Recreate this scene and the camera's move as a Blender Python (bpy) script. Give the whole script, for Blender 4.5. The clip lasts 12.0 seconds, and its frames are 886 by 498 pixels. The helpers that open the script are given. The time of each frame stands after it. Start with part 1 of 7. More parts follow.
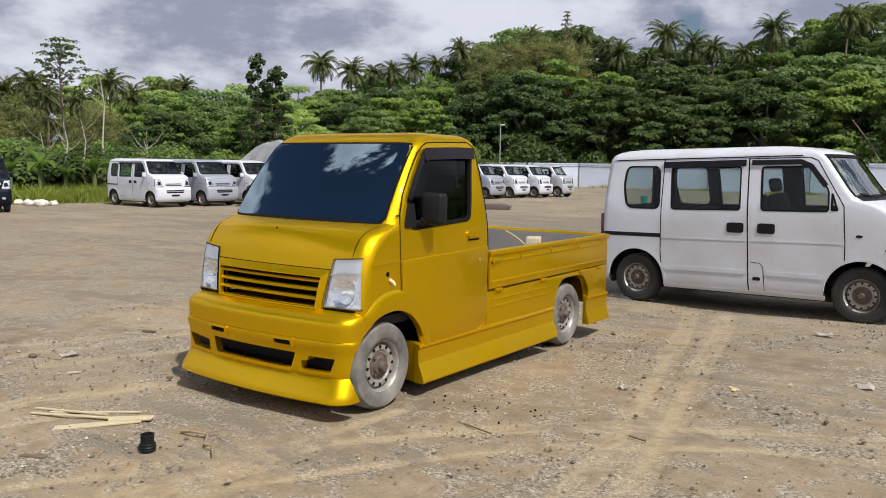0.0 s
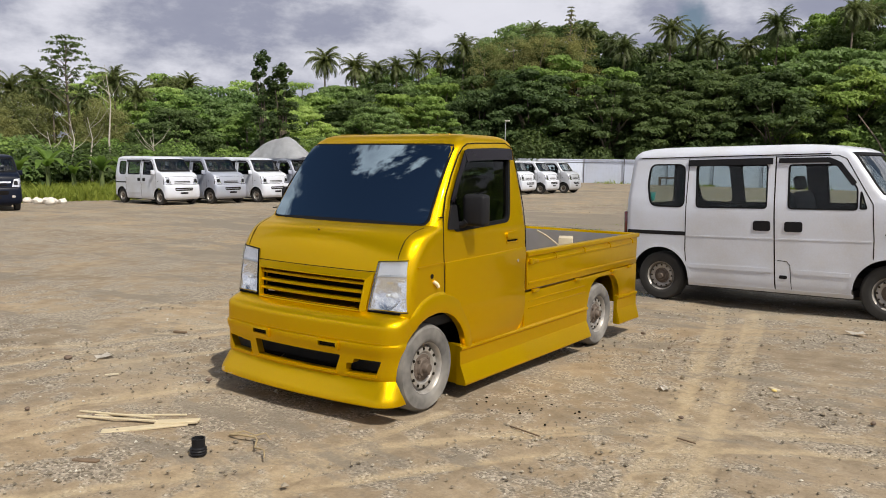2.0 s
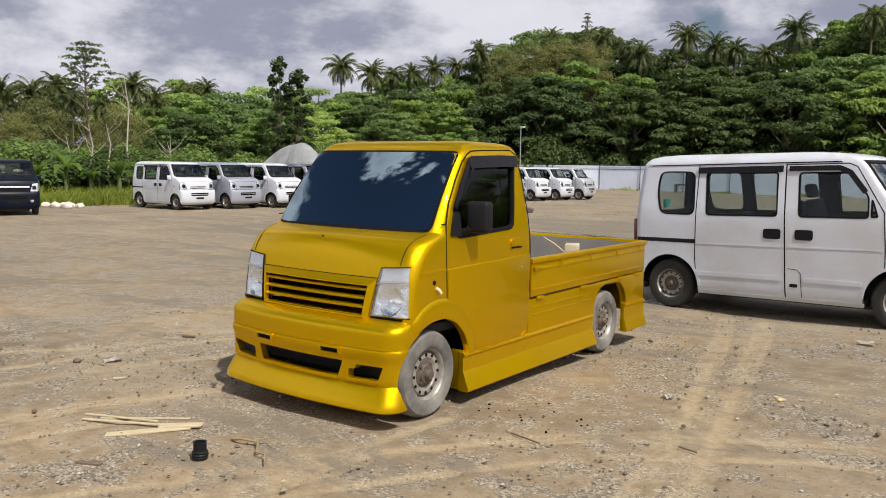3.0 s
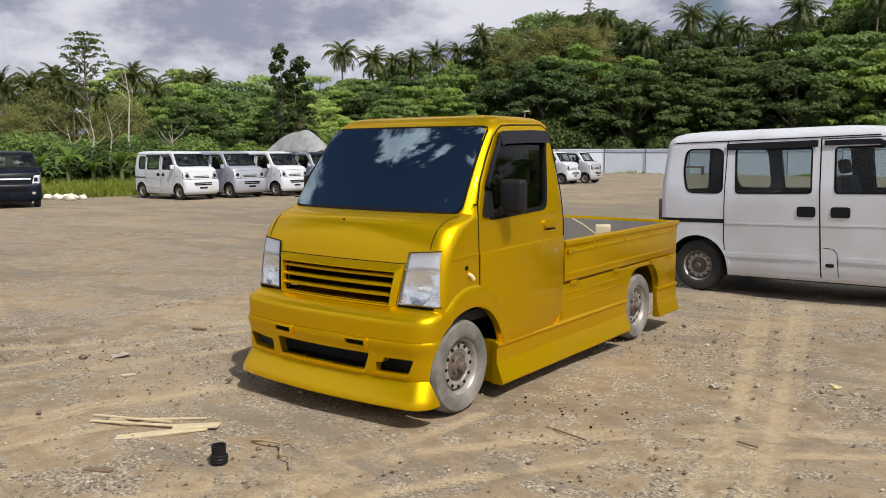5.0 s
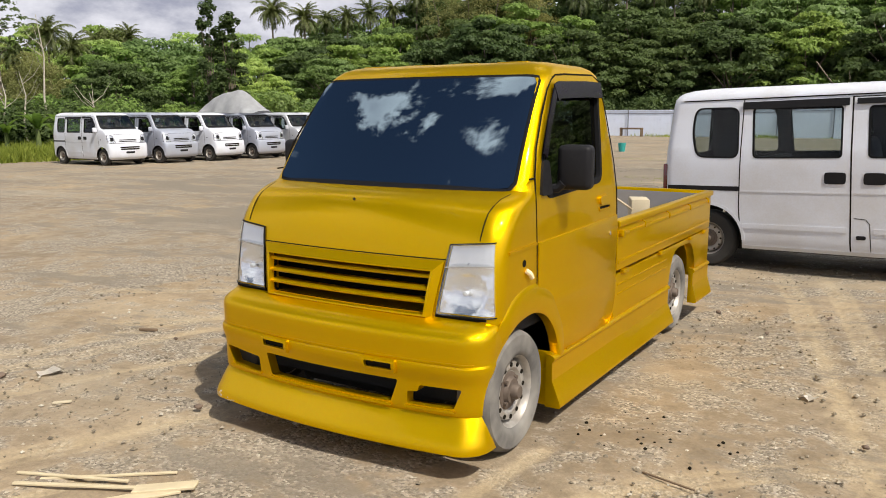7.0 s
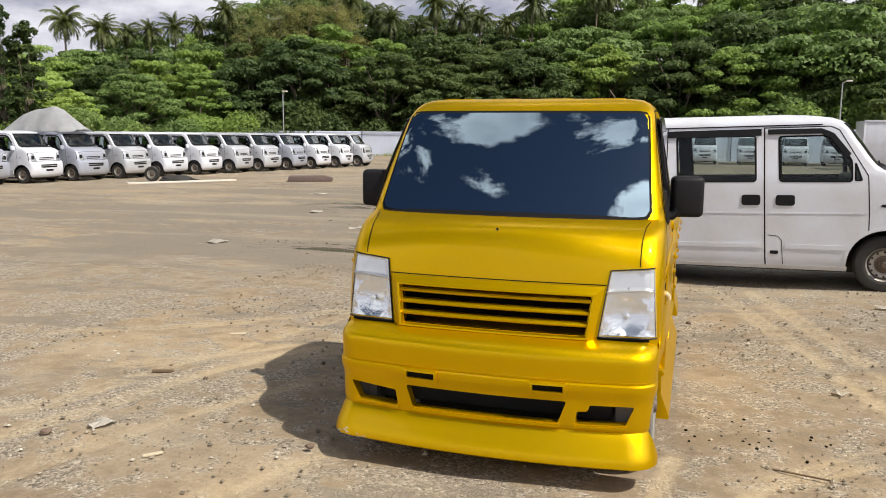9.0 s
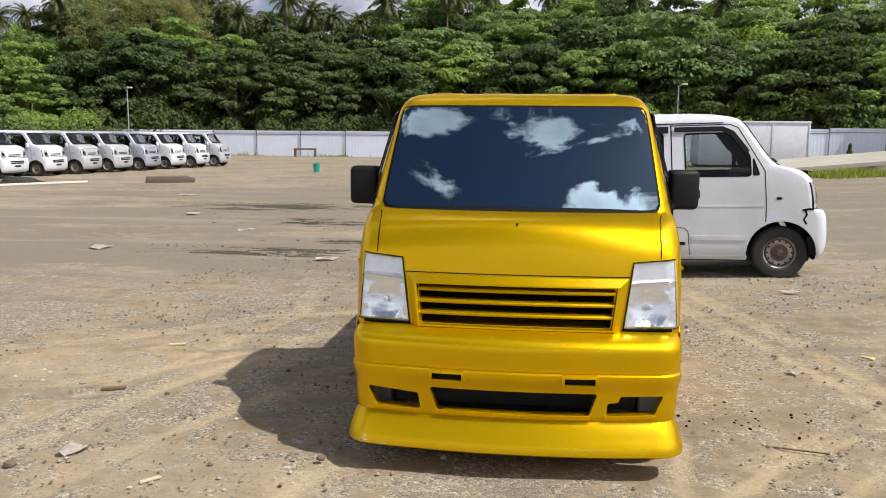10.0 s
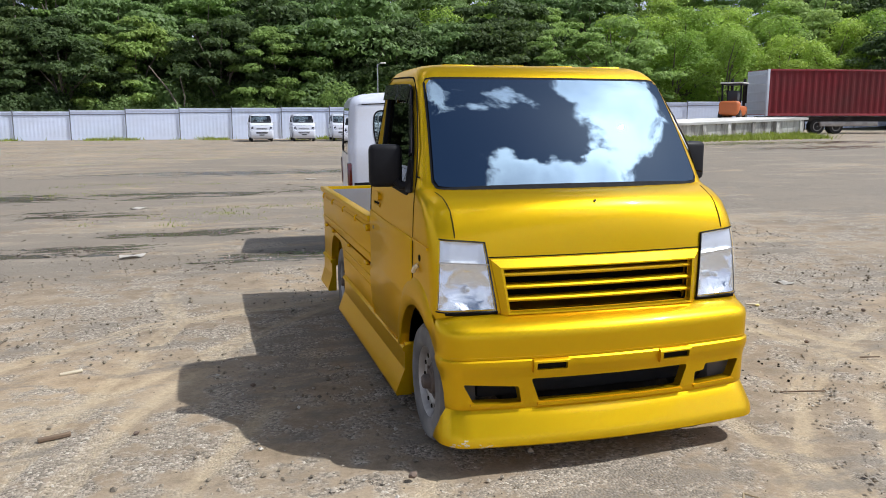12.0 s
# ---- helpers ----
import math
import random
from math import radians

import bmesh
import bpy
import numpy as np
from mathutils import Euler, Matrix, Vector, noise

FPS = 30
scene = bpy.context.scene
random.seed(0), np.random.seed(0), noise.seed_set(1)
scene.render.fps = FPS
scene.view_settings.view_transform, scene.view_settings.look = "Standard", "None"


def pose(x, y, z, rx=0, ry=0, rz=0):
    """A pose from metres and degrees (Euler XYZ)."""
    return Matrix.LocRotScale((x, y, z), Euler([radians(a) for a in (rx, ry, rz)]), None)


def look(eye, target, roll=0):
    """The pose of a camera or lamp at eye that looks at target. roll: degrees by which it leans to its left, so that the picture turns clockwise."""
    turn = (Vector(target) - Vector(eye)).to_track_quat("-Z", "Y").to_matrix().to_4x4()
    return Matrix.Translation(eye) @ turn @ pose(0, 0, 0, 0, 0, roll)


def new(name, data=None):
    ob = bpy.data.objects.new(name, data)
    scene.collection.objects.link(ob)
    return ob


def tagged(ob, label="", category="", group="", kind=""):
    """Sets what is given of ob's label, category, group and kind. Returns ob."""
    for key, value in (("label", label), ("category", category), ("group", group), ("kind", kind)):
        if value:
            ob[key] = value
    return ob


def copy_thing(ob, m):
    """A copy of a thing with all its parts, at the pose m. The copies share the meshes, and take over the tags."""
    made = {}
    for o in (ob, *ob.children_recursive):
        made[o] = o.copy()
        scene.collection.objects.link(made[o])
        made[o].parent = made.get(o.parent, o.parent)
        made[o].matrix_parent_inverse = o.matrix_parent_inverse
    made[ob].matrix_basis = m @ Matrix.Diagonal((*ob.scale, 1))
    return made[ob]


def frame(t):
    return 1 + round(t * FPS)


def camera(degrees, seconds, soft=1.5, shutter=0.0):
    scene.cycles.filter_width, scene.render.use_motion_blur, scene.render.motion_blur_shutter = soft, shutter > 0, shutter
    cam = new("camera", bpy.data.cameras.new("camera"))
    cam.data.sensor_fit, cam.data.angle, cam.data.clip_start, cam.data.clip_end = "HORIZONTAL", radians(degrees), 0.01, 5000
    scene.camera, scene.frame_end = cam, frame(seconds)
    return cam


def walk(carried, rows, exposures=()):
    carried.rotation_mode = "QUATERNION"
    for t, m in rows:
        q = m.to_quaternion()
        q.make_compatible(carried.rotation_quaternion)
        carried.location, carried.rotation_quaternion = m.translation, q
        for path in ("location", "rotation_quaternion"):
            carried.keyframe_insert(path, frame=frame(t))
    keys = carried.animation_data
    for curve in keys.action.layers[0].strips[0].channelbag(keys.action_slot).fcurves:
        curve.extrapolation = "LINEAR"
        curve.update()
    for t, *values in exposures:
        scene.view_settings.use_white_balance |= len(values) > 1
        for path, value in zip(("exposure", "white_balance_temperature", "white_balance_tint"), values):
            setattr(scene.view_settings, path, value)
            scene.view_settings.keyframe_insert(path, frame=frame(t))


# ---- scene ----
cam = camera(58.1, 12.0, soft=0.95)
METRES, EYE, TILT, LEAN, TURN = 6.224, 1.5, 0.0, 0.0, 35.0
ROWS = [
    (0.0, 0.0, 0.0, 0.0, 0.09, -6.2, -0.8),
    (0.5, 0.0029, -0.0004, -0.0012, 1.02, -6.16, -0.81),
    (1.0, -0.012, 0.0001, 0.0001, 1.61, -6.56, -0.78),
    (1.5, -0.0362, 0.004, 0.0019, 0.76, -6.59, -0.54),
    (2.0, -0.0407, 0.0027, 0.005, 0.21, -6.5, -0.62),
    (2.5, -0.0279, -0.0006, 0.0063, 1.21, -6.18, -1.1),
    (4.5, -0.0479, 0.0146, 0.001, 1.22, -6.08, -0.26),
    (5.0, -0.0554, 0.0565, -0.0039, 1.48, -7.03, 0.14),
    (5.5, -0.0597, 0.1067, -0.0041, 1.98, -7.63, 0.47),
    (6.0, -0.0779, 0.1684, -0.008, 0.48, -8.9, 0.44),
    (6.5, -0.098, 0.2164, -0.0082, -1.25, -9.44, 0.33),
    (8.5, -0.3124, 0.2573, 0.0, -13.34, -8.96, -0.46),
    (9.0, -0.3799, 0.2634, 0.0016, -17.55, -8.29, -0.43),
    (9.5, -0.4369, 0.2912, -0.0041, -22.59, -8.2, -0.34),
    (10.0, -0.4863, 0.3245, -0.0032, -28.34, -8.24, -0.53),
    (10.5, -0.542, 0.369, -0.0044, -34.48, -8.45, -0.67),
    (11.0, -0.5842, 0.4254, -0.005, -39.38, -8.8, -0.19),
    (11.5, -0.6272, 0.4797, -0.0063, -45.37, -9.33, -0.12),
    (12.0, -0.6644, 0.5337, -0.0076, -50.88, -9.64, -0.0),
]
walk(cam, [(t, pose(0, 0, EYE, TILT, LEAN, TURN) @ pose(METRES * x, METRES * y, METRES * z, 90 + pitch, roll, yaw)) for t, x, y, z, yaw, pitch, roll in ROWS],
     exposures=[(0.0, 0.05, 6500, 10), (2.5, 0.07, 6750, 10), (5.0, 0.03, 6700, 10), (6.5, 0.26, 6850, 10), (8.5, 0.30, 6850, 10), (9.5, 0.30, 6750, 10), (10.5, 0.27, 6350, 10), (12.0, 0.30, 5900, 11)])

# ---- world and sun ----
SUN_DIR = Vector((0.72, -0.25, 1.0)).normalized()   # towards the sun
sun = new("sun", bpy.data.lights.new("sun", "SUN"))
sun.data.energy, sun.data.angle, sun.data.color = 4.2, radians(0.6), (1.0, 0.96, 0.88)
sun.matrix_world = look(SUN_DIR * 100, (0, 0, 0))

world = bpy.data.worlds.new("world")
scene.world = world
world.use_nodes = True


def node_maker(tree):
    """Short helpers for a node tree: nd(type, inputs..., **attributes) and its links."""
    def nd(kind, *ins, **attrs):
        n = tree.nodes.new(kind)
        if "operation" in attrs:
            n.operation = attrs["operation"]
        if "data_type" in attrs:
            n.data_type = attrs["data_type"]
        if "blend_type" in attrs:
            n.blend_type = attrs["blend_type"]
        if "interpolation_type" in attrs:
            n.interpolation_type = attrs["interpolation_type"]
        if "attribute_name" in attrs:
            n.attribute_name = attrs["attribute_name"]
        for i, v in enumerate(ins):
            if v is None:
                continue
            if isinstance(v, bpy.types.NodeSocket):
                tree.links.new(v, n.inputs[i])
            else:
                n.inputs[i].default_value = v
        return n
    return nd


def build_world():
    tree = world.node_tree
    tree.nodes.clear()
    nd = node_maker(tree)
    link = tree.links.new
    sky = nd("ShaderNodeTexSky")
    sky.sky_type, sky.sun_disc = "NISHITA", False
    sky.sun_elevation, sky.sun_rotation = math.asin(SUN_DIR.z), math.atan2(SUN_DIR.x, SUN_DIR.y)
    sky.air_density, sky.dust_density, sky.ozone_density = 1.0, 0.6, 1.2
    co = nd("ShaderNodeTexCoord").outputs["Generated"]
    sep = nd("ShaderNodeSeparateXYZ", co)
    up = nd("ShaderNodeMath", nd("ShaderNodeMath", sep.outputs[2], 0.0, operation="MAXIMUM").outputs[0], 0.16, operation="ADD").outputs[0]
    px = nd("ShaderNodeMath", sep.outputs[0], up, operation="DIVIDE").outputs[0]
    py = nd("ShaderNodeMath", sep.outputs[1], up, operation="DIVIDE").outputs[0]
    flat = nd("ShaderNodeCombineXYZ", px, py, 3.7).outputs[0]
    # cloud cover: closed towards the horizon, broken overhead
    big = nd("ShaderNodeTexNoise", flat, None, 1.9, 9.0, 0.55, 2.1).outputs[0]
    cover = nd("ShaderNodeMapRange", sep.outputs[2], 0.14, 0.55, 0.20, 0.535).outputs[0]
    edge = nd("ShaderNodeMath", big, cover, operation="SUBTRACT").outputs[0]
    near_sun = nd("ShaderNodeVectorMath", co, tuple(SUN_DIR), operation="DOT_PRODUCT").outputs["Value"]
    glow = nd("ShaderNodeMath", nd("ShaderNodeMath", near_sun, 0.0, operation="MAXIMUM").outputs[0], 9.0, operation="POWER").outputs[0]
    edge = nd("ShaderNodeMath", edge, nd("ShaderNodeMath", glow, 0.15, operation="MULTIPLY").outputs[0], operation="ADD").outputs[0]
    # the heaped clouds high over the yard: centre on the sky's dome (seen flat), and size
    ragged = nd("ShaderNodeVectorMath", nd("ShaderNodeTexNoise", flat, None, 6.0, 5.0, 0.6).outputs[1], (0.5, 0.5, 0.5), operation="SUBTRACT").outputs[0]
    torn = nd("ShaderNodeVectorMath", flat, nd("ShaderNodeVectorMath", ragged, (0.34, 0.34, 0.0), operation="MULTIPLY").outputs[0], operation="ADD").outputs[0]
    heap = None
    for cx, cy, r in ((-0.30, -0.09, 0.22), (-0.37, -0.33, 0.25), (0.05, -0.12, 0.18), (0.20, -0.12, 0.16), (0.22, -0.47, 0.16), (0.40, -0.46, 0.17), (0.64, -0.17, 0.31), (0.47, -0.02, 0.18), (0.55, -0.40, 0.15),
                      (-0.70, -0.14, 0.17), (-0.52, -0.26, 0.19), (-0.60, -0.44, 0.16), (-0.95, 0.35, 0.45), (-0.2, 0.55, 0.4), (0.6, 0.5, 0.45), (-0.3, -1.0, 0.35), (0.6, -0.95, 0.3), (-1.0, -0.8, 0.35)):
        d = nd("ShaderNodeVectorMath", torn, (cx, cy, 3.7), operation="DISTANCE").outputs["Value"]
        d = nd("ShaderNodeMapRange", d, 0.0, r, 1.0, 0.0).outputs[0]
        heap = d if heap is None else nd("ShaderNodeMath", heap, d, operation="MAXIMUM").outputs[0]
    above = nd("ShaderNodeMapRange", sep.outputs[2], 0.48, 0.60, 0.0, 1.0).outputs[0]
    heap = nd("ShaderNodeMath", nd("ShaderNodeMath", heap, 0.26, operation="MULTIPLY").outputs[0], 0.10, operation="SUBTRACT").outputs[0]
    edge = nd("ShaderNodeMath", edge, nd("ShaderNodeMath", heap, above, operation="MULTIPLY").outputs[0], operation="ADD").outputs[0]
    mask = nd("ShaderNodeMapRange", edge, 0.0, 0.075, 0.0, 1.0, interpolation_type="SMOOTHSTEP").outputs[0]
    # one gap of blue low over the ridge
    gap = nd("ShaderNodeVectorMath", nd("ShaderNodeVectorMath", co, (-0.307, 0.938, 0.160), operation="SUBTRACT").outputs[0], (1.0, 1.0, 0.75), operation="MULTIPLY").outputs[0]
    gap = nd("ShaderNodeVectorMath", gap, operation="LENGTH").outputs["Value"]
    gap = nd("ShaderNodeMath", gap, nd("ShaderNodeMath", nd("ShaderNodeTexNoise", co, None, 22.0, 4.0, 0.5).outputs[0], 0.06, operation="MULTIPLY").outputs[0], operation="ADD").outputs[0]
    mask = nd("ShaderNodeMath", mask, nd("ShaderNodeMapRange", gap, 0.036, 0.054, 0.05, 1.0, interpolation_type="SMOOTHSTEP").outputs[0], operation="MULTIPLY").outputs[0]
    # shading inside the clouds
    fine = nd("ShaderNodeTexNoise", flat, None, 2.3, 7.0, 0.5, 2.0).outputs[0]
    depth = nd("ShaderNodeMath", nd("ShaderNodeMath", edge, 0.55, operation="MULTIPLY").outputs[0], fine, operation="ADD").outputs[0]
    ramp = nd("ShaderNodeValToRGB", depth)
    ramp.color_ramp.elements[0].position, ramp.color_ramp.elements[0].color = 0.47, (0.95, 0.95, 0.95, 1)
    ramp.color_ramp.elements[1].position, ramp.color_ramp.elements[1].color = 0.74, (0.40, 0.41, 0.46, 1)
    # banks of cumulus low in the sky: pale tops, slate undersides
    bank = nd("ShaderNodeVectorMath", co, (5.5, 5.5, 12.0), operation="MULTIPLY").outputs[0]
    bank = nd("ShaderNodeTexNoise", bank, None, 1.0, 9.0, 0.57, 2.1, 0.0, 0.10).outputs[0]
    low = nd("ShaderNodeValToRGB", bank)
    low.color_ramp.interpolation = "B_SPLINE"
    low.color_ramp.elements[0].position, low.color_ramp.elements[0].color = 0.39, (0.84, 0.86, 0.97, 1)
    low.color_ramp.elements[1].position, low.color_ramp.elements[1].color = 0.59, (0.31, 0.335, 0.46, 1)
    middle = low.color_ramp.elements.new(0.50)
    middle.color = (0.56, 0.585, 0.69, 1)
    shade = nd("ShaderNodeMix", data_type="RGBA")
    link(nd("ShaderNodeMapRange", sep.outputs[2], 0.26, 0.42, 0.0, 1.0).outputs[0], shade.inputs[0])
    link(low.outputs[0], shade.inputs[6])
    link(ramp.outputs[0], shade.inputs[7])
    mix = nd("ShaderNodeMix", data_type="RGBA")
    link(mask, mix.inputs[0])
    clear = nd("ShaderNodeVectorMath", sky.outputs[0], operation="SCALE")
    clear.inputs["Scale"].default_value = 0.55
    link(clear.outputs[0], mix.inputs[6])
    lit = nd("ShaderNodeVectorMath", shade.outputs[2], operation="SCALE")
    # clouds are brighter round the sun
    link(nd("ShaderNodeMath", nd("ShaderNodeMath", glow, 26.0, operation="MULTIPLY").outputs[0], nd("ShaderNodeMapRange", sep.outputs[2], 0.2, 0.5, 8.6, 13.5).outputs[0], operation="ADD").outputs[0], lit.inputs["Scale"])
    link(lit.outputs[0], mix.inputs[7])
    bg = nd("ShaderNodeBackground", mix.outputs[2], 0.10)
    out = nd("ShaderNodeOutputWorld")
    link(bg.outputs[0], out.inputs[0])


build_world()

# ---- materials ----
def material(name):
    m = bpy.data.materials.new(name)
    m.use_nodes = True
    m.node_tree.nodes.clear()
    nd = node_maker(m.node_tree)
    return m, nd


def finish(m, shader):
    out = m.node_tree.nodes.new("ShaderNodeOutputMaterial")
    m.node_tree.links.new(shader, out.inputs[0])
    return m


def principled(m, nd, color=None, rough=0.5, metal=0.0, normal=None, **more):
    b = nd("ShaderNodeBsdfPrincipled")
    def put(key, v):
        if v is None:
            return
        if isinstance(v, bpy.types.NodeSocket):
            m.node_tree.links.new(v, b.inputs[key])
        else:
            b.inputs[key].default_value = (*v, 1) if key in ("Base Color",) and len(v) == 3 else v
    put("Base Color", color)
    put("Roughness", rough)
    put("Metallic", metal)
    put("Normal", normal)
    for key, v in more.items():
        put(key.replace("_", " "), v)
    return b.outputs[0]


def noise_of(nd, co, scale, detail=4.0, rough=0.55):
    return nd("ShaderNodeTexNoise", co, None, scale, detail, rough).outputs[0]


def ramp_of(nd, fac, *stops):
    r = nd("ShaderNodeValToRGB", fac)
    els = r.color_ramp.elements
    while len(els) < len(stops):
        els.new(0.5)
    for e, (p, c) in zip(els, stops):
        e.position, e.color = p, (*c, 1)
    return r.outputs[0]


def mixed(nd, fac, a, b, blend="MIX"):
    n = nd("ShaderNodeMix", data_type="RGBA", blend_type=blend)
    tree = n.id_data
    for i, v in ((0, fac), (6, a), (7, b)):
        if isinstance(v, bpy.types.NodeSocket):
            tree.links.new(v, n.inputs[i])
        else:
            n.inputs[i].default_value = (*v, 1) if i > 0 and len(v) == 3 else v
    return n.outputs[2]


def bump_of(nd, height, strength, distance):
    b = nd("ShaderNodeBump")
    b.inputs["Strength"].default_value = strength
    b.inputs["Distance"].default_value = distance
    b.id_data.links.new(height, b.inputs["Height"])
    return b.outputs[0]


def co_object(nd):
    return nd("ShaderNodeTexCoord").outputs["Object"]


def simple(name, color, rough=0.5, metal=0.0, vary=0.15, scale=14.0, bump=0.0, dirt=None, **more):
    """A surface of one paint or stuff, with fine and broad variation and, where given, dirt."""
    m, nd = material(name)
    co = co_object(nd)
    n1, n2 = noise_of(nd, co, scale, 6.0), noise_of(nd, co, scale * 0.15, 3.0)
    lo, hi = [c * (1 - vary) for c in color], [min(1, c * (1 + vary)) for c in color]
    col = mixed(nd, n1, lo, hi)
    if dirt:
        amount = nd("ShaderNodeMapRange", n2, 0.42, 0.75, 0.0, dirt[1]).outputs[0]
        col = mixed(nd, amount, col, dirt[0])
    r = nd("ShaderNodeMapRange", n1, 0.3, 0.7, max(0.0, rough - 0.07), min(1.0, rough + 0.07)).outputs[0]
    nor = bump_of(nd, n1, bump, 0.004) if bump else None
    return finish(m, principled(m, nd, col, r, metal, nor, **more))


def car_paint(name, color, metal, rough, dirt, dirt_amount, flake=0.0, coat=0.5, low=0.55, shine=0.5, edge=(1, 1, 1)):
    """Vehicle paint: clear coat over colour, slight orange peel, dust that settles with a broken outline."""
    m, nd = material(name)
    co = co_object(nd)
    broad, fine = noise_of(nd, co, 2.2, 5.0), noise_of(nd, co, 60.0, 3.0)
    amount = nd("ShaderNodeMapRange", nd("ShaderNodeMath", broad, nd("ShaderNodeMath", fine, 0.35, operation="MULTIPLY").outputs[0], operation="ADD").outputs[0],
                low, low + 0.35, 0.0, dirt_amount).outputs[0]
    col = mixed(nd, amount, color, dirt)
    if flake:
        sp = nd("ShaderNodeTexVoronoi", co, None, 900.0).outputs[1]
        col = mixed(nd, flake, col, sp, "OVERLAY")
    r = nd("ShaderNodeMapRange", amount, 0.0, 1.0, rough, 0.75).outputs[0]
    peel = bump_of(nd, noise_of(nd, co, 7.0, 3.0), 0.07, 0.02)
    return finish(m, principled(m, nd, col, r, metal, peel, Coat_Weight=coat, Coat_Roughness=0.05, Specular_IOR_Level=shine, Specular_Tint=(*edge, 1)))


def tinted_glass(name, tint, ior, rough=0.0, dust=0.0, mirror=(1, 1, 1), haze=(0.35, 0.33, 0.3)):
    """Thin glass: mirror reflection by angle over a tinted see-through pane."""
    m, nd = material(name)
    co = co_object(nd)
    facing = nd("ShaderNodeLayerWeight", 0.5).outputs["Facing"]
    r0 = ((ior - 1) / (ior + 1)) ** 2
    fres = nd("ShaderNodeMapRange", nd("ShaderNodeMath", facing, 5.0, operation="POWER").outputs[0], 0.0, 1.0, r0, 1.0).outputs[0]
    tr = nd("ShaderNodeBsdfTransparent", (*tint, 1)).outputs[0]
    gl = nd("ShaderNodeBsdfGlossy", (*mirror, 1), rough)
    sh = nd("ShaderNodeMixShader", fres, tr, gl.outputs[0]).outputs[0]
    if dust:
        amount = nd("ShaderNodeMapRange", noise_of(nd, co, 3.0, 5.0), 0.4, 0.8, 0.0, dust).outputs[0]
        di = nd("ShaderNodeBsdfDiffuse", (*haze, 1)).outputs[0]
        sh = nd("ShaderNodeMixShader", amount, sh, di).outputs[0]
    return finish(m, sh)


GOLD = car_paint("gold_paint", (0.68, 0.418, 0.0), 0.80, 0.34, (0.50, 0.40, 0.20), 0.03, flake=0.10, coat=0.24, low=0.74, edge=(1.0, 0.78, 0.25))
WHITE = car_paint("white_paint", (0.62, 0.65, 0.73), 0.0, 0.3, (0.42, 0.38, 0.33), 0.35)
SILVER = car_paint("silver_paint", (0.55, 0.57, 0.62), 0.35, 0.35, (0.40, 0.37, 0.33), 0.3)
LILAC = car_paint("lilac_silver_paint", (0.40, 0.43, 0.52), 0.35, 0.35, (0.40, 0.37, 0.33), 0.3)
NAVY = car_paint("navy_paint", (0.004, 0.007, 0.018), 0.0, 0.35, (0.2, 0.18, 0.16), 0.02, coat=0.0, shine=0.15)
WINDSCREEN = tinted_glass("windscreen_film", (0.006, 0.010, 0.022), 3.6, mirror=(0.62, 0.82, 1.0))
TINT = tinted_glass("tinted_glass", (0.34, 0.38, 0.35), 1.26, dust=0.01)
CLEAR = tinted_glass("clear_glass", (0.80, 0.84, 0.84), 1.28, dust=0.015)
# pale haze and raised mirror lighten the screens like a sky reflection
SCREEN = tinted_glass("van_screen", (0.62, 0.66, 0.66), 1.75, dust=0.14)
# white haze mixed into the lens stands in for the lamp's brightness
LENS = tinted_glass("lamp_lens", (0.96, 0.97, 0.98), 1.32, dust=0.20, haze=(0.85, 0.85, 0.84))
SIGNAL = simple("signal_reflector", (0.82, 0.82, 0.83), 0.34, 0.85, 0.15, 60.0, bump=0.1)
BULB = simple("bulb_glass", (0.75, 0.76, 0.78), 0.05, 0.2, 0.1, 30.0)


def faceted_metal():
    """Vacuum-plated lamp reflector, pressed in small facets."""
    m, nd = material("lamp_reflector")
    cells = nd("ShaderNodeTexVoronoi", co_object(nd), None, 24.0)
    fine = noise_of(nd, co_object(nd), 90.0, 3.0)
    height = nd("ShaderNodeMath", cells.outputs[0], nd("ShaderNodeMath", fine, 0.3, operation="MULTIPLY").outputs[0], operation="ADD").outputs[0]
    col = mixed(nd, fine, (0.90, 0.90, 0.91), (0.97, 0.97, 0.97))
    return finish(m, principled(m, nd, col, 0.22, 0.92, bump_of(nd, height, 0.25, 0.010)))


REFLECTOR = faceted_metal()
VISOR = simple("smoked_visor", (0.010, 0.008, 0.012), 0.22, 0.0, 0.2, 20.0, Specular_IOR_Level=0.25)
BLACK = simple("black_plastic", (0.012, 0.012, 0.014), 0.5, 0.0, 0.3, 40.0, dirt=((0.05, 0.047, 0.044), 0.12), Specular_IOR_Level=0.15)
RUBBER = simple("window_rubber", (0.006, 0.006, 0.007), 0.75, 0.0, 0.3, 40.0, Specular_IOR_Level=0.15)
SEAM = simple("panel_seam", (0.010, 0.008, 0.005), 0.9, 0.0, 0.2, 40.0, Specular_IOR_Level=0.1)
DARK = simple("dark_interior", (0.02, 0.02, 0.022), 0.85, 0.0, 0.3, 12.0)
SEAT = simple("seat_cloth", (0.045, 0.047, 0.055), 0.95, 0.0, 0.3, 30.0, bump=0.2)
CHASSIS = simple("chassis_black", (0.014, 0.013, 0.012), 0.8, 0.0, 0.4, 9.0, dirt=((0.12, 0.10, 0.08), 0.5))
TYRE_DUSTY = simple("dusty_tyre", (0.10, 0.095, 0.09), 0.92, 0.0, 0.5, 26.0, bump=0.5, dirt=((0.32, 0.30, 0.27), 0.8))
TYRE = simple("tyre", (0.022, 0.021, 0.020), 0.85, 0.0, 0.4, 22.0, bump=0.4, dirt=((0.09, 0.082, 0.072), 0.25))
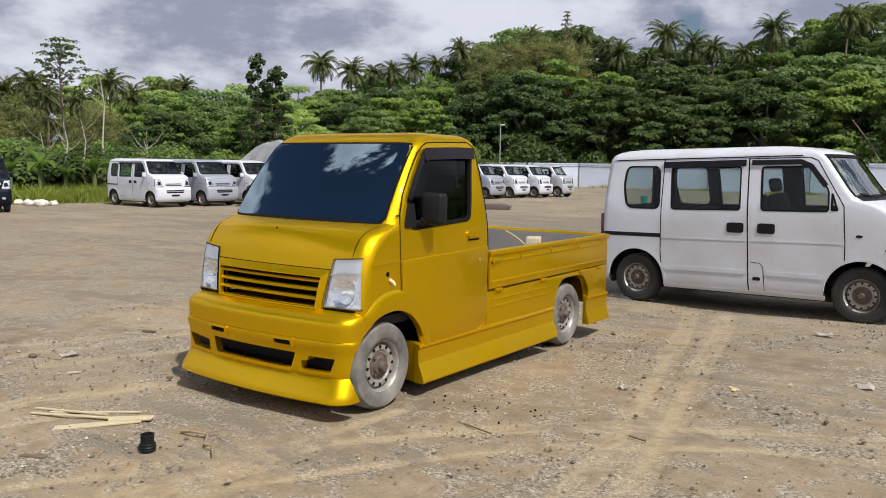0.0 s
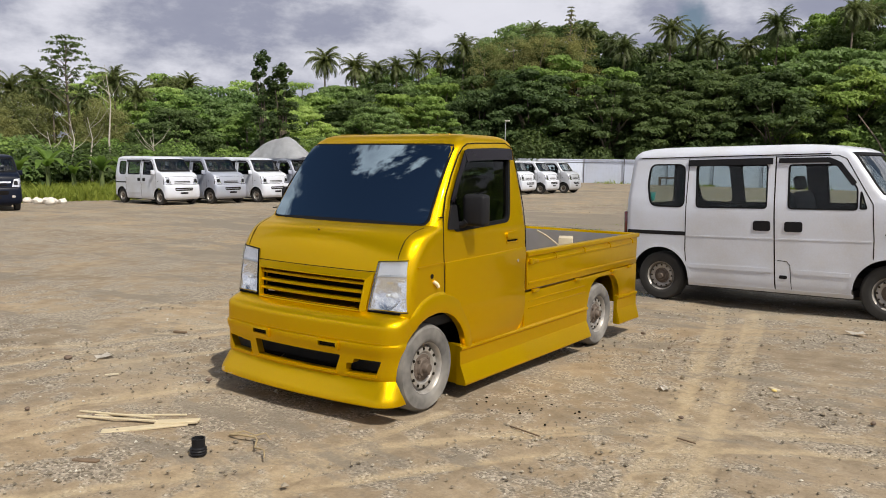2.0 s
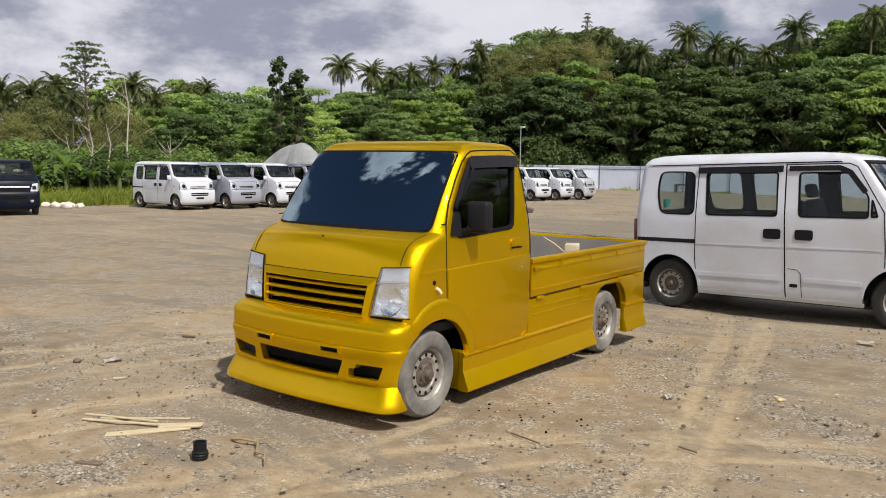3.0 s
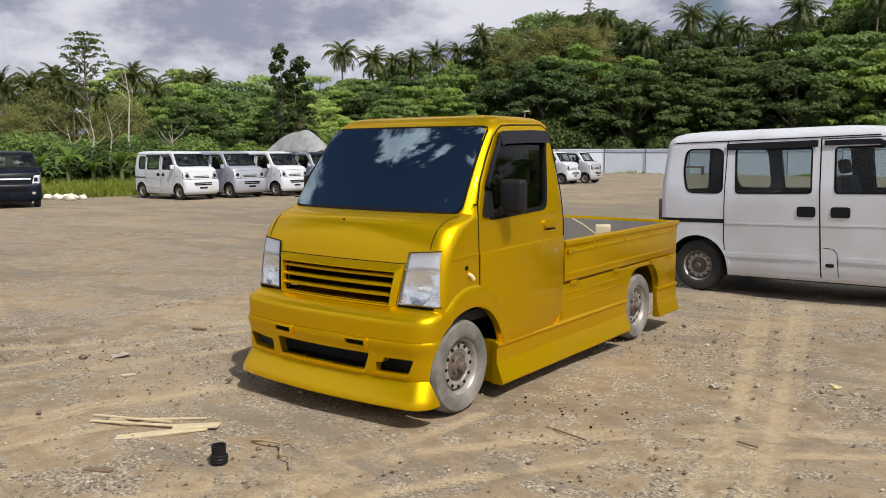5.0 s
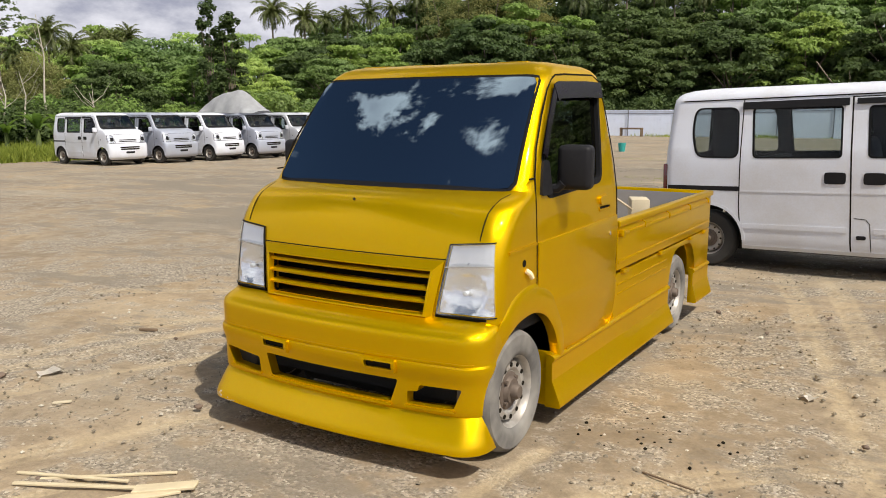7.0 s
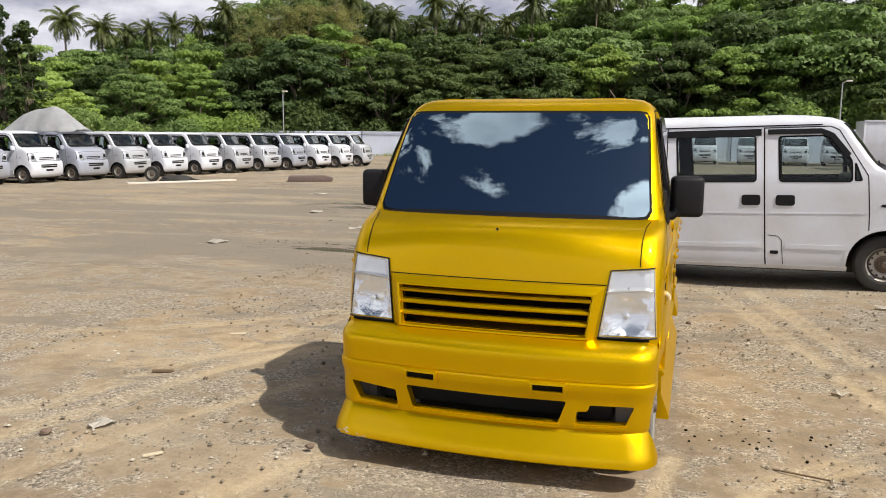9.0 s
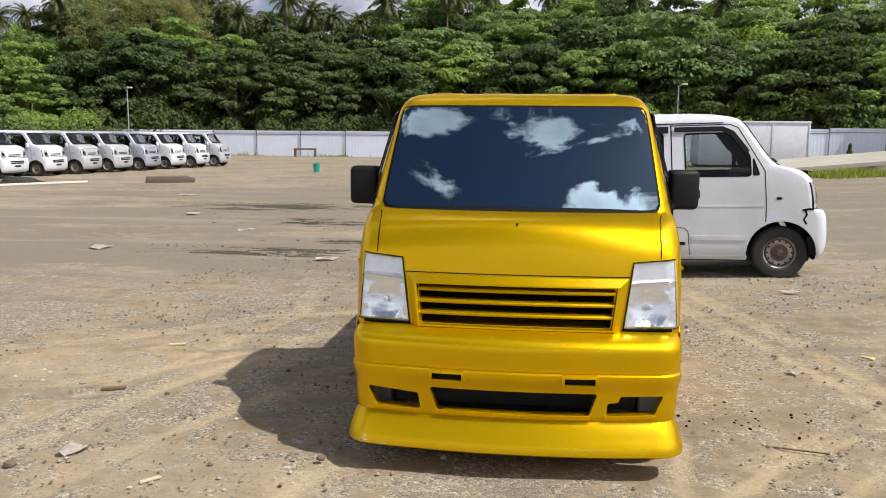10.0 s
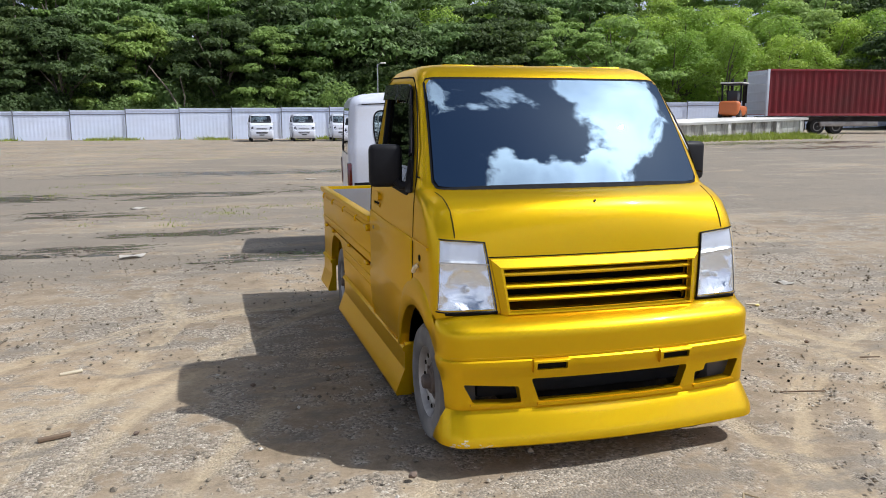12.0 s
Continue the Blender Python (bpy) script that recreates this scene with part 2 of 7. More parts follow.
STEEL = simple("wheel_steel", (0.42, 0.40, 0.375), 0.45, 0.5, 0.35, 30.0, dirt=((0.16, 0.13, 0.10), 0.75))
HUB = simple("hub_rust", (0.14, 0.11, 0.09), 0.7, 0.5, 0.4, 40.0, bump=0.3)
BED_GREY = simple("bed_grey", (0.24, 0.235, 0.25), 0.6, 0.1, 0.2, 10.0, dirt=((0.32, 0.28, 0.22), 0.5))
TAIL_RED = simple("tail_lamp_red", (0.10, 0.006, 0.008), 0.15, 0.0, 0.1, 30.0, Coat_Weight=1.0)
SCUFF = simple("bare_filler", (0.56, 0.47, 0.30), 0.8, 0.0, 0.2, 60.0)
AMBER = simple("amber_stub", (0.75, 0.62, 0.40), 0.6, 0.0, 0.2, 50.0)

# ---- mesh helpers ----
def mesh_of(bm, name="mesh", smooth=None):
    me = bpy.data.meshes.new(name)
    bmesh.ops.recalc_face_normals(bm, faces=bm.faces)
    bm.to_mesh(me)
    bm.free()
    if smooth is not None:
        me.shade_smooth()
        me.set_sharp_from_angle(angle=radians(smooth))
    return me


def part(name, geo, mat, parent, label="", smooth=35, at=None):
    """Links a bmesh or mesh as one object under a thing or a part."""
    me = mesh_of(geo, name, smooth) if isinstance(geo, bmesh.types.BMesh) else geo
    if mat is not None:
        me.materials.clear()
        me.materials.append(mat)
    ob = new(name, me)
    ob.parent = parent
    if at is not None:
        ob.matrix_basis = at
    if label:
        ob["label"] = label
    return ob


def thing(name, m, label, category, group="", kind=""):
    ob = new(name)
    ob.empty_display_size = 0.2
    ob.matrix_basis = m
    return tagged(ob, label, category, group, kind)


def solo(name, geo, mat, label, category, m=None, group="", kind="", smooth=35):
    ob = part(name, geo, mat, None, "", smooth, m)
    return tagged(ob, label, category, group, kind)


def add_box(bm, x0, x1, y0, y1, z0, z1, bevel=0.0, segs=2):
    r = bmesh.ops.create_cube(bm, size=1, matrix=Matrix.Translation(((x0 + x1) / 2, (y0 + y1) / 2, (z0 + z1) / 2)) @ Matrix.Diagonal((x1 - x0, y1 - y0, z1 - z0, 1)))
    if bevel:
        edges = list({e for v in r["verts"] for e in v.link_edges})
        bmesh.ops.bevel(bm, geom=edges, offset=bevel, segments=segs, affect="EDGES", profile=0.5)
    return bm


def box(x0, x1, y0, y1, z0, z1, bevel=0.006, segs=2):
    return add_box(bmesh.new(), x0, x1, y0, y1, z0, z1, bevel, segs)


def add_prism(bm, poly, a0, a1, axis="y", bevel=0.0):
    """A polygon (in the two other axes, in x-y-z order) extruded from a0 to a1 along axis."""
    def point(p, a):
        return {"x": (a, p[0], p[1]), "y": (p[0], a, p[1]), "z": (p[0], p[1], a)}[axis]
    lo = [bm.verts.new(point(p, a0)) for p in poly]
    hi = [bm.verts.new(point(p, a1)) for p in poly]
    n = len(poly)
    faces = [bm.faces.new(lo), bm.faces.new(hi[::-1])]
    for i in range(n):
        faces.append(bm.faces.new((lo[i], hi[i], hi[(i + 1) % n], lo[(i + 1) % n])))
    if bevel:
        edges = list({e for f in faces[:2] for e in f.edges})
        bmesh.ops.bevel(bm, geom=edges, offset=bevel, segments=2, affect="EDGES", profile=0.5)
    return bm


def prism(poly, a0, a1, axis="y", bevel=0.0):
    return add_prism(bmesh.new(), poly, a0, a1, axis, bevel)


def round_poly(poly, r, n=4):
    """The polygon with its corners rounded by about r."""
    out = []
    for i, p in enumerate(poly):
        a, b, c = Vector(poly[i - 1]), Vector(p), Vector(poly[(i + 1) % len(poly)])
        ra = min(r, (a - b).length * 0.45)
        rc = min(r, (c - b).length * 0.45)
        s, e = b + (a - b).normalized() * ra, b + (c - b).normalized() * rc
        for k in range(n + 1):
            t = k / n
            out.append(tuple((1 - t) ** 2 * s + 2 * t * (1 - t) * b + t * t * e))
    return out


def lathe(profile, n=40, closed=False):
    """Turns (radius, along) pairs about the y axis; closed: the profile is a loop."""
    bm = bmesh.new()
    rings = []
    for r, a in profile:
        rings.append([bm.verts.new((r * math.cos(2 * math.pi * k / n), a, r * math.sin(2 * math.pi * k / n))) for k in range(n)])
    for p, q in zip(rings, rings[1:]):
        for k in range(n):
            bm.faces.new((p[k], p[(k + 1) % n], q[(k + 1) % n], q[k]))
    if closed:
        for k in range(n):
            bm.faces.new((rings[-1][k], rings[-1][(k + 1) % n], rings[0][(k + 1) % n], rings[0][k]))
    else:
        bm.faces.new(rings[0]), bm.faces.new(rings[-1])
    return bm


def tube(points, radius, n=6, taper=None):
    """A bent round bar along points."""
    bm = bmesh.new()
    rings = []
    pts = [Vector(p) for p in points]
    for i, p in enumerate(pts):
        d = (pts[min(i + 1, len(pts) - 1)] - pts[max(i - 1, 0)]).normalized()
        side = d.orthogonal().normalized() if i == 0 else (side - d * side.dot(d)).normalized()
        other = d.cross(side)
        r = radius if taper is None else radius + (taper - radius) * i / (len(pts) - 1)
        rings.append([bm.verts.new(p + r * (math.cos(2 * math.pi * k / n) * side + math.sin(2 * math.pi * k / n) * other)) for k in range(n)])
    for p, q in zip(rings, rings[1:]):
        for k in range(n):
            bm.faces.new((p[k], p[(k + 1) % n], q[(k + 1) % n], q[k]))
    bm.faces.new(rings[0]), bm.faces.new(rings[-1])
    return bm


def merge(*bms):
    """Joins bmeshes into the first."""
    out = bms[0]
    for b in bms[1:]:
        me = bpy.data.meshes.new("tmp")
        b.to_mesh(me)
        b.free()
        out.from_mesh(me)
        bpy.data.meshes.remove(me)
    return out


class Shell:
    """A vehicle's skin, lofted from plan outlines. Levels: z, front x, rear x, half width, front corner radius, rear corner radius, bow of the front."""
    def __init__(self, levels):
        self.t = np.array(levels, float)
        # slopes of a smooth curve through the levels that makes no overshoot
        z, v = self.t[:, 0], self.t[:, 1:]
        h = np.diff(z)[:, None]
        d = np.diff(v, axis=0) / h
        s = np.zeros_like(v)
        w1, w2 = 2 * h[1:] + h[:-1], h[1:] + 2 * h[:-1]
        same = d[1:] * d[:-1] > 0
        s[1:-1] = np.where(same, (w1 + w2) / (w1 / np.where(same, d[:-1], 1) + w2 / np.where(same, d[1:], 1)), 0)
        s[0], s[-1] = d[0], d[-1]
        self.s = s

    def level(self, z):
        zs = self.t[:, 0]
        z = min(max(z, zs[0]), zs[-1])
        k = min(int(np.searchsorted(zs, z, side="right")) - 1, len(zs) - 2)
        h = zs[k + 1] - zs[k]
        u = (z - zs[k]) / h
        a, b = self.t[k, 1:], self.t[k + 1, 1:]
        out = (2 * u ** 3 - 3 * u ** 2 + 1) * a + (u ** 3 - 2 * u ** 2 + u) * h * self.s[k] + (3 * u ** 2 - 2 * u ** 3) * b + (u ** 3 - u ** 2) * h * self.s[k + 1]
        return [float(q) for q in out]

    def front(self, y, z):
        xf, xr, w, rf, rr, bow = self.level(z)
        y, yb = abs(y), w - rf
        if y <= yb:
            return xf - bow * (y / w) ** 2
        xc = xf - bow * (yb / w) ** 2 - rf
        return xc + math.sqrt(max(0.0, rf * rf - (y - yb) ** 2))

    def ring(self, z, nf=8, na=6, ns=14, shrink=0.0):
        xf, xr, w, rf, rr, bow = self.level(z)
        xf, xr, w = xf - shrink, xr + shrink, w - shrink
        rf, rr = max(0.01, rf - shrink), max(0.01, rr - shrink)
        yb = w - rf
        half = [(xf - bow * (yb * k / nf / w) ** 2, yb * k / nf) for k in range(nf)]
        xc = xf - bow * (yb / w) ** 2 - rf
        half += [(xc + rf * math.cos(a), yb + rf * math.sin(a)) for a in (math.pi / 2 * k / na for k in range(na + 1))]
        half += [(xc + (xr + rr - xc) * k / ns, w) for k in range(1, ns)]
        half += [(xr + rr - rr * math.sin(a), w - rr + rr * math.cos(a)) for a in (math.pi / 2 * k / na for k in range(na + 1))]
        half += [(xr, (w - rr) * (1 - k / 4)) for k in range(1, 5)]
        return half + [(x, -y) for x, y in half[-2:0:-1]]

    def solid(self, zs, shrink=0.0, top_drop=0.0):
        bm = bmesh.new()
        rings = []
        for z in zs:
            rings.append([bm.verts.new((x, y, z)) for x, y in self.ring(z, shrink=shrink)])
        for p, q in zip(rings, rings[1:]):
            n = len(p)
            for k in range(n):
                bm.faces.new((p[k], p[(k + 1) % n], q[(k + 1) % n], q[k]))
        bm.faces.new(rings[0]), bm.faces.new(rings[-1])
        bmesh.ops.recalc_face_normals(bm, faces=bm.faces)
        return bm

    def heights(self, step=0.04):
        zs = []
        for a, b in zip(self.t[:, 0], self.t[1:, 0]):
            n = max(1, round((b - a) / step))
            zs += [a + (b - a) * k / n for k in range(n)]
        return zs + [self.t[-1, 0]]

    def front_patch(self, corners, off, thick, nu=16, nv=10, p=9.0):
        """A plate on the front. Corners (y, z): lower left, lower right, upper right, upper left; rounded."""
        return plate(corners, nu, nv, p, lambda a, b, o: (self.front(a, b) + o, a, b), off, thick)

    def side_patch(self, corners, off, thick, side, nu=10, nv=8, p=9.0):
        """A plate on a side (side +1 or -1). Corners (x, z)."""
        return plate(corners, nu, nv, p, lambda a, b, o: (a, side * (self.level(b)[2] + o), b), off, thick)

    def side_strip(self, pts, width, off, side, thick=0.004):
        return strip([(p[0], p[1]) for p in pts], width, lambda a, b, o: (a, side * (self.level(b)[2] + o), b), off, thick)

    def front_strip(self, pts, width, off, thick=0.004):
        return strip(pts, width, lambda a, b, o: (self.front(a, b) + o, a, b), off, thick)


def plate(corners, nu, nv, p, where, off, thick):
    bm = bmesh.new()
    c = [Vector(q) for q in corners]
    layers = []
    for o in (off, off - thick):
        rows = []
        for j in range(nv + 1):
            row = []
            for i in range(nu + 1):
                u, v = 2 * i / nu - 1, 2 * j / nv - 1
                m = max(abs(u), abs(v))
                if m > 0 and p:
                    s = m / (abs(u) ** p + abs(v) ** p) ** (1 / p)
                    u, v = u * s, v * s
                u, v = (u + 1) / 2, (v + 1) / 2
                q = (c[0] * (1 - u) + c[1] * u) * (1 - v) + (c[3] * (1 - u) + c[2] * u) * v
                row.append(bm.verts.new(where(q[0], q[1], o)))
            rows.append(row)
        layers.append(rows)
    for rows in layers:
        for j in range(nv):
            for i in range(nu):
                bm.faces.new((rows[j][i], rows[j][i + 1], rows[j + 1][i + 1], rows[j + 1][i]))
    def rim(rows):
        return [rows[0][i] for i in range(nu)] + [rows[j][nu] for j in range(nv)] + [rows[nv][i] for i in range(nu, 0, -1)] + [rows[j][0] for j in range(nv, 0, -1)]
    a, b = rim(layers[0]), rim(layers[1])
    for k in range(len(a)):
        bm.faces.new((a[k], a[(k + 1) % len(a)], b[(k + 1) % len(a)], b[k]))
    return bm


def dense(pts, step=0.03):
    out = []
    for a, b in zip(pts, pts[1:]):
        n = max(1, math.ceil(math.dist(a, b) / step))
        out += [(a[0] + (b[0] - a[0]) * k / n, a[1] + (b[1] - a[1]) * k / n) for k in range(n)]
    return out + [tuple(pts[-1])]


def strip(pts, width, where, off, thick):
    """A thin band that follows a line on a surface."""
    bm = bmesh.new()
    pts = [Vector(q) for q in dense(pts)]
    rows = []
    for i, q in enumerate(pts):
        d = (pts[min(i + 1, len(pts) - 1)] - pts[max(i - 1, 0)]).normalized()
        n = Vector((-d.y, d.x)) * width / 2
        rows.append([bm.verts.new(where(*(q + s * n), o)) for s, o in ((-1, off - thick), (-1, off), (1, off), (1, off - thick))])
    for a, b in zip(rows, rows[1:]):
        for k in range(4):
            bm.faces.new((a[k], a[(k + 1) % 4], b[(k + 1) % 4], b[k]))
    bm.faces.new(rows[0]), bm.faces.new(rows[-1])
    return bm


def carve(bm, cutters, mat, smooth=32):
    """The solid minus the cutters (each a bmesh and its material), as a new mesh."""
    me = mesh_of(bm, "carved")
    me.materials.append(mat)
    ob = new("carved", me)
    made = [ob]
    for geo, cmat in cutters:
        cme = mesh_of(geo, "cutter")
        cme.materials.append(cmat)
        cut = new("cutter", cme)
        made.append(cut)
        mod = ob.modifiers.new("cut", "BOOLEAN")
        mod.operation, mod.solver, mod.object, mod.material_mode = "DIFFERENCE", "EXACT", cut, "TRANSFER"
    bpy.context.view_layer.update()
    out = bpy.data.meshes.new_from_object(ob.evaluated_get(bpy.context.evaluated_depsgraph_get()))
    for o in made:
        data = o.data
        bpy.data.objects.remove(o)
        bpy.data.meshes.remove(data)
    out.shade_smooth()
    out.set_sharp_from_angle(angle=radians(smooth))
    return out


def disc_cutter(x, z, r, y0, y1, n=40):
    return prism([(x + r * math.cos(2 * math.pi * k / n), z + r * math.sin(2 * math.pi * k / n)) for k in range(n)], y0, y1, "y")


# ---- ground ----
def smooth01(t):
    t = np.clip(t, 0, 1)
    return t * t * (3 - 2 * t)


def tree_line(az):
    """Distance of the wood's edge and elevation of its skyline, by bearing in degrees (0 along y, positive towards x)."""
    d = np.interp(az, (-110, -64, -52, -44, -34, -15, 0, 20, 35, 50, 80, 130), (75, 46, 50, 58, 71, 73, 71, 69, 68, 70, 74, 80))
    e = np.interp(az, (-110, -64, -44, -40, -36, -33, -29.5, -25.4, -22.8, -16, -13, -10, 10, 25, 38, 60, 130), (5.0, 4.9, 4.8, 5.4, 6.0, 7.5, 8.9, 8.9, 7.7, 7.5, 8.3, 9.2, 9.2, 9.2, 8.0, 8.5, 8.0))
    return d, e


def ground_z(x, y):
    """The yard falls very slightly away from the truck, rises towards the loading ramp, and climbs into a hill behind the wood's edge."""
    x, y = np.asarray(x, float), np.asarray(y, float)
    dx, dy = x + 3.7, y - 3.5
    r = np.hypot(dx, dy) + 1e-6
    side = 1 - 1.5 * smooth01((dx / r - 0.15) / 0.5) * (dy > -5)
    z = -0.38 * (1 - np.exp(-np.maximum(0, r - 1.5) / 20)) * side
    z = z - 0.04 * np.exp(-((x + 3.3) ** 2 + (y - 6.5) ** 2) / 1.6)
    az = np.degrees(np.arctan2(x, y))
    d, e = tree_line(np.clip(az, -110, 130))
    rr = np.hypot(x, y)
    top = np.tan(np.radians(e)) * (d + 22) - 5.5
    hill = smooth01((rr - d - 3) / 26) * np.maximum(0, top) * smooth01((y + 30) / 40)
    return z + hill


def gz(x, y):
    return float(ground_z(x, y))


def spaced(lo, hi, step, far, count):
    """Even lines between lo and hi, then wider and wider ones out to far."""
    mid = np.arange(lo, hi + step / 2, step)
    k = np.linspace(0, 1, count + 1)[1:]
    out = step * count * k + (far - step * count) * k ** 3.2
    return np.concatenate([(lo - out)[::-1], mid, hi + out])

# ---- vehicles ----
def wheel(parent, x, y, radius, width, side, tyre_mat, name="wheel", detail=True, dz=0.0):
    """A steel wheel: rim dish with vent holes, tyre, hub and nuts. side: the outer face's direction along y."""
    r = radius * 0.59
    dish = lathe([(0.02, -0.012), (r * 0.30, -0.012), (r * 0.36, -0.030), (r * 0.55, -0.034), (r * 0.64, -0.022), (r * 0.80, -0.022), (r * 0.86, -0.050), (r * 0.90, -0.055),
                  (r * 0.93, -0.012), (r * 1.0, 0.0), (r * 1.01, -0.006), (r * 0.97, -0.02), (r * 0.95, -0.10), (0.02, -0.10)], 40)
    rim = part(name, dish, STEEL, parent, "dusty pressed-steel wheel", 40, pose(x, y, radius + dz, 0, 0, 0 if side > 0 else 180))
    prof = [(r * 0.985, -0.004), (r * 1.06, 0.008), (r * 1.2, 0.014), (radius * 0.92, 0.008), (radius * 0.975, -0.008), (radius, -0.03),
            (radius, -width + 0.03), (radius * 0.97, -width + 0.008), (radius * 0.88, -width), (r * 0.98, -width + 0.01)]
    bm = lathe(prof, 48, True)
    part("brake_drum", lathe([(0.01, -0.03), (r * 0.86, -0.045), (r * 0.86, -0.11), (0.01, -0.11)], 24), CHASSIS, rim, "", 40)
    tyre = part("tyre", bm, tyre_mat, rim, "dust-covered black tyre" if tyre_mat is TYRE_DUSTY else "black tyre", 40)
    hub = lathe([(0.0005, 0.022), (0.026, 0.022), (0.032, 0.014), (0.034, -0.012), (0.0005, -0.012)], 20)
    part("hub", hub, HUB, rim, "rusty hub centre", 40)
    part("hub_face", lathe([(0.030, -0.008), (r * 0.34, -0.010), (r * 0.40, -0.027), (r * 0.53, -0.031), (r * 0.53, -0.040), (0.030, -0.040)], 32, True), HUB, rim, "rust-brown mounting face", 40)
    if not detail:
        return rim
    for k in range(12):
        a = 2 * math.pi * k / 12
        hole = bmesh.new()
        m = Matrix.Translation((r * 0.74 * math.cos(a), -0.0225, r * 0.74 * math.sin(a))) @ Matrix.Rotation(radians(90), 4, "X")
        bmesh.ops.create_cone(hole, cap_ends=True, segments=10, radius1=0.0105, radius2=0.0105, depth=0.008, matrix=m)
        part("vent_hole", hole, SEAM, rim, "", 60)
    for k in range(4):
        a = 2 * math.pi * (k + 0.5) / 4
        nut = bmesh.new()
        bmesh.ops.create_cone(nut, cap_ends=True, segments=6, radius1=0.011, radius2=0.009, depth=0.02,
                              matrix=Matrix.Translation((r * 0.42 * math.cos(a), -0.024, r * 0.42 * math.sin(a))) @ Matrix.Rotation(radians(90), 4, "X"))
        part("wheel_nut", nut, HUB, rim, "", 30)
    return rim


def seat(parent, x, y, z, mat, name="seat"):
    bm = bmesh.new()
    add_box(bm, x - 0.24, x + 0.26, y - 0.23, y + 0.23, z, z + 0.15, 0.05, 3)
    back = bmesh.new()
    add_box(back, -0.06, 0.06, -0.23, 0.23, 0.0, 0.52, 0.05, 3)
    add_box(back, -0.045, 0.045, -0.12, 0.12, 0.54, 0.70, 0.04, 3)
    bmesh.ops.transform(back, matrix=pose(x - 0.24, y, z + 0.12, 0, -14, 0), verts=back.verts)
    return part(name, merge(bm, back), mat, parent, "dark cloth seat with headrest", 40)


def side_panel(shell, poly, relief, thick, side, bevel):
    """A pressing standing proud of a side, cut to a polygon (x, z). relief: pairs of height and how far it stands out there."""
    bm = bmesh.new()
    zs, outs = [r[0] for r in relief], [r[1] for r in relief]
    outer = [bm.verts.new((x, side * 2.0, z)) for x, z in poly]
    inner = [bm.verts.new((x, side * 1.0, z)) for x, z in poly]
    n = len(poly)
    bm.faces.new(outer)
    for k in range(n):
        bm.faces.new((outer[k], inner[k], inner[(k + 1) % n], outer[(k + 1) % n]))
    for z in zs:
        bmesh.ops.bisect_plane(bm, geom=bm.verts[:] + bm.edges[:] + bm.faces[:], plane_co=(0, 0, z), plane_no=(0, 0, 1))
    for v in bm.verts:
        out = float(np.interp(v.co.z, zs, outs)) - (0.0 if abs(v.co.y) > 1.5 else thick)
        v.co.y = side * (shell.level(v.co.z)[2] + out)
    bmesh.ops.recalc_face_normals(bm, faces=bm.faces[:])
    if bevel:
        rim = [e for e in bm.edges if len(e.link_faces) == 2 and e.calc_face_angle() > 1.2]
        bmesh.ops.bevel(bm, geom=rim, offset=bevel, segments=2, affect="EDGES", profile=0.5)
    return bm


def flare(shell, cx, cz, inner, outer, rise, side, lo, hi):
    """A swollen wheel-arch: radii by angle in degrees, standing out by rise near the opening and dying away outwards."""
    bm = bmesh.new()
    rows = []
    for a in range(lo, hi + 1, 3):
        r0, r1 = float(np.interp(a, inner[0], inner[1])), float(np.interp(a, outer[0], outer[1]))
        row = []
        for u, k in ((0.0, -2.2), (0.0, 0.7), (0.06, 0.93), (0.2, 1.0), (0.45, 0.95), (0.65, 0.72), (0.82, 0.36), (0.93, 0.05), (1.0, -0.25)):
            r = r0 + (r1 - r0) * u
            x, z = cx + r * math.cos(radians(a)), cz + r * math.sin(radians(a))
            fade = min(1.0, (a - lo) / 14)
            row.append(bm.verts.new((x, side * (shell.level(z)[2] + rise * (k * fade - 0.3 * (1 - fade))), z)))
        rows.append(row)
    for p, q in zip(rows, rows[1:]):
        for j in range(len(p) - 1):
            bm.faces.new((p[j], p[j + 1], q[j + 1], q[j]))
    bmesh.ops.recalc_face_normals(bm, faces=bm.faces[:])
    bmesh.ops.solidify(bm, geom=bm.faces[:], thickness=-0.003)
    return bm


def lamp_bowl(shell, corners, deep, flutes, eye=None):
    """A hollow lamp reflector behind a front opening, pressed in upright flutes. eye: centre (y, z), radius and depth of a round bowl in it."""
    bm = bmesh.new()
    c = [Vector(q) for q in corners]
    nu, nv = 30, 18
    rows = []
    for j in range(nv + 1):
        row = []
        for i in range(nu + 1):
            u, v = i / nu, j / nv
            q = (c[0] * (1 - u) + c[1] * u) * (1 - v) + (c[3] * (1 - u) + c[2] * u) * v
            wall = min(1.0, 7.0 * min(u, 1 - u, v, 1 - v))
            d = deep * wall * (0.85 + 0.15 * math.cos(u * flutes * 2 * math.pi))
            if eye:
                rr = math.hypot((q.x - eye[0]) * 0.92, q.y - eye[1]) / eye[2]
                if rr < 1.0:
                    d = max(d, deep + eye[3] * (1 - rr * rr))
                elif rr < 1.12:
                    d = min(d, deep * 0.35 + deep * 0.6 * (rr - 1.0) / 0.12)
            row.append(bm.verts.new((shell.front(q.x, q.y) - 0.004 - d, q.x, q.y)))
        rows.append(row)
    for p, q in zip(rows, rows[1:]):
        for i in range(nu):
            bm.faces.new((p[i], p[i + 1], q[i + 1], q[i]))
    return bm


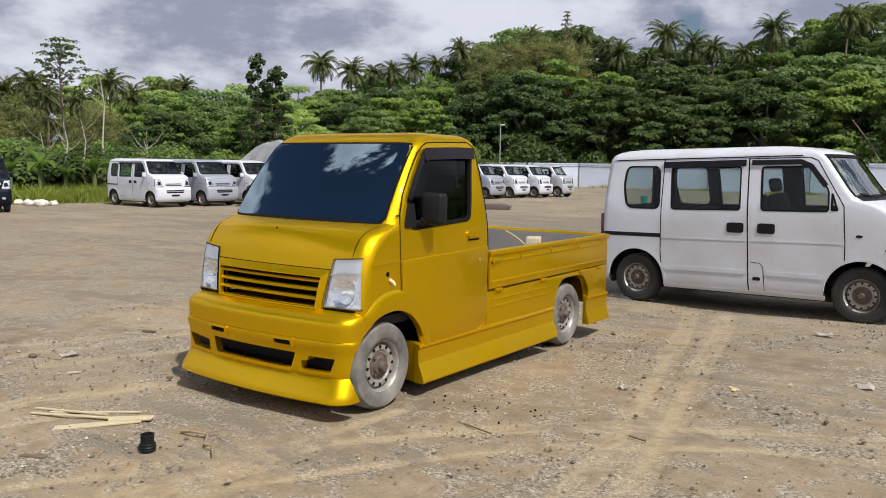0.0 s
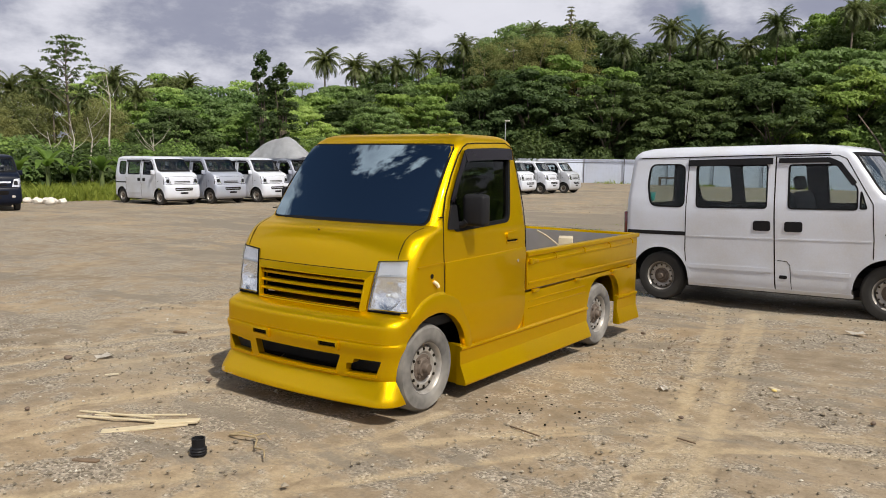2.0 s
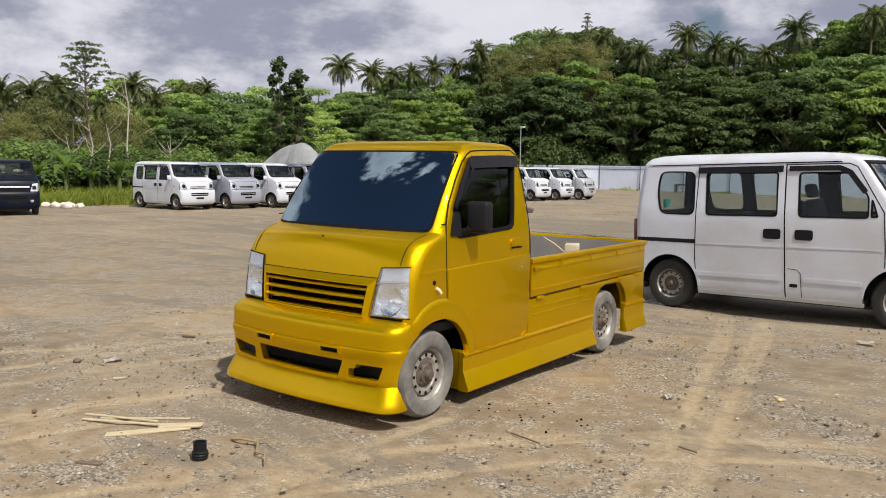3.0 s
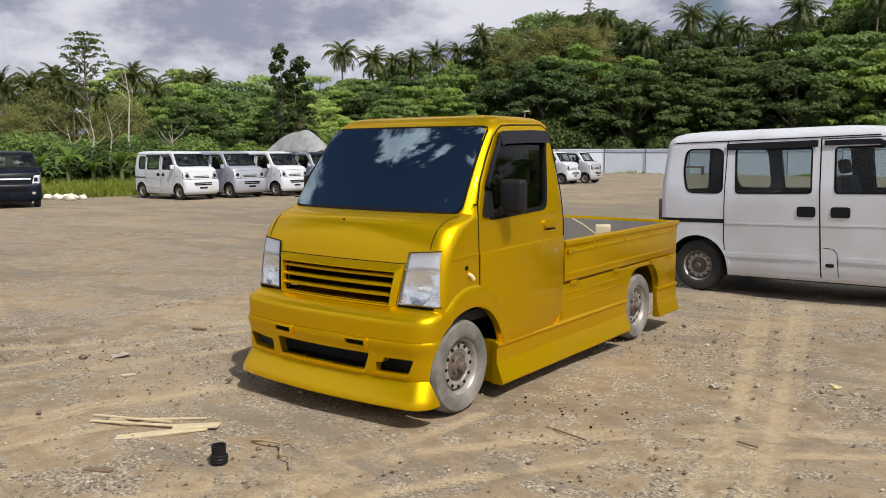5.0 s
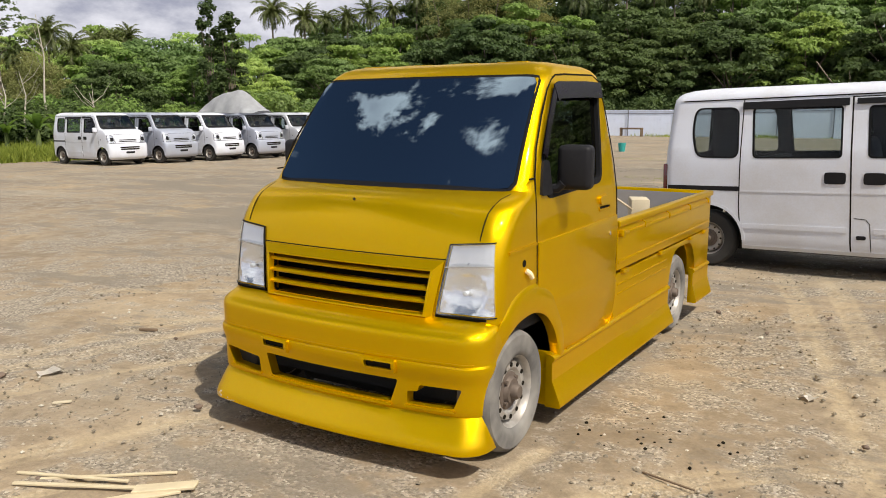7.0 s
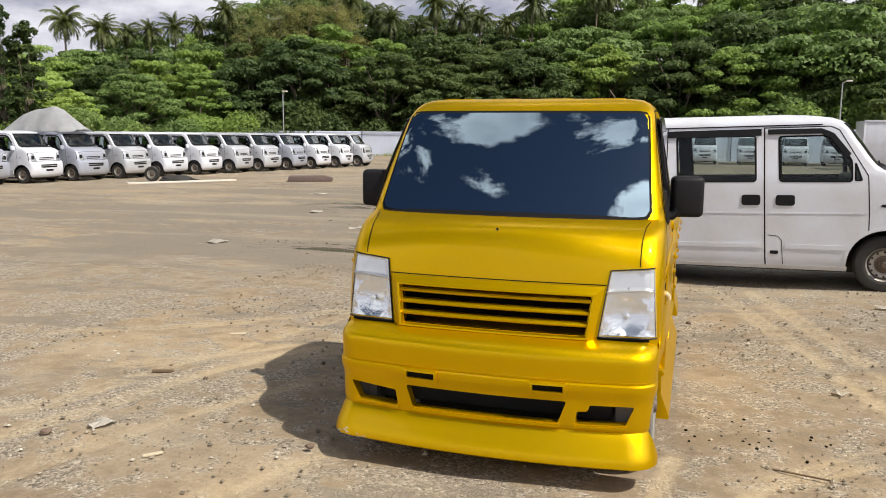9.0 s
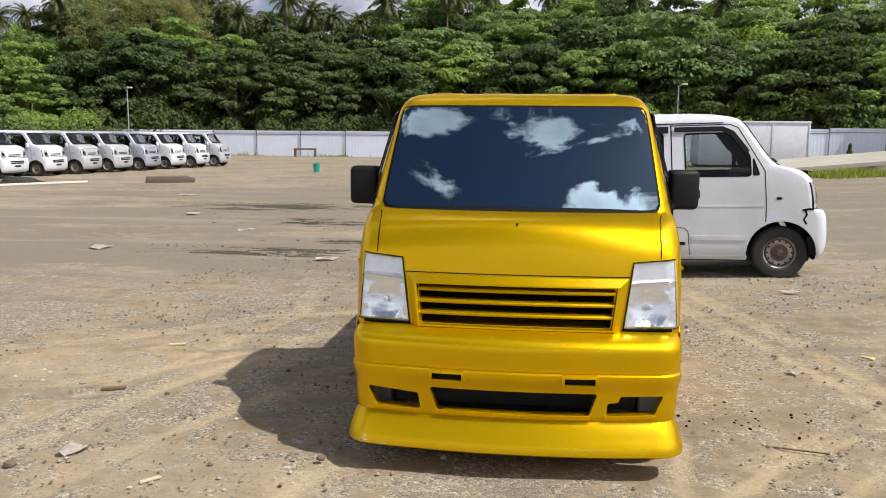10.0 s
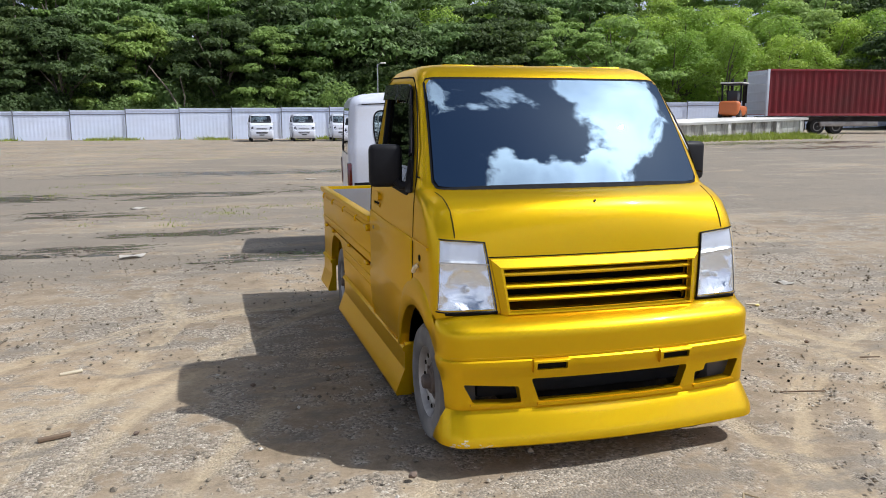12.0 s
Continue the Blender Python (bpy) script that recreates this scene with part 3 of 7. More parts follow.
TRUCK_AT = pose(-3.715, 3.2, 0.0, 0, -0.35, -90)
CAB = Shell([
    (0.26, -0.22, -1.62, 0.690, 0.08, 0.03, 0.06),
    (0.34, -0.20, -1.62, 0.728, 0.09, 0.03, 0.06),
    (0.60, -0.180, -1.62, 0.734, 0.09, 0.03, 0.055),
    (0.85, -0.212, -1.62, 0.737, 0.09, 0.03, 0.055),
    (0.94, -0.228, -1.62, 0.736, 0.10, 0.03, 0.062),
    (1.00, -0.243, -1.62, 0.734, 0.11, 0.03, 0.080),
    (1.05, -0.262, -1.62, 0.731, 0.12, 0.03, 0.105),
    (1.08, -0.282, -1.62, 0.728, 0.13, 0.04, 0.135),
    (1.10, -0.315, -1.62, 0.726, 0.13, 0.04, 0.155),
    (1.115, -0.375, -1.62, 0.723, 0.12, 0.04, 0.140),
    (1.128, -0.452, -1.62, 0.721, 0.10, 0.04, 0.085),
    (1.140, -0.460, -1.62, 0.7195, 0.098, 0.041, 0.0845),
    (1.16, -0.473, -1.62, 0.7165, 0.096, 0.042, 0.084),
    (1.25, -0.532, -1.62, 0.703, 0.09, 0.05, 0.080),
    (1.37, -0.618, -1.615, 0.682, 0.08, 0.055, 0.070),
    (1.45, -0.680, -1.61, 0.668, 0.08, 0.06, 0.060),
    (1.55, -0.764, -1.605, 0.650, 0.07, 0.065, 0.050),
    (1.61, -0.818, -1.60, 0.638, 0.07, 0.07, 0.045),
    (1.645, -0.850, -1.59, 0.626, 0.08, 0.08, 0.060),
    (1.672, -0.895, -1.57, 0.605, 0.09, 0.09, 0.050),
    (1.690, -0.950, -1.54, 0.570, 0.10, 0.10, 0.04),
    (1.698, -1.030, -1.49, 0.520, 0.10, 0.10, 0.02),
])
BUMPER = Shell([
    (0.105, -0.015, -0.36, 0.735, 0.13, 0.02, 0.07),
    (0.115, 0.000, -0.36, 0.748, 0.13, 0.02, 0.07),
    (0.135, -0.002, -0.36, 0.748, 0.13, 0.02, 0.07),
    (0.175, -0.022, -0.36, 0.738, 0.12, 0.02, 0.07),
    (0.235, -0.055, -0.36, 0.724, 0.12, 0.02, 0.07),
    (0.250, -0.066, -0.36, 0.718, 0.11, 0.02, 0.07),
    (0.262, -0.060, -0.36, 0.720, 0.11, 0.02, 0.07),
    (0.380, -0.060, -0.36, 0.724, 0.11, 0.02, 0.07),
    (0.440, -0.046, -0.36, 0.735, 0.12, 0.02, 0.07),
    (0.456, -0.048, -0.36, 0.735, 0.12, 0.02, 0.07),
    (0.464, -0.058, -0.36, 0.731, 0.12, 0.02, 0.07),
    (0.560, -0.058, -0.36, 0.736, 0.12, 0.02, 0.075),
    (0.582, -0.066, -0.36, 0.734, 0.12, 0.02, 0.075),
    (0.600, -0.092, -0.36, 0.728, 0.12, 0.02, 0.08),
    (0.610, -0.110, -0.36, 0.722, 0.12, 0.02, 0.08),
    (0.632, -0.175, -0.36, 0.705, 0.10, 0.02, 0.08),
])
DOOR_WINDOW = [(-0.712, 1.092), (-1.382, 1.122), (-1.490, 1.585), (-0.965, 1.585), (-0.705, 1.250)]
GRILLE_HOLE = [(-0.418, 0.640), (0.418, 0.640), (0.438, 0.812), (-0.438, 0.812)]
ARCH = [(90 - 60, 0.300), (90, 0.330), (128, 0.366), (150, 0.380), (200, 0.400)]


def build_truck():
    t = thing("pickup_truck", TRUCK_AT, "gold-painted lowered kei pickup truck with body kit, parked on gravel", "pickup truck")
    arch = [(float(np.interp(d, *zip(*ARCH))), radians(d)) for d in range(0, 360, 6)]
    arch = prism([(-0.475 + r * math.cos(a), 0.272 + r * math.sin(a)) for r, a in arch], -0.9, 0.9, "y")
    glass_poly = round_poly(DOOR_WINDOW, 0.05)
    screen = [(-0.650, 1.140), (0.650, 1.140), (0.605, 1.612), (-0.605, 1.612)]
    inner = CAB.solid([z for z in CAB.heights() if 0.30 < z < 1.66], shrink=0.035)
    body = carve(CAB.solid(CAB.heights()), [
        (inner, DARK),
        (arch, CHASSIS),
        (prism(round_poly(GRILLE_HOLE, 0.012), -0.45, 0.2, "x"), SEAM),
        *[(prism([(s * y, z) for y, z in ((0.482, 0.647), (0.716, 0.647), (0.696, 0.933), (0.520, 0.919))], -0.42, 0.2, "x"), SEAM) for s in (1, -1)],
        (prism(glass_poly, -1.0, 1.0, "y"), GOLD),
        (prism(round_poly([(a, b) for a, b in screen], 0.05), -1.2, 0.3, "x"), GOLD),
        (prism(round_poly([(-0.5, 1.15), (0.5, 1.15), (0.47, 1.55), (-0.47, 1.55)], 0.05), -1.8, -1.45, "x"), GOLD),
    ], GOLD)
    cab = part("cab", body, None, t, "gold metallic cab shell")
    # glass
    part("windscreen_seal", CAB.front_patch([(-0.667, 1.124), (0.667, 1.124), (0.617, 1.630), (-0.617, 1.630)], 0.003, 0.010, 30, 16, 26), RUBBER, t, "black windscreen seal")
    part("windscreen", CAB.front_patch([(-0.655, 1.136), (0.655, 1.136), (0.607, 1.619), (-0.607, 1.619)], 0.0075, 0.004, 30, 16, 26), WINDSCREEN, t, "dark tinted windscreen")
    part("rear_window", plate([(-0.5, 1.15), (0.5, 1.15), (0.47, 1.55), (-0.47, 1.55)], 6, 6, 12, lambda a, b, o: (-1.605 + o, a, b), 0.0, 0.004), TINT, t, "tinted rear window")
    for s in (1, -1):
        window = part("door_window", CAB.side_patch([(-1.385, 1.10), (-0.70, 1.09), (-0.96, 1.59), (-1.495, 1.59)], -0.016, 0.004, s, 10, 10, 0), TINT, t, "tinted door window")
        opening = round_poly(DOOR_WINDOW, 0.05)
        part("window_seal", CAB.side_strip(opening + opening[:1], 0.024, 0.004, s, 0.022), RUBBER, window, "black window seal")
        # smoked rain visor over the door window
        visor = CAB.side_strip([(-0.708, 1.27), (-0.80, 1.405), (-0.925, 1.565)], 0.034, 0.022, s, 0.006)
        visor = merge(visor, CAB.side_strip([(-0.918, 1.545), (-0.96, 1.560), (-1.30, 1.572), (-1.50, 1.572)], 0.078, 0.024, s, 0.006))
        part("rain_visor", visor, VISOR, t, "dark smoked window visor")
        # door outline
        door_line = [(-1.47, 1.648), (-1.10, 1.638), (-0.985, 1.630), (-0.93, 1.608), (-0.867, 1.56), (-0.768, 1.446), (-0.665, 1.304), (-0.618, 1.188), (-0.600, 1.086), (-0.595, 0.98), (-0.602, 0.83), (-0.615, 0.60)]
        part("door_seam", CAB.side_strip(door_line, 0.0075, 0.0015, s, 0.004), SEAM, t, "thin dark panel gap")
        part("door_seam", CAB.side_strip([(-1.47, 1.648), (-1.535, 1.62), (-1.575, 1.45), (-1.602, 1.2), (-1.610, 0.60), (-1.604, 0.45), (-1.575, 0.37), (-1.53, 0.322), (-1.46, 0.312), (-0.95, 0.330)], 0.0065, 0.0015, s, 0.004), SEAM, t)
        part("door_crease", CAB.side_strip([(-0.335, 0.893), (-0.592, 0.901)], 0.012, 0.006, s, 0.012), GOLD, t)
        # the door below its crease, swelling again towards the sill
        low = [(-0.607, 0.903), (-1.20, 0.914), (-1.598, 0.925), (-1.600, 0.48), (-1.572, 0.395), (-1.52, 0.340), (-1.45, 0.326), (-0.925, 0.345), (-0.86, 0.40), (-0.80, 0.50), (-0.715, 0.59), (-0.622, 0.63)]
        part("door_lower", side_panel(CAB, low, [(0.33, 0.008), (0.40, 0.013), (0.56, 0.014), (0.60, 0.0125), (0.635, 0.008), (0.68, 0.006), (0.80, 0.008), (0.87, 0.010), (0.895, 0.008), (0.93, 0.006)], 0.02, s, 0.004), GOLD, t, "gold lower door panel")
        part("door_edge", CAB.side_strip([(-1.594, 0.60), (-1.590, 0.45), (-1.562, 0.38), (-1.52, 0.338), (-1.455, 0.326), (-0.95, 0.345)], 0.007, 0.0135, s, 0.008), GOLD, t, "folded lower edge of the door")
        # swollen front wheel arch
        part("wheel_arch", flare(CAB, -0.475, 0.272, tuple(zip(*ARCH)), ((52, 64, 75, 88, 107, 125, 139, 154, 172), (0.385, 0.40, 0.43, 0.45, 0.47, 0.49, 0.50, 0.495, 0.47)), 0.014, s, 52, 172), GOLD, t, "swollen front wheel arch", 60)
        # handle and lock
        h = part("door_handle", CAB.side_patch([(-1.495, 0.996), (-1.335, 0.996), (-1.335, 1.045), (-1.495, 1.045)], 0.014, 0.02, s, 12, 8, 4), GOLD, t, "gold door handle")
        # dark strip painting the shadow in the slot below the handle
        part("handle_recess", CAB.side_patch([(-1.488, 0.976), (-1.342, 0.976), (-1.342, 0.988), (-1.488, 0.988)], 0.003, 0.01, s, 10, 4, 4), SEAM, h)
        part("handle_cup", CAB.side_strip([(-1.335, 0.985), (-1.345, 0.968), (-1.485, 0.968), (-1.495, 0.985)], 0.008, 0.005, s, 0.01), GOLD, h)
        part("door_lock", tube([(-1.485, s * 0.73, 0.838), (-1.485, s * 0.7485, 0.838)], 0.011, 12), STEEL, t, "round metal door lock")
        # missing side repeater: hole and dangling plug
        part("repeater_hole", tube([(-0.475, s * 0.728, 0.832), (-0.475, s * 0.7395, 0.832)], 0.015, 14), SEAM, t, "dark hole of the missing side lamp")
        part("repeater_plug", tube([(-0.49, s * 0.738, 0.80), (-0.505, s * 0.752, 0.785), (-0.52, s * 0.754, 0.765)], 0.011, 8), AMBER, t, "pale plug hanging from its wire")
        # mirror
        m = bmesh.new()
        add_box(m, -0.075, 0.025, -0.014, 0.140, -0.100, 0.098, 0.026, 3)
        bmesh.ops.transform(m, matrix=pose(-0.805, s * 0.750, 1.218, 0, 0, 8) if s > 0 else pose(-0.805, s * 0.750, 1.218, 0, 0, -8) @ Matrix.Diagonal((1, -1, 1, 1)), verts=m.verts)
        mirror = part("door_mirror", m, BLACK, t, "black plastic door mirror")
        glass = box(-0.078, -0.074, 0.0, 0.115, -0.085, 0.085, 0.0)
        bmesh.ops.transform(glass, matrix=pose(-0.805, s * 0.750, 1.218, 0, 0, 8) if s > 0 else pose(-0.805, s * 0.750, 1.218, 0, 0, -8) @ Matrix.Diagonal((1, -1, 1, 1)), verts=glass.verts)
        part("mirror_glass", glass, REFLECTOR, mirror)
        part("mirror_arm", tube([(-0.77, s * 0.70, 1.12), (-0.79, s * 0.745, 1.125), (-0.79, s * 0.77, 1.15)], 0.022, 8), BLACK, mirror)
        part("mirror_base", CAB.side_patch([(-0.76, 1.10), (-0.64, 1.10), (-0.70, 1.25), (-0.76, 1.25)], 0.012, 0.02, s, 4, 4, 8), BLACK, mirror)
        # headlamp
        c = [(s * 0.475, 0.640), (s * 0.722, 0.640), (s * 0.700, 0.940), (s * 0.515, 0.925)]
        if s < 0:
            c = [c[1], c[0], c[3], c[2]]
        lower = [(s * 0.475, 0.640), (s * 0.722, 0.640), (s * 0.7075, 0.842), (s * 0.502, 0.832)]
        upper = [(s * 0.502, 0.832), (s * 0.7075, 0.842), (s * 0.700, 0.940), (s * 0.515, 0.925)]
        if s < 0:
            lower, upper = [lower[1], lower[0], lower[3], lower[2]], [upper[1], upper[0], upper[3], upper[2]]
        rim = part("headlamp", lamp_bowl(CAB, lower, 0.010, 7, (s * 0.592, 0.732, 0.082, 0.022)), REFLECTOR, t, "clear headlamp with bright reflector", 50)
        part("turn_signal", lamp_bowl(CAB, upper, 0.010, 0), SIGNAL, rim, "grey turn signal", 50)
        part("lens", CAB.front_patch(c, 0.012, 0.004, 14, 16, 22), LENS, rim, "clear lens with white haze added for brightness")
        part("lamp_divider", CAB.front_strip([(s * 0.502, 0.834), (s * 0.706, 0.848)], 0.004, 0.0135, 0.01), STEEL, rim, "thin divider between lamp and turn signal")
        part("lamp_edge", CAB.front_strip([c[2], c[3], c[0], c[1]] if s > 0 else [c[3], c[2], c[1], c[0]], 0.005, 0.009, 0.03), RUBBER, rim, "dark lamp gasket")
        part("lamp_gap", CAB.front_strip([(s * 0.470, 0.633), (s * 0.690, 0.633)], 0.014, 0.004, 0.02), SEAM, rim, "dark gap under the lamp")
        cx = CAB.front(0.592, 0.732) - 0.034
        part("bulb", lathe([(0.0005, 0.0), (0.010, -0.004), (0.012, -0.016), (0.009, -0.032), (0.0005, -0.036)], 14), BULB, rim, "", 50, pose(cx + 0.036, s * 0.592, 0.732, 0, 0, -90))
    # bonnet lines
    for s in (1, -1):
        part("bonnet_seam", CAB.front_strip([(s * 0.662, 1.120), (s * 0.646, 1.100), (s * 0.638, 1.05), (s * 0.636, 0.945)], 0.0042, 0.0020), SEAM, t, "thin dark panel gap")
        part("pillar_seam", CAB.side_strip([(-0.560, 1.177), (-0.610, 1.178)], 0.007, 0.0015, s), SEAM, t)
    part("bonnet_seam", CAB.front_strip([(-0.50, 0.862), (0.50, 0.862)], 0.0048, 0.001), SEAM, t, "thin dark panel gap")
    part("washer_nozzle", tube([(-0.29, 0.0, 1.075), (-0.276, 0.0, 1.083)], 0.006, 8), BLACK, t)
    # grille: a moulded surround, its top lip leaning out, and three slats before a dark opening
    surround = bmesh.new()
    rings = []
    for corners, off in ((((-0.456, 0.608), (0.456, 0.608), (0.496, 0.858), (-0.496, 0.858)), -0.012), (((-0.454, 0.611), (0.454, 0.611), (0.494, 0.855), (-0.494, 0.855)), 0.008),
                         (((-0.432, 0.628), (0.432, 0.628), (0.458, 0.822), (-0.458, 0.822)), 0.027), (((-0.424, 0.635), (0.424, 0.635), (0.446, 0.815), (-0.446, 0.815)), 0.026),
                         (((-0.416, 0.642), (0.416, 0.642), (0.436, 0.810), (-0.436, 0.810)), -0.030)):
        ring = []
        for k in range(4):
            (y0, z0), (y1, z1) = corners[k], corners[(k + 1) % 4]
            n = 24 if k % 2 == 0 else 6
            ring += [(y0 + (y1 - y0) * i / n, z0 + (z1 - z0) * i / n) for i in range(n)]
        rings.append([surround.verts.new((CAB.front(y, z) + off, y, z)) for y, z in ring])
    for p, q in zip(rings, rings[1:]):
        for k in range(len(p)):
            surround.faces.new((p[k], p[(k + 1) % len(p)], q[(k + 1) % len(p)], q[k]))
    g = part("grille", surround, GOLD, t, "gold slatted grille", 25)

    def moulding(z0, y0, profile, name):
        bm = bmesh.new()
        rows = []
        for i in range(29):
            y = -y0 + 2 * y0 * i / 28
            rows.append([bm.verts.new((CAB.front(y, z0) + dx, y, z0 + dz)) for dx, dz in profile])
        n = len(profile)
        for a, b in zip(rows, rows[1:]):
            for j in range(n):
                bm.faces.new((a[j], a[(j + 1) % n], b[(j + 1) % n], b[j]))
        bm.faces.new(rows[0]), bm.faces.new(rows[-1])
        return part(name, bm, GOLD, g)

    for z in (0.686, 0.738, 0.790):
        moulding(z, 0.424 + 0.1 * (z - 0.64), ((-0.034, 0.012), (-0.004, 0.0115), (0.010, 0.0075), (0.0145, 0.001), (0.013, -0.006), (0.004, -0.010), (-0.034, -0.008)), "slat")
    # black panel added so that the gaps between the slats stay dark
    part("radiator", box(-0.40, -0.37, -0.50, 0.50, 0.58, 0.86, 0.0), SEAM, t, "black panel added behind the grille to darken its opening")
    # bumper with its openings
    inner = BUMPER.solid([z for z in BUMPER.heights(0.02) if 0.125 < z < 0.60], shrink=0.045)
    cuts = [(inner, DARK), (disc_cutter(-0.475, 0.272, 0.300, -0.9, 0.9), GOLD)]
    cuts.append((prism(round_poly([(-0.330, 0.278), (0.330, 0.278), (0.365, 0.376), (-0.365, 0.376)], 0.012), -0.30, 0.2, "x"), GOLD))
    for s in (1, -1):
        hole = [(s * 0.405, 0.280), (s * 0.612, 0.284), (s * 0.648, 0.368), (s * 0.462, 0.366), (s * 0.455, 0.338), (s * 0.408, 0.335)]
        if s < 0:
            hole = [(s * 0.405, 0.278), (s * 0.605, 0.280), (s * 0.648, 0.362), (s * 0.418, 0.346)]
        cuts.append((prism(round_poly(hole, 0.010), -0.40, 0.2, "x"), GOLD))
        # slot walls coloured near-black, as a recess in shade
        cuts.append((prism(round_poly([(s * 0.220, 0.418), (s * 0.354, 0.418), (s * 0.354, 0.451), (s * 0.220, 0.451)], 0.004), -0.30, 0.2, "x"), SEAM))
    bumper = part("front_bumper", carve(BUMPER.solid(BUMPER.heights(0.02)), cuts, GOLD, 40), None, t, "gold body-kit front bumper with chin spoiler")
    for s in (1, -1):
        y0, y1 = sorted((s * 0.208, s * 0.366))
        rim = BUMPER.front_patch([(y0, 0.404), (y1, 0.404), (y1, 0.463), (y0, 0.463)], 0.017, 0.030, 12, 8, 22)
        slot = prism(round_poly([(s * 0.222, 0.421), (s * 0.352, 0.421), (s * 0.352, 0.449), (s * 0.222, 0.449)], 0.004), -0.4, 0.2, "x")
        part("slot_rim", carve(rim, [(slot, GOLD)], GOLD, 40), None, bumper, "raised rim round the slot")
        # near-black plate close behind the slot, in place of its shade
        part("slot_back", BUMPER.front_patch([(y0 + 0.006, 0.412), (y1 - 0.006, 0.412), (y1 - 0.006, 0.456), (y0 + 0.006, 0.456)], 0.001, 0.006, 10, 4, 0), SEAM, bumper, "dark plate painting the slot's depth")
        # ledge under the side opening
        part("opening_lip", BUMPER.front_strip([(s * 0.400, 0.272), (s * 0.620, 0.276)], 0.010, 0.010, 0.02), GOLD, bumper)
    part("opening_lip", BUMPER.front_strip([(-0.338, 0.268), (0.338, 0.268)], 0.011, 0.011, 0.02), GOLD, bumper, "raised lip below the intake")
    part("bumper_crease", BUMPER.front_strip([(-0.69, 0.470), (0.0, 0.470), (0.69, 0.470)], 0.008, 0.003, 0.014), GOLD, bumper)
    chips = np.random.default_rng(4)
    for k in range(16):
        y, z, l = -0.715 + 0.17 * chips.random() ** 1.6, 0.113 + 0.035 * chips.random() ** 2, chips.uniform(0.004, 0.016)
        part("scuff", BUMPER.front_strip([(y, z), (y + l * 0.5, z + chips.uniform(-0.002, 0.003)), (y + l, z + chips.uniform(-0.003, 0.004))], chips.uniform(0.002, 0.005), 0.0010, 0.003), SCUFF, bumper, "pale scrape in the paint")
    part("bumper_beam", box(-0.34, -0.24, -0.55, 0.55, 0.25, 0.36, 0.02), CHASSIS, t, "black bumper beam")
    # roof ribs
    for y in (-0.40, -0.135, 0.135, 0.40):
        part("roof_rib", box(-1.47, -1.00, y - 0.085, y + 0.085, 1.680, 1.6985, 0.009, 3), GOLD, t)
    # lower body under the bed, with the rear wheel openings
    WH = 2.985
    for s in (1, -1):
        arch = [(-2.68, 0.30), (-2.69, 0.36), (-2.71, 0.44), (-2.76, 0.515), (-2.82, 0.552), (-2.90, 0.562), (-3.16, 0.558), (-3.23, 0.545), (-3.29, 0.49), (-3.335, 0.42), (-3.345, 0.36), (-3.340, 0.30)]
        poly = [(-1.625, 0.30)] + arch + [(-3.735, 0.30), (-3.735, 0.598), (-1.625, 0.585)]
        y0, y1 = (0.675, 0.728) if s > 0 else (-0.728, -0.675)
        part("bed_side_panel", prism(poly, y0, y1, "y", 0.005), GOLD, t, "gold lower side panel")
        for z, x1 in ((0.515, -2.62), (0.462, -2.64)):
            part("panel_crease", box(x1, -1.68, s * 0.728 - 0.006, s * 0.728 + 0.005, z, z + 0.012, 0.004), GOLD, t)
        # side skirt, flared to the ground
        def skirt(x0, x1, flare):
            prof = [(0.700, 0.352), (0.734, 0.344), (0.744, 0.334), (0.744, 0.324), (0.732, 0.312), (0.733, 0.225), (0.739 + flare, 0.112), (0.739 + flare, 0.101), (0.734 + flare, 0.095), (0.700, 0.095)]
            bm = bmesh.new()
            rows = []
            for k in range(9):
                x = x0 + (x1 - x0) * k / 8
                rise = 0.004 * k / 8
                rows.append([bm.verts.new((x, s * a, b - rise)) for a, b in prof])
            for p, q in zip(rows, rows[1:]):
                for j in range(len(prof)):
                    bm.faces.new((p[j], p[(j + 1) % len(prof)], q[(j + 1) % len(prof)], q[j]))
            bm.faces.new(rows[0]), bm.faces.new(rows[-1])
            return bm
        part("side_skirt", skirt(-0.80, -2.675, 0.038), GOLD, t, "gold flared side skirt", 15)
        part("rear_skirt", skirt(-3.30, -3.745, 0.026), GOLD, t, "gold rear bumper corner", 15)
        # drop side of the bed
        side = part("drop_side", box(-3.72, -1.645, s * 0.715 - 0.018, s * 0.715 + 0.018, 0.605, 0.860, 0.006), GOLD, t, "gold drop side of the bed")
        part("rail", box(-3.74, -1.635, s * 0.722 - 0.030, s * 0.722 + 0.026, 0.848, 0.884, 0.008, 3), GOLD, side, "rolled top rail")
        for z in (0.640, 0.79):
            part("pressing", box(-3.70, -1.66, s * 0.733 - 0.006, s * 0.733 + 0.006, z, z + 0.022, 0.005), GOLD, side)
        for x in (-1.77, -2.47, -3.18, -3.56):
            part("hinge", box(x - 0.045, x + 0.045, s * 0.735 - 0.012, s * 0.735 + 0.014, 0.578, 0.602, 0.006), GOLD, side, "gold drop-side hinge")
        for x in (-2.05, -2.55, -3.05, -3.55):
            part("rope_hook", tube([(x, s * 0.735, 0.845), (x, s * 0.755, 0.835), (x, s * 0.757, 0.815), (x - 0.012, s * 0.752, 0.805)], 0.0055, 6), GOLD, side)
        part("latch", merge(box(-1.78, -1.655, s * 0.742 - 0.012, s * 0.742 + 0.012, 0.800, 0.818, 0.004), box(-1.70, -1.66, s * 0.745 - 0.014, s * 0.745 + 0.014, 0.79, 0.83, 0.005)), GOLD, side, "gold drop-side latch")
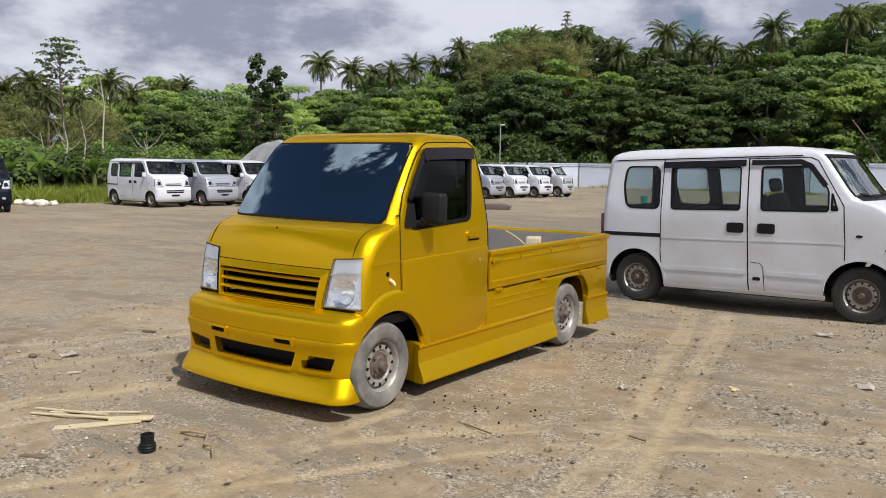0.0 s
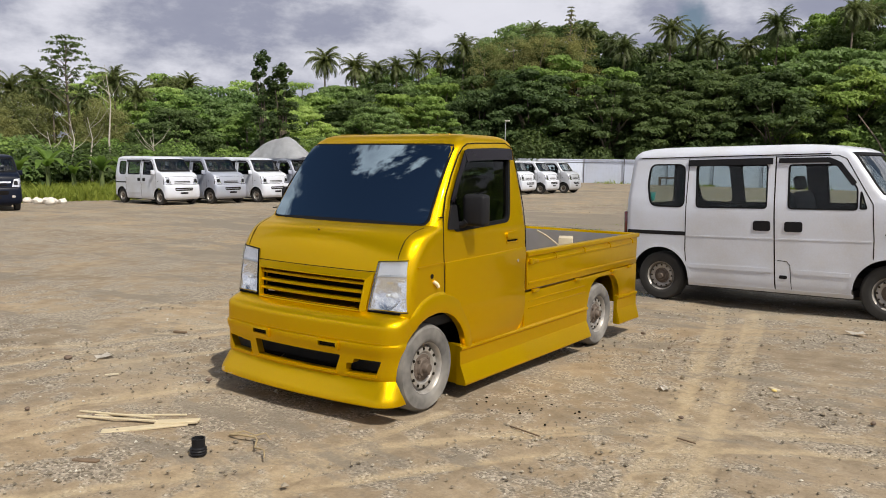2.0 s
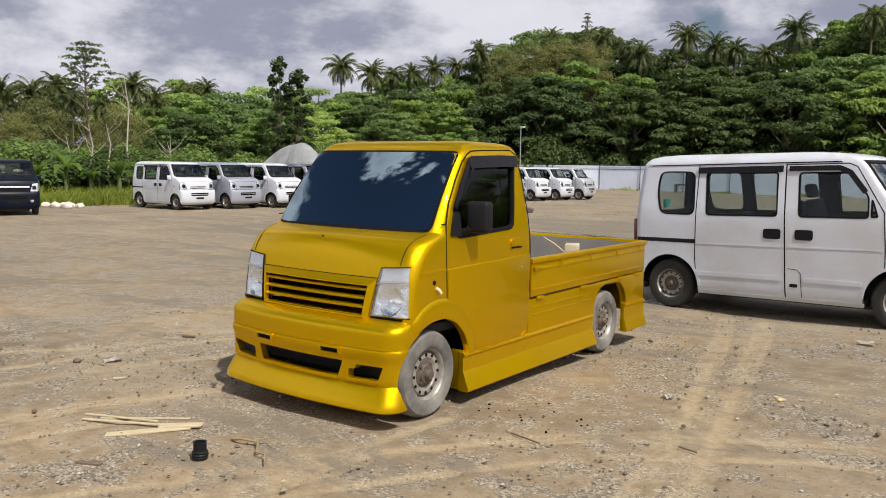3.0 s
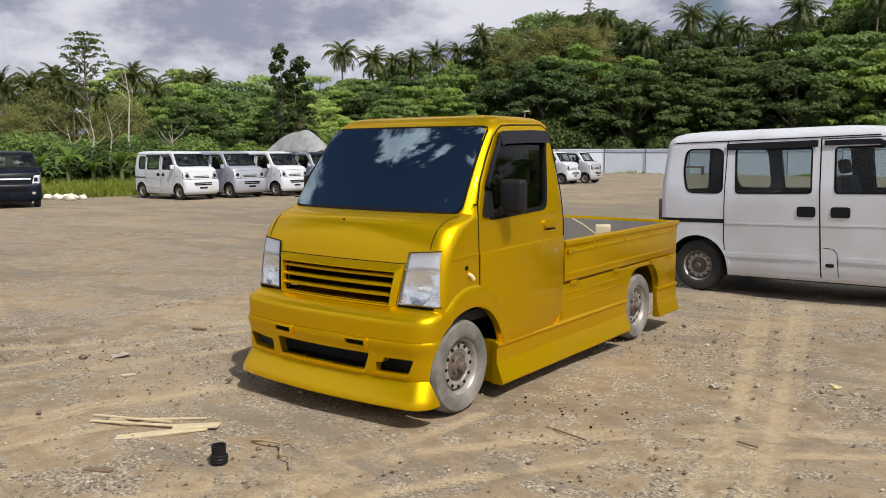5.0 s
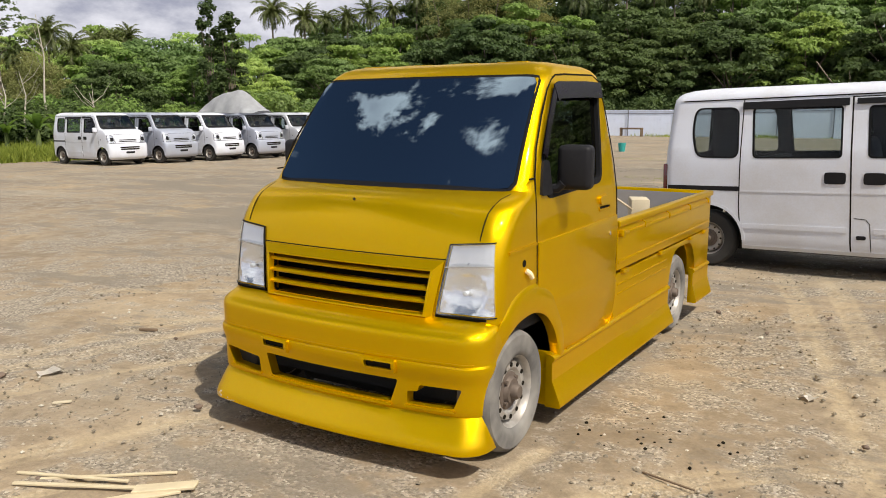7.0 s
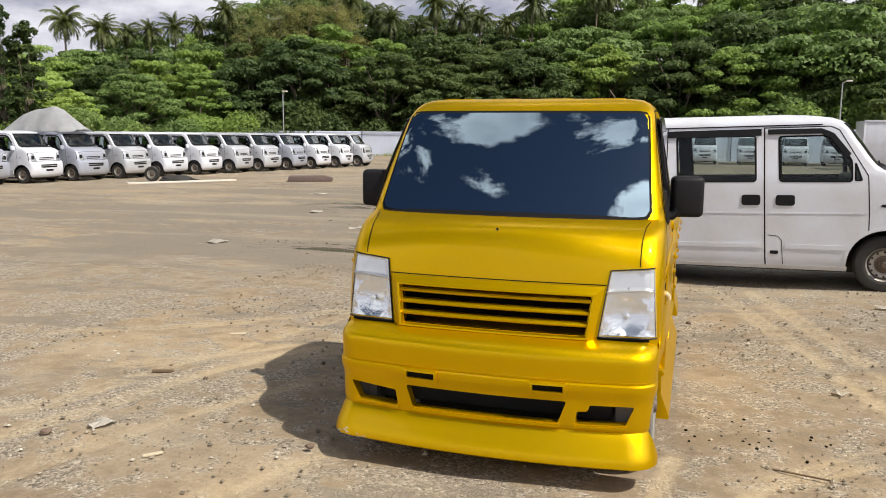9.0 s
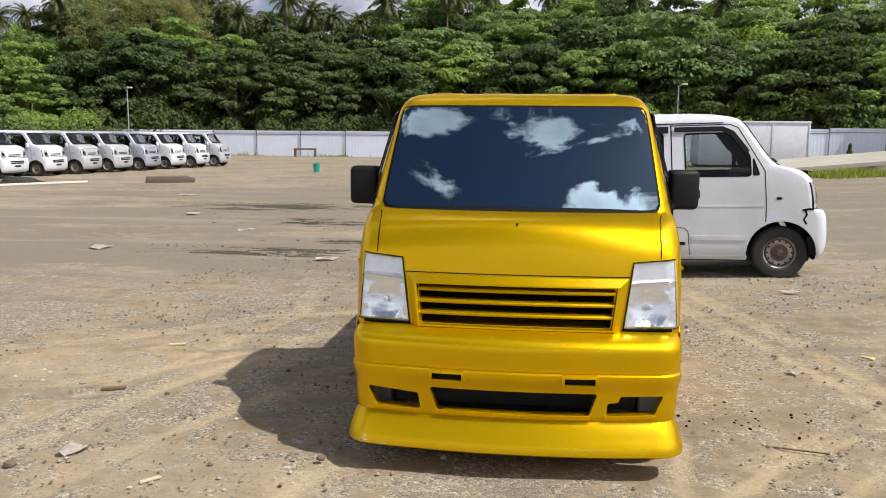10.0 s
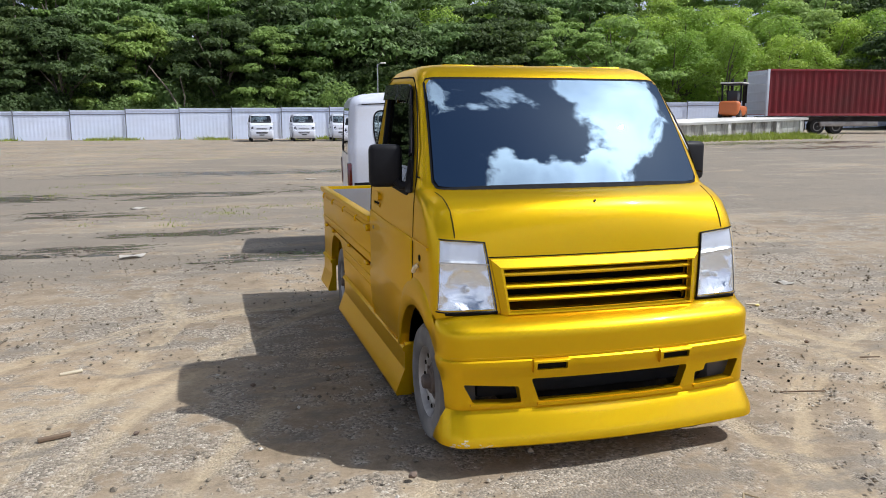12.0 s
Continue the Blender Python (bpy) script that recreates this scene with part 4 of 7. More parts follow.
        part("inner_lining", box(-3.70, -1.66, s * 0.695 - 0.003, s * 0.695 + 0.003, 0.61, 0.847, 0.0), BED_GREY, side, "grey inner face")
    part("rear_panel", box(-3.735, -3.70, -0.67, 0.67, 0.22, 0.60, 0.01), GOLD, t, "gold rear panel")
    gate = part("tailgate", box(-3.745, -3.715, -0.70, 0.70, 0.605, 0.884, 0.008), GOLD, t, "gold tailgate")
    part("inner_lining", box(-3.714, -3.709, -0.69, 0.69, 0.61, 0.86, 0.0), BED_GREY, gate, "grey inner face")
    floor = bmesh.new()
    add_box(floor, -3.71, -1.64, -0.69, 0.69, 0.56, 0.615, 0.0)
    for k in range(11):
        y = -0.62 + 1.24 * k / 10
        add_box(floor, -3.70, -1.66, y - 0.03, y + 0.03, 0.613, 0.625, 0.004, 1)
    part("bed_floor", floor, BED_GREY, t, "grey ribbed bed floor")
    part("bed_front_board", box(-1.66, -1.632, -0.70, 0.70, 0.56, 0.90, 0.008), GOLD, t, "gold headboard of the bed")
    # underbody
    chassis = box(-3.6, -0.35, -0.40, 0.40, 0.17, 0.56, 0.03)
    add_box(chassis, -2.5, -0.82, -0.68, 0.68, 0.16, 0.30, 0.02)
    part("chassis", chassis, CHASSIS, t, "black underbody")
    part("cab_floor", box(-1.58, -0.30, -0.66, 0.66, 0.50, 0.56, 0.0), DARK, t)
    part("axle", tube([(-WH, -0.6, 0.27), (-WH, 0.6, 0.27)], 0.045, 12), CHASSIS, t)
    for y in (0.36, -0.36):
        seat(t, -1.15, y, 0.62, SEAT)
    part("dashboard", box(-0.80, -0.42, -0.64, 0.64, 0.86, 1.08, 0.05, 3), DARK, t, "black dashboard")
    ring = lathe([(0.165 + 0.012 * math.cos(a), 0.012 * math.sin(a)) for a in [2 * math.pi * k / 8 for k in range(8)]] + [(0.177, 0.0)], 28)
    bmesh.ops.transform(ring, matrix=pose(-0.85, -0.36, 1.06, 0, 0, -90) @ pose(0, 0, 0, 35, 0, 0), verts=ring.verts)
    part("steering_wheel", ring, BLACK, t, "black steering wheel")
    # wheels, splash guards
    for s in (1, -1):
        wheel(t, -0.475, s * 0.705, 0.268, 0.15, s, TYRE_DUSTY)
        wheel(t, -2.985, s * 0.690, 0.268, 0.15, s, TYRE_DUSTY, dz=-0.040)
        part("mud_flap", box(-0.825, -0.805, s * 0.66 - 0.07, s * 0.66 + 0.07, 0.10, 0.36, 0.004), GOLD, t, "gold splash panel flecked with dirt")
    return t


VAN = Shell([
    (0.20, 1.50, -1.670, 0.690, 0.12, 0.10, 0.05),
    (0.24, 1.55, -1.710, 0.722, 0.12, 0.10, 0.05),
    (0.34, 1.590, -1.755, 0.736, 0.12, 0.10, 0.05),
    (0.45, 1.600, -1.760, 0.738, 0.12, 0.10, 0.05),
    (0.68, 1.585, -1.760, 0.738, 0.12, 0.10, 0.05),
    (0.725, 1.560, -1.755, 0.738, 0.11, 0.10, 0.05),
    (0.745, 1.500, -1.755, 0.738, 0.10, 0.10, 0.05),
    (0.85, 1.485, -1.755, 0.738, 0.10, 0.10, 0.05),
    (1.00, 1.455, -1.755, 0.736, 0.10, 0.10, 0.05),
    (1.07, 1.425, -1.750, 0.732, 0.10, 0.10, 0.06),
    (1.11, 1.390, -1.750, 0.729, 0.11, 0.10, 0.07),
    (1.14, 1.350, -1.750, 0.726, 0.12, 0.10, 0.08),
    (1.165, 1.285, -1.748, 0.723, 0.11, 0.10, 0.09),
    (1.185, 1.205, -1.746, 0.720, 0.09, 0.10, 0.09),
    (1.205, 1.125, -1.744, 0.716, 0.09, 0.10, 0.09),
    (1.23, 1.092, -1.742, 0.712, 0.08, 0.10, 0.085),
    (1.50, 0.885, -1.720, 0.668, 0.08, 0.10, 0.075),
    (1.655, 0.758, -1.700, 0.640, 0.08, 0.10, 0.06),
    (1.69, 0.705, -1.680, 0.624, 0.10, 0.12, 0.06),
    (1.72, 0.620, -1.650, 0.590, 0.13, 0.14, 0.05),
    (1.745, 0.450, -1.570, 0.530, 0.15, 0.16, 0.04),
    (1.76, 0.250, -1.420, 0.430, 0.16, 0.16, 0.02),
])
WIN_A = [(0.128, 1.092), (0.782, 1.095), (0.771, 1.305), (0.575, 1.545), (0.105, 1.540)]
WIN_B = [(-0.862, 1.086), (-0.095, 1.092), (-0.115, 1.548), (-0.892, 1.548)]
WIN_C = [(-1.415, 1.092), (-1.008, 1.084), (-1.032, 1.560), (-1.450, 1.564), (-1.468, 1.33)]
WIN_Q = [(0.808, 1.105), (0.866, 1.107), (0.806, 1.275)]
VAN_CACHE = {}


def van_shell():
    """The carved skin of the van, made once."""
    if "shell" not in VAN_CACHE:
        win_c = WIN_C
        win_b = WIN_B
        win_a = WIN_A
        screen = [(-0.66, 1.24), (0.66, 1.24), (0.60, 1.65), (-0.60, 1.65)]
        back = [(-0.58, 1.10), (0.58, 1.10), (0.53, 1.60), (-0.53, 1.60)]
        inner = VAN.solid([z for z in VAN.heights() if 0.26 < z < 1.72], shrink=0.035)
        cuts = [(inner, DARK)]
        for poly in (win_a, win_b, win_c, WIN_Q):
            cuts.append((prism(round_poly(poly, {id(WIN_Q): 0.012, id(WIN_C): 0.08}.get(id(poly), 0.035)), -1.0, 1.0, "y"), BLACK))
        cuts.append((prism(round_poly(screen, 0.06), 0.4, 2.2, "x"), BLACK))
        cuts.append((prism(round_poly(back, 0.06), -2.2, -1.5, "x"), BLACK))
        for x in (1.105, -1.29):
            cuts.append((disc_cutter(x, 0.275, 0.347, 0.44, 0.95, 48), CHASSIS))
            cuts.append((disc_cutter(x, 0.275, 0.347, -0.95, -0.44, 48), CHASSIS))
        VAN_CACHE["shell"] = carve(VAN.solid(VAN.heights()), cuts, WHITE)
    return VAN_CACHE["shell"]


def van_pane(poly, side):
    """A pane cut to its opening, 12 mm behind the skin."""
    bm = bmesh.new()
    layers = [[bm.verts.new((x, side * (VAN.level(z)[2] - o), z)) for x, z in poly] for o in (0.012, 0.016)]
    bm.faces.new(layers[0]), bm.faces.new(layers[1][::-1])
    n = len(poly)
    for k in range(n):
        bm.faces.new((layers[0][k], layers[1][k], layers[1][(k + 1) % n], layers[0][(k + 1) % n]))
    bmesh.ops.recalc_face_normals(bm, faces=bm.faces[:])
    return bm


def build_van(m, paint, label, group="", near=False, tyre_mat=None):
    t = thing("minivan", m, label, "van", group)
    me = van_shell().copy()
    for i, mat in enumerate(me.materials):
        if mat is WHITE:
            me.materials[i] = paint
    part("body", me, None, t, "white van body" if paint is WHITE else "")
    tm = tyre_mat or TYRE
    part("windscreen", VAN.front_patch([(-0.665, 1.235), (0.665, 1.235), (0.605, 1.655), (-0.605, 1.655)], -0.006, 0.004, 18, 10, 14), SCREEN, t, "windscreen lightened by a painted haze")
    part("windscreen_seal", VAN.front_strip([(-0.66, 1.24), (0.66, 1.24), (0.60, 1.65), (-0.60, 1.65), (-0.66, 1.24)], 0.03, 0.003, 0.012), RUBBER, t, "black windscreen seal")
    part("rear_window", plate([(-0.58, 1.10), (0.58, 1.10), (0.53, 1.60), (-0.53, 1.60)], 6, 6, 12, lambda a, b, o: (-1.735 + 0.06 * (b - 1.1) + o, a, b), 0.0, 0.004), CLEAR, t, "rear window")
    for s in (1, -1):
        for c in (WIN_A, WIN_B, WIN_C, WIN_Q):
            c = round_poly(c, {id(WIN_Q): 0.012, id(WIN_C): 0.08}.get(id(c), 0.035))
            w = part("side_window", van_pane(c, s), CLEAR, t, "side window with black surround")
            part("window_seal", VAN.side_strip(c + [c[0]], 0.016, 0.003, s, 0.02), RUBBER, w)
        # rain strips over the side windows
        part("rain_visor", VAN.side_strip([(-0.99, 1.576), (-0.06, 1.586)], 0.070, 0.018, s, 0.006), BLACK, t, "dark rain strip")
        part("rain_visor", VAN.side_strip([(0.0, 1.588), (0.49, 1.590), (0.590, 1.545), (0.745, 1.345)], 0.052, 0.018, s, 0.006), BLACK, t, "dark rain strip")
        part("roof_gutter", VAN.side_strip([(-1.60, 1.652), (0.50, 1.668)], 0.018, 0.012, s, 0.02), paint, t)
        part("gutter_gap", VAN.side_strip([(-1.58, 1.636), (0.50, 1.653)], 0.010, 0.002, s, 0.01), SEAM, t, "dark gap under the roof gutter")
        # doors
        part("door_seam", VAN.side_strip([(-0.034, 1.635), (0.015, 0.32), (0.021, 0.235)], 0.013, 0.0015, s), SEAM, t, "thin dark panel gap")
        part("door_seam", VAN.side_strip([(-0.03, 1.628), (0.57, 1.635), (0.65, 1.60), (0.92, 1.15), (0.944, 0.80), (0.946, 0.585)], 0.009, 0.0015, s), SEAM, t)
        part("door_seam", VAN.side_strip([(-0.985, 1.635), (-0.985, 0.60), (-0.965, 0.40), (-0.955, 0.25)], 0.010, 0.0015, s), SEAM, t)
        part("slide_rail", VAN.side_strip([(-1.70, 0.785), (-0.98, 0.785)], 0.044, 0.002, s, 0.01), BLACK, t, "black sliding-door rail")
        for x in (-0.137, 0.186):
            part("door_handle", VAN.side_patch([(x - 0.09, 0.850), (x + 0.09, 0.850), (x + 0.09, 0.957), (x - 0.09, 0.957)], 0.006, 0.02, s, 6, 5, 7), BLACK, t, "black recessed door handle")
        part("side_crease", VAN.side_strip([(-0.97, 0.762), (-0.02, 0.770)], 0.013, 0.004, s, 0.012), paint, t)
        part("side_crease", VAN.side_strip([(0.035, 0.772), (0.925, 0.782)], 0.013, 0.004, s, 0.012), paint, t)
        for line in ([(-0.945, 0.427), (-0.015, 0.437)], [(0.20, 0.438), (0.745, 0.437)]):
            part("lower_crease", VAN.side_strip(line, 0.046, 0.007, s, 0.018), paint, t)
        part("sill", VAN.side_strip([(-0.94, 0.222), (0.77, 0.232)], 0.03, 0.004, s, 0.02), paint, t)
        for x in (1.105, -1.29):
            lip = [(x + 0.360 * math.cos(a), 0.275 + 0.360 * math.sin(a)) for a in [radians(d) for d in range(2, 179, 6)]]
            part("wheel_arch", VAN.side_strip(lip, 0.030, 0.005, s, 0.02), paint, t)
        part("repeater", VAN.side_patch([(1.04, 0.846), (1.10, 0.846), (1.10, 0.874), (1.04, 0.874)], 0.004, 0.01, s, 6, 4, 2.4), BLACK, t, "small dark side lamp socket")
        # lamps
        c = [(s * 0.46, 0.752), (s * 0.728, 0.752), (s * 0.722, 1.022), (s * 0.54, 1.00)]
        if s < 0:
            c = [c[1], c[0], c[3], c[2]]
        lamp = part("headlamp", VAN.front_patch(c, 0.004, 0.03, 8, 8, 8), REFLECTOR, t, "clear headlamp")
        part("lamp_bezel", VAN.front_patch([(s * 0.585 - 0.06, 0.81), (s * 0.585 + 0.06, 0.81), (s * 0.585 + 0.06, 0.94), (s * 0.585 - 0.06, 0.94)], 0.009, 0.004, 6, 6, 3), BLACK, lamp)
        part("lamp_edge", VAN.front_strip(c + [c[0]], 0.007, 0.006, 0.02), RUBBER, lamp)
        y0, y1 = sorted((s * 0.60, s * 0.715))
        part("tail_lamp", box(-1.768, -1.70, y0, y1, 0.70, 1.02, 0.02), TAIL_RED, t, "red tail lamp")
        part("door_mirror", box(0.80, 0.88, min(s * 0.71, s * 0.86), max(s * 0.71, s * 0.86), 1.10, 1.26, 0.025, 3), paint, t, "door mirror") if not near else None
        for x in (1.10, -1.29):
            wheel(t, x, s * 0.70, 0.280, 0.15, s, tm, detail=near)
        seat(t, 0.30, s * 0.34, 0.62, SEAT)
    part("rear_bench", merge(box(-0.85, -0.40, -0.58, 0.58, 0.62, 0.76, 0.04), box(-0.95, -0.82, -0.58, 0.58, 0.70, 1.08, 0.05)), SEAT, t, "dark rear bench")
    part("dashboard", box(0.72, 1.12, -0.62, 0.62, 0.92, 1.13, 0.05, 3), DARK, t, "black dashboard")
    part("chassis", box(-1.5, 1.45, -0.45, 0.45, 0.15, 0.40, 0.03), CHASSIS, t, "black underbody")
    # front: grille slots and lower intake
    for z, h, w in ((0.85, 0.028, 0.34), (0.80, 0.028, 0.35)):
        part("grille_slot", VAN.front_patch([(-w, z - h / 2), (w, z - h / 2), (w, z + h / 2), (-w, z + h / 2)], 0.003, 0.006, 12, 2, 8), SEAM, t, "dark grille slot")
    part("lower_intake", VAN.front_patch([(-0.36, 0.52), (0.36, 0.52), (0.38, 0.63), (-0.38, 0.63)], 0.003, 0.006, 12, 4, 12), SEAM, t, "dark lower intake")
    part("bumper_seam", VAN.front_strip([(-0.66, 0.74), (0.66, 0.74)], 0.010, 0.002), SEAM, t)
    part("intake_bar", VAN.front_strip([(-0.37, 0.578), (0.37, 0.578)], 0.012, 0.008), paint, t)
    part("plate_recess", VAN.front_patch([(-0.17, 0.40), (0.17, 0.40), (0.17, 0.47), (-0.17, 0.47)], 0.003, 0.006, 8, 2, 12), BLACK, t, "dark empty plate recess")
    part("bonnet_seam", VAN.front_strip([(-0.50, 1.035), (0.50, 1.035)], 0.008, 0.002), SEAM, t)
    for ya, yb in ((0.35, 0.02), (-0.25, -0.55)):
        part("wiper", tube([(VAN.front(ya, 1.225) + 0.03, ya, 1.225), (VAN.front(yb, 1.27) + 0.015, yb, 1.27)], 0.008, 6), BLACK, t, "black wiper")
    part("cowl", VAN.front_strip([(-0.64, 1.215), (0.64, 1.215)], 0.03, 0.006), BLACK, t, "black cowl below the windscreen")
    if near:
        part("fuel_flap_seam", VAN.side_strip([(0.035, 0.548), (0.13, 0.540), (0.165, 0.50), (0.185, 0.25)], 0.006, 0.0015, -1), SEAM, t)
        part("fuel_catch", VAN.side_patch([(0.06, 0.355), (0.14, 0.355), (0.14, 0.392), (0.06, 0.392)], 0.004, 0.01, -1, 4, 3, 6), BLACK, t)
        # front bumper hangs loose at its end
        part("bumper_gap", VAN.side_strip([(1.30, 0.735), (1.36, 0.748), (1.41, 0.748)], 0.022, 0.003, -1, 0.012), SEAM, t, "black gap over the broken bumper")
        part("bumper_gap", VAN.side_strip([(1.325, 0.74), (1.345, 0.69), (1.315, 0.64), (1.345, 0.59)], 0.018, 0.003, -1, 0.012), SEAM, t)
        part("arch_liner", VAN.side_strip([(1.385, 0.46), (1.405, 0.36), (1.412, 0.27)], 0.06, 0.002, -1, 0.012), SEAM, t, "torn black wheel-arch liner")
    return t


truck = build_truck()
near_van = build_van(pose(-2.075, 9.42, -0.045, 0, -1.5, -5.9), WHITE, "scuffed white minivan with bare steel wheels parked behind the pickup", near=True)

ROW_PAINT = [WHITE, LILAC, WHITE, LILAC, SILVER, WHITE, WHITE, SILVER, SILVER, LILAC, WHITE, WHITE, SILVER]
NAMES = {WHITE: "white minivan parked in a long row facing the yard", LILAC: "bluish silver minivan parked in a long row facing the yard", SILVER: "silver minivan parked in a long row facing the yard"}
protos = {}
for i, paint in enumerate(ROW_PAINT):
    x, y = -26.3 + 0.405 * i, 18.3 + 1.86 * i
    m = pose(x, y, gz(x, y), 0, 0, (i * 37 % 5) - 2.0)
    if paint not in protos:
        protos[paint] = build_van(m, paint, NAMES[paint], "row of parked minivans")
    else:
        copy_thing(protos[paint], m)

# ---- ground sheet ----
TRACKS = [  # worn wheel tracks: polylines in plan and half width
    ([(-9.0, 1.6), (-7.0, 2.8), (-6.3, 3.5), (-6.0, 4.6), (-5.6, 6.3), (-5.75, 7.4)], 0.10),
    ([(-8.2, 1.5), (-6.3, 2.65), (-5.95, 3.6), (-5.72, 4.4), (-5.15, 5.7)], 0.09),
    ([(-7.6, 1.6), (-5.8, 2.45), (-5.6, 3.15), (-5.2, 4.0), (-4.75, 5.2)], 0.09),
    ([(-6.6, 1.3), (-4.95, 2.0), (-4.82, 2.5), (-4.5, 3.3)], 0.12),
    ([(-6.0, 1.2), (-4.6, 1.87), (-4.35, 2.5)], 0.07),
    ([(-7.6, 4.9), (-6.58, 5.46), (-5.85, 6.2), (-4.5, 6.8)], 0.12),
    ([(-6.4, 4.2), (-5.51, 5.15), (-4.96, 5.95), (-4.35, 6.7)], 0.10),
    ([(-3.3, 1.4), (-3.0, 2.43), (-2.86, 3.1), (-2.36, 3.7), (-1.69, 4.3), (-1.0, 4.66), (1.6, 5.5)], 0.10),
    ([(-3.1, 1.4), (-2.85, 2.4), (-2.5, 2.95), (-2.03, 3.6), (-1.0, 4.35), (1.6, 5.0)], 0.07),
    ([(-1.5, 2.2), (-1.54, 3.37), (-1.62, 4.0), (-1.88, 5.2), (-2.37, 7.4), (-2.7, 8.6)], 0.11),
    ([(-1.2, 2.2), (-1.34, 3.5), (-1.54, 4.65), (-1.74, 5.8), (-2.07, 7.6), (-2.3, 8.6)], 0.11),
    ([(-2.9, 3.75), (-3.0, 3.1), (-3.3, 2.3), (-3.9, 1.4)], 0.08),
]
# damp patches; (-4.5, 9) paints a shadow-like dark by the near van
WET_DARK = [(-7.3, 10.1, 1.35, 0.39), (-5.6, 11.3, 1.22, 0.29), (-7.6, 14.1, 1.22, 0.65), (-9.3, 17.2, 2.03, 0.91), (-6.2, 17.5, 2.16, 0.65), (-3.4, 18, 1.62, 0.65), (-4.5, 24.5, 5.40, 0.78), (-4.5, 9, 0.94, 0.33), (18, 27, 5.40, 1.43), (20, 31, 8.10, 1.56)]
# broad churned zones of darker, damp soil; (-4.6, 9.0) paints shadow-like dark
MUD_DARK = [(-6.0, 17.3, 6.0, 2.4), (-4.0, 24.5, 7.0, 1.8), (-6.3, 10.8, 2.6, 1.0), (4.0, 11.4, 3.5, 1.6), (14.0, 23.0, 9.0, 5.0), (-4.6, 9.0, 1.6, 0.6), (-1.5, 13.0, 4.0, 1.2), (3.0, 15.5, 6.0, 2.2), (9.0, 13.0, 6.0, 2.6), (6.0, 20.0, 8.0, 2.6), (1.0, 30.0, 9.0, 3.0), (-9.0, 10.0, 3.5, 1.8), (-12.0, 14.5, 6.0, 2.4), (-10.0, 21.0, 6.0, 2.2)]


def track_mask(x, y):
    best = np.zeros_like(x)
    for pts, half in TRACKS:
        d = np.full_like(x, 1e9)
        for (ax, ay), (bx, by) in zip(pts, pts[1:]):
            t = np.clip(((x - ax) * (bx - ax) + (y - ay) * (by - ay)) / ((bx - ax) ** 2 + (by - ay) ** 2), 0, 1)
            d = np.minimum(d, np.hypot(x - ax - t * (bx - ax), y - ay - t * (by - ay)))
        ribs = 0.78 + 0.22 * np.cos(2 * math.pi * (d + 0.02 * np.sin(3 * x + 2 * y)) / 0.085)
        best = np.maximum(best, np.clip(1.5 - d / half, 0, 1) * ribs)
    return best


def build_ground():
    xs, ys = spaced(-7.5, 1.5, 0.035, 700.0, 75), spaced(1.2, 9.5, 0.035, 700.0, 75)
    gx, gy = np.meshgrid(xs, ys)
    track = track_mask(gx, gy)
    wet_dark = np.zeros_like(gx)
    for cx, cy, a, b in WET_DARK:
        wet_dark = np.maximum(wet_dark, np.clip(1.4 - np.hypot((gx - cx) / a, (gy - cy) / b), 0, 1))
    mud_dark = np.zeros_like(gx)
    for cx, cy, a, b in MUD_DARK:
        mud_dark = np.maximum(mud_dark, np.clip(1.5 - np.hypot((gx - cx) / a, (gy - cy) / b), 0, 1))
    az = np.degrees(np.arctan2(gx, gy))
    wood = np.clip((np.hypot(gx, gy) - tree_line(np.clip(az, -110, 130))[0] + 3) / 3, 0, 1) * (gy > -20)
    rough = 0.010 * np.sin(gx * 1.7 + 0.6 * np.sin(gy * 1.3)) * np.sin(gy * 1.9 + 0.7 * np.sin(gx)) + 0.004 * np.sin(gx * 7.1 + gy * 3.3) * np.sin(gy * 6.3 - gx * 2.7)
    z = ground_z(gx, gy) + rough * np.exp(-((np.hypot(gx + 3.5, gy - 4) / 30) ** 2)) - 0.006 - 0.012 * track
    nx, ny = len(xs), len(ys)
    verts = np.column_stack([gx.ravel(), gy.ravel(), z.ravel()])
    i = np.arange(nx * ny).reshape(ny, nx)
    quads = np.stack([i[:-1, :-1], i[:-1, 1:], i[1:, 1:], i[1:, :-1]], -1).reshape(-1, 4)
    me = bpy.data.meshes.new("ground")
    me.from_pydata(verts.tolist(), [], quads.tolist())
    me.shade_smooth()
    for key, values in (("track", track), ("wet_dark", wet_dark), ("mud_dark", mud_dark), ("wood", wood)):
        me.attributes.new(key, "FLOAT", "POINT").data.foreach_set("value", values.ravel().astype(np.float32))
    return me


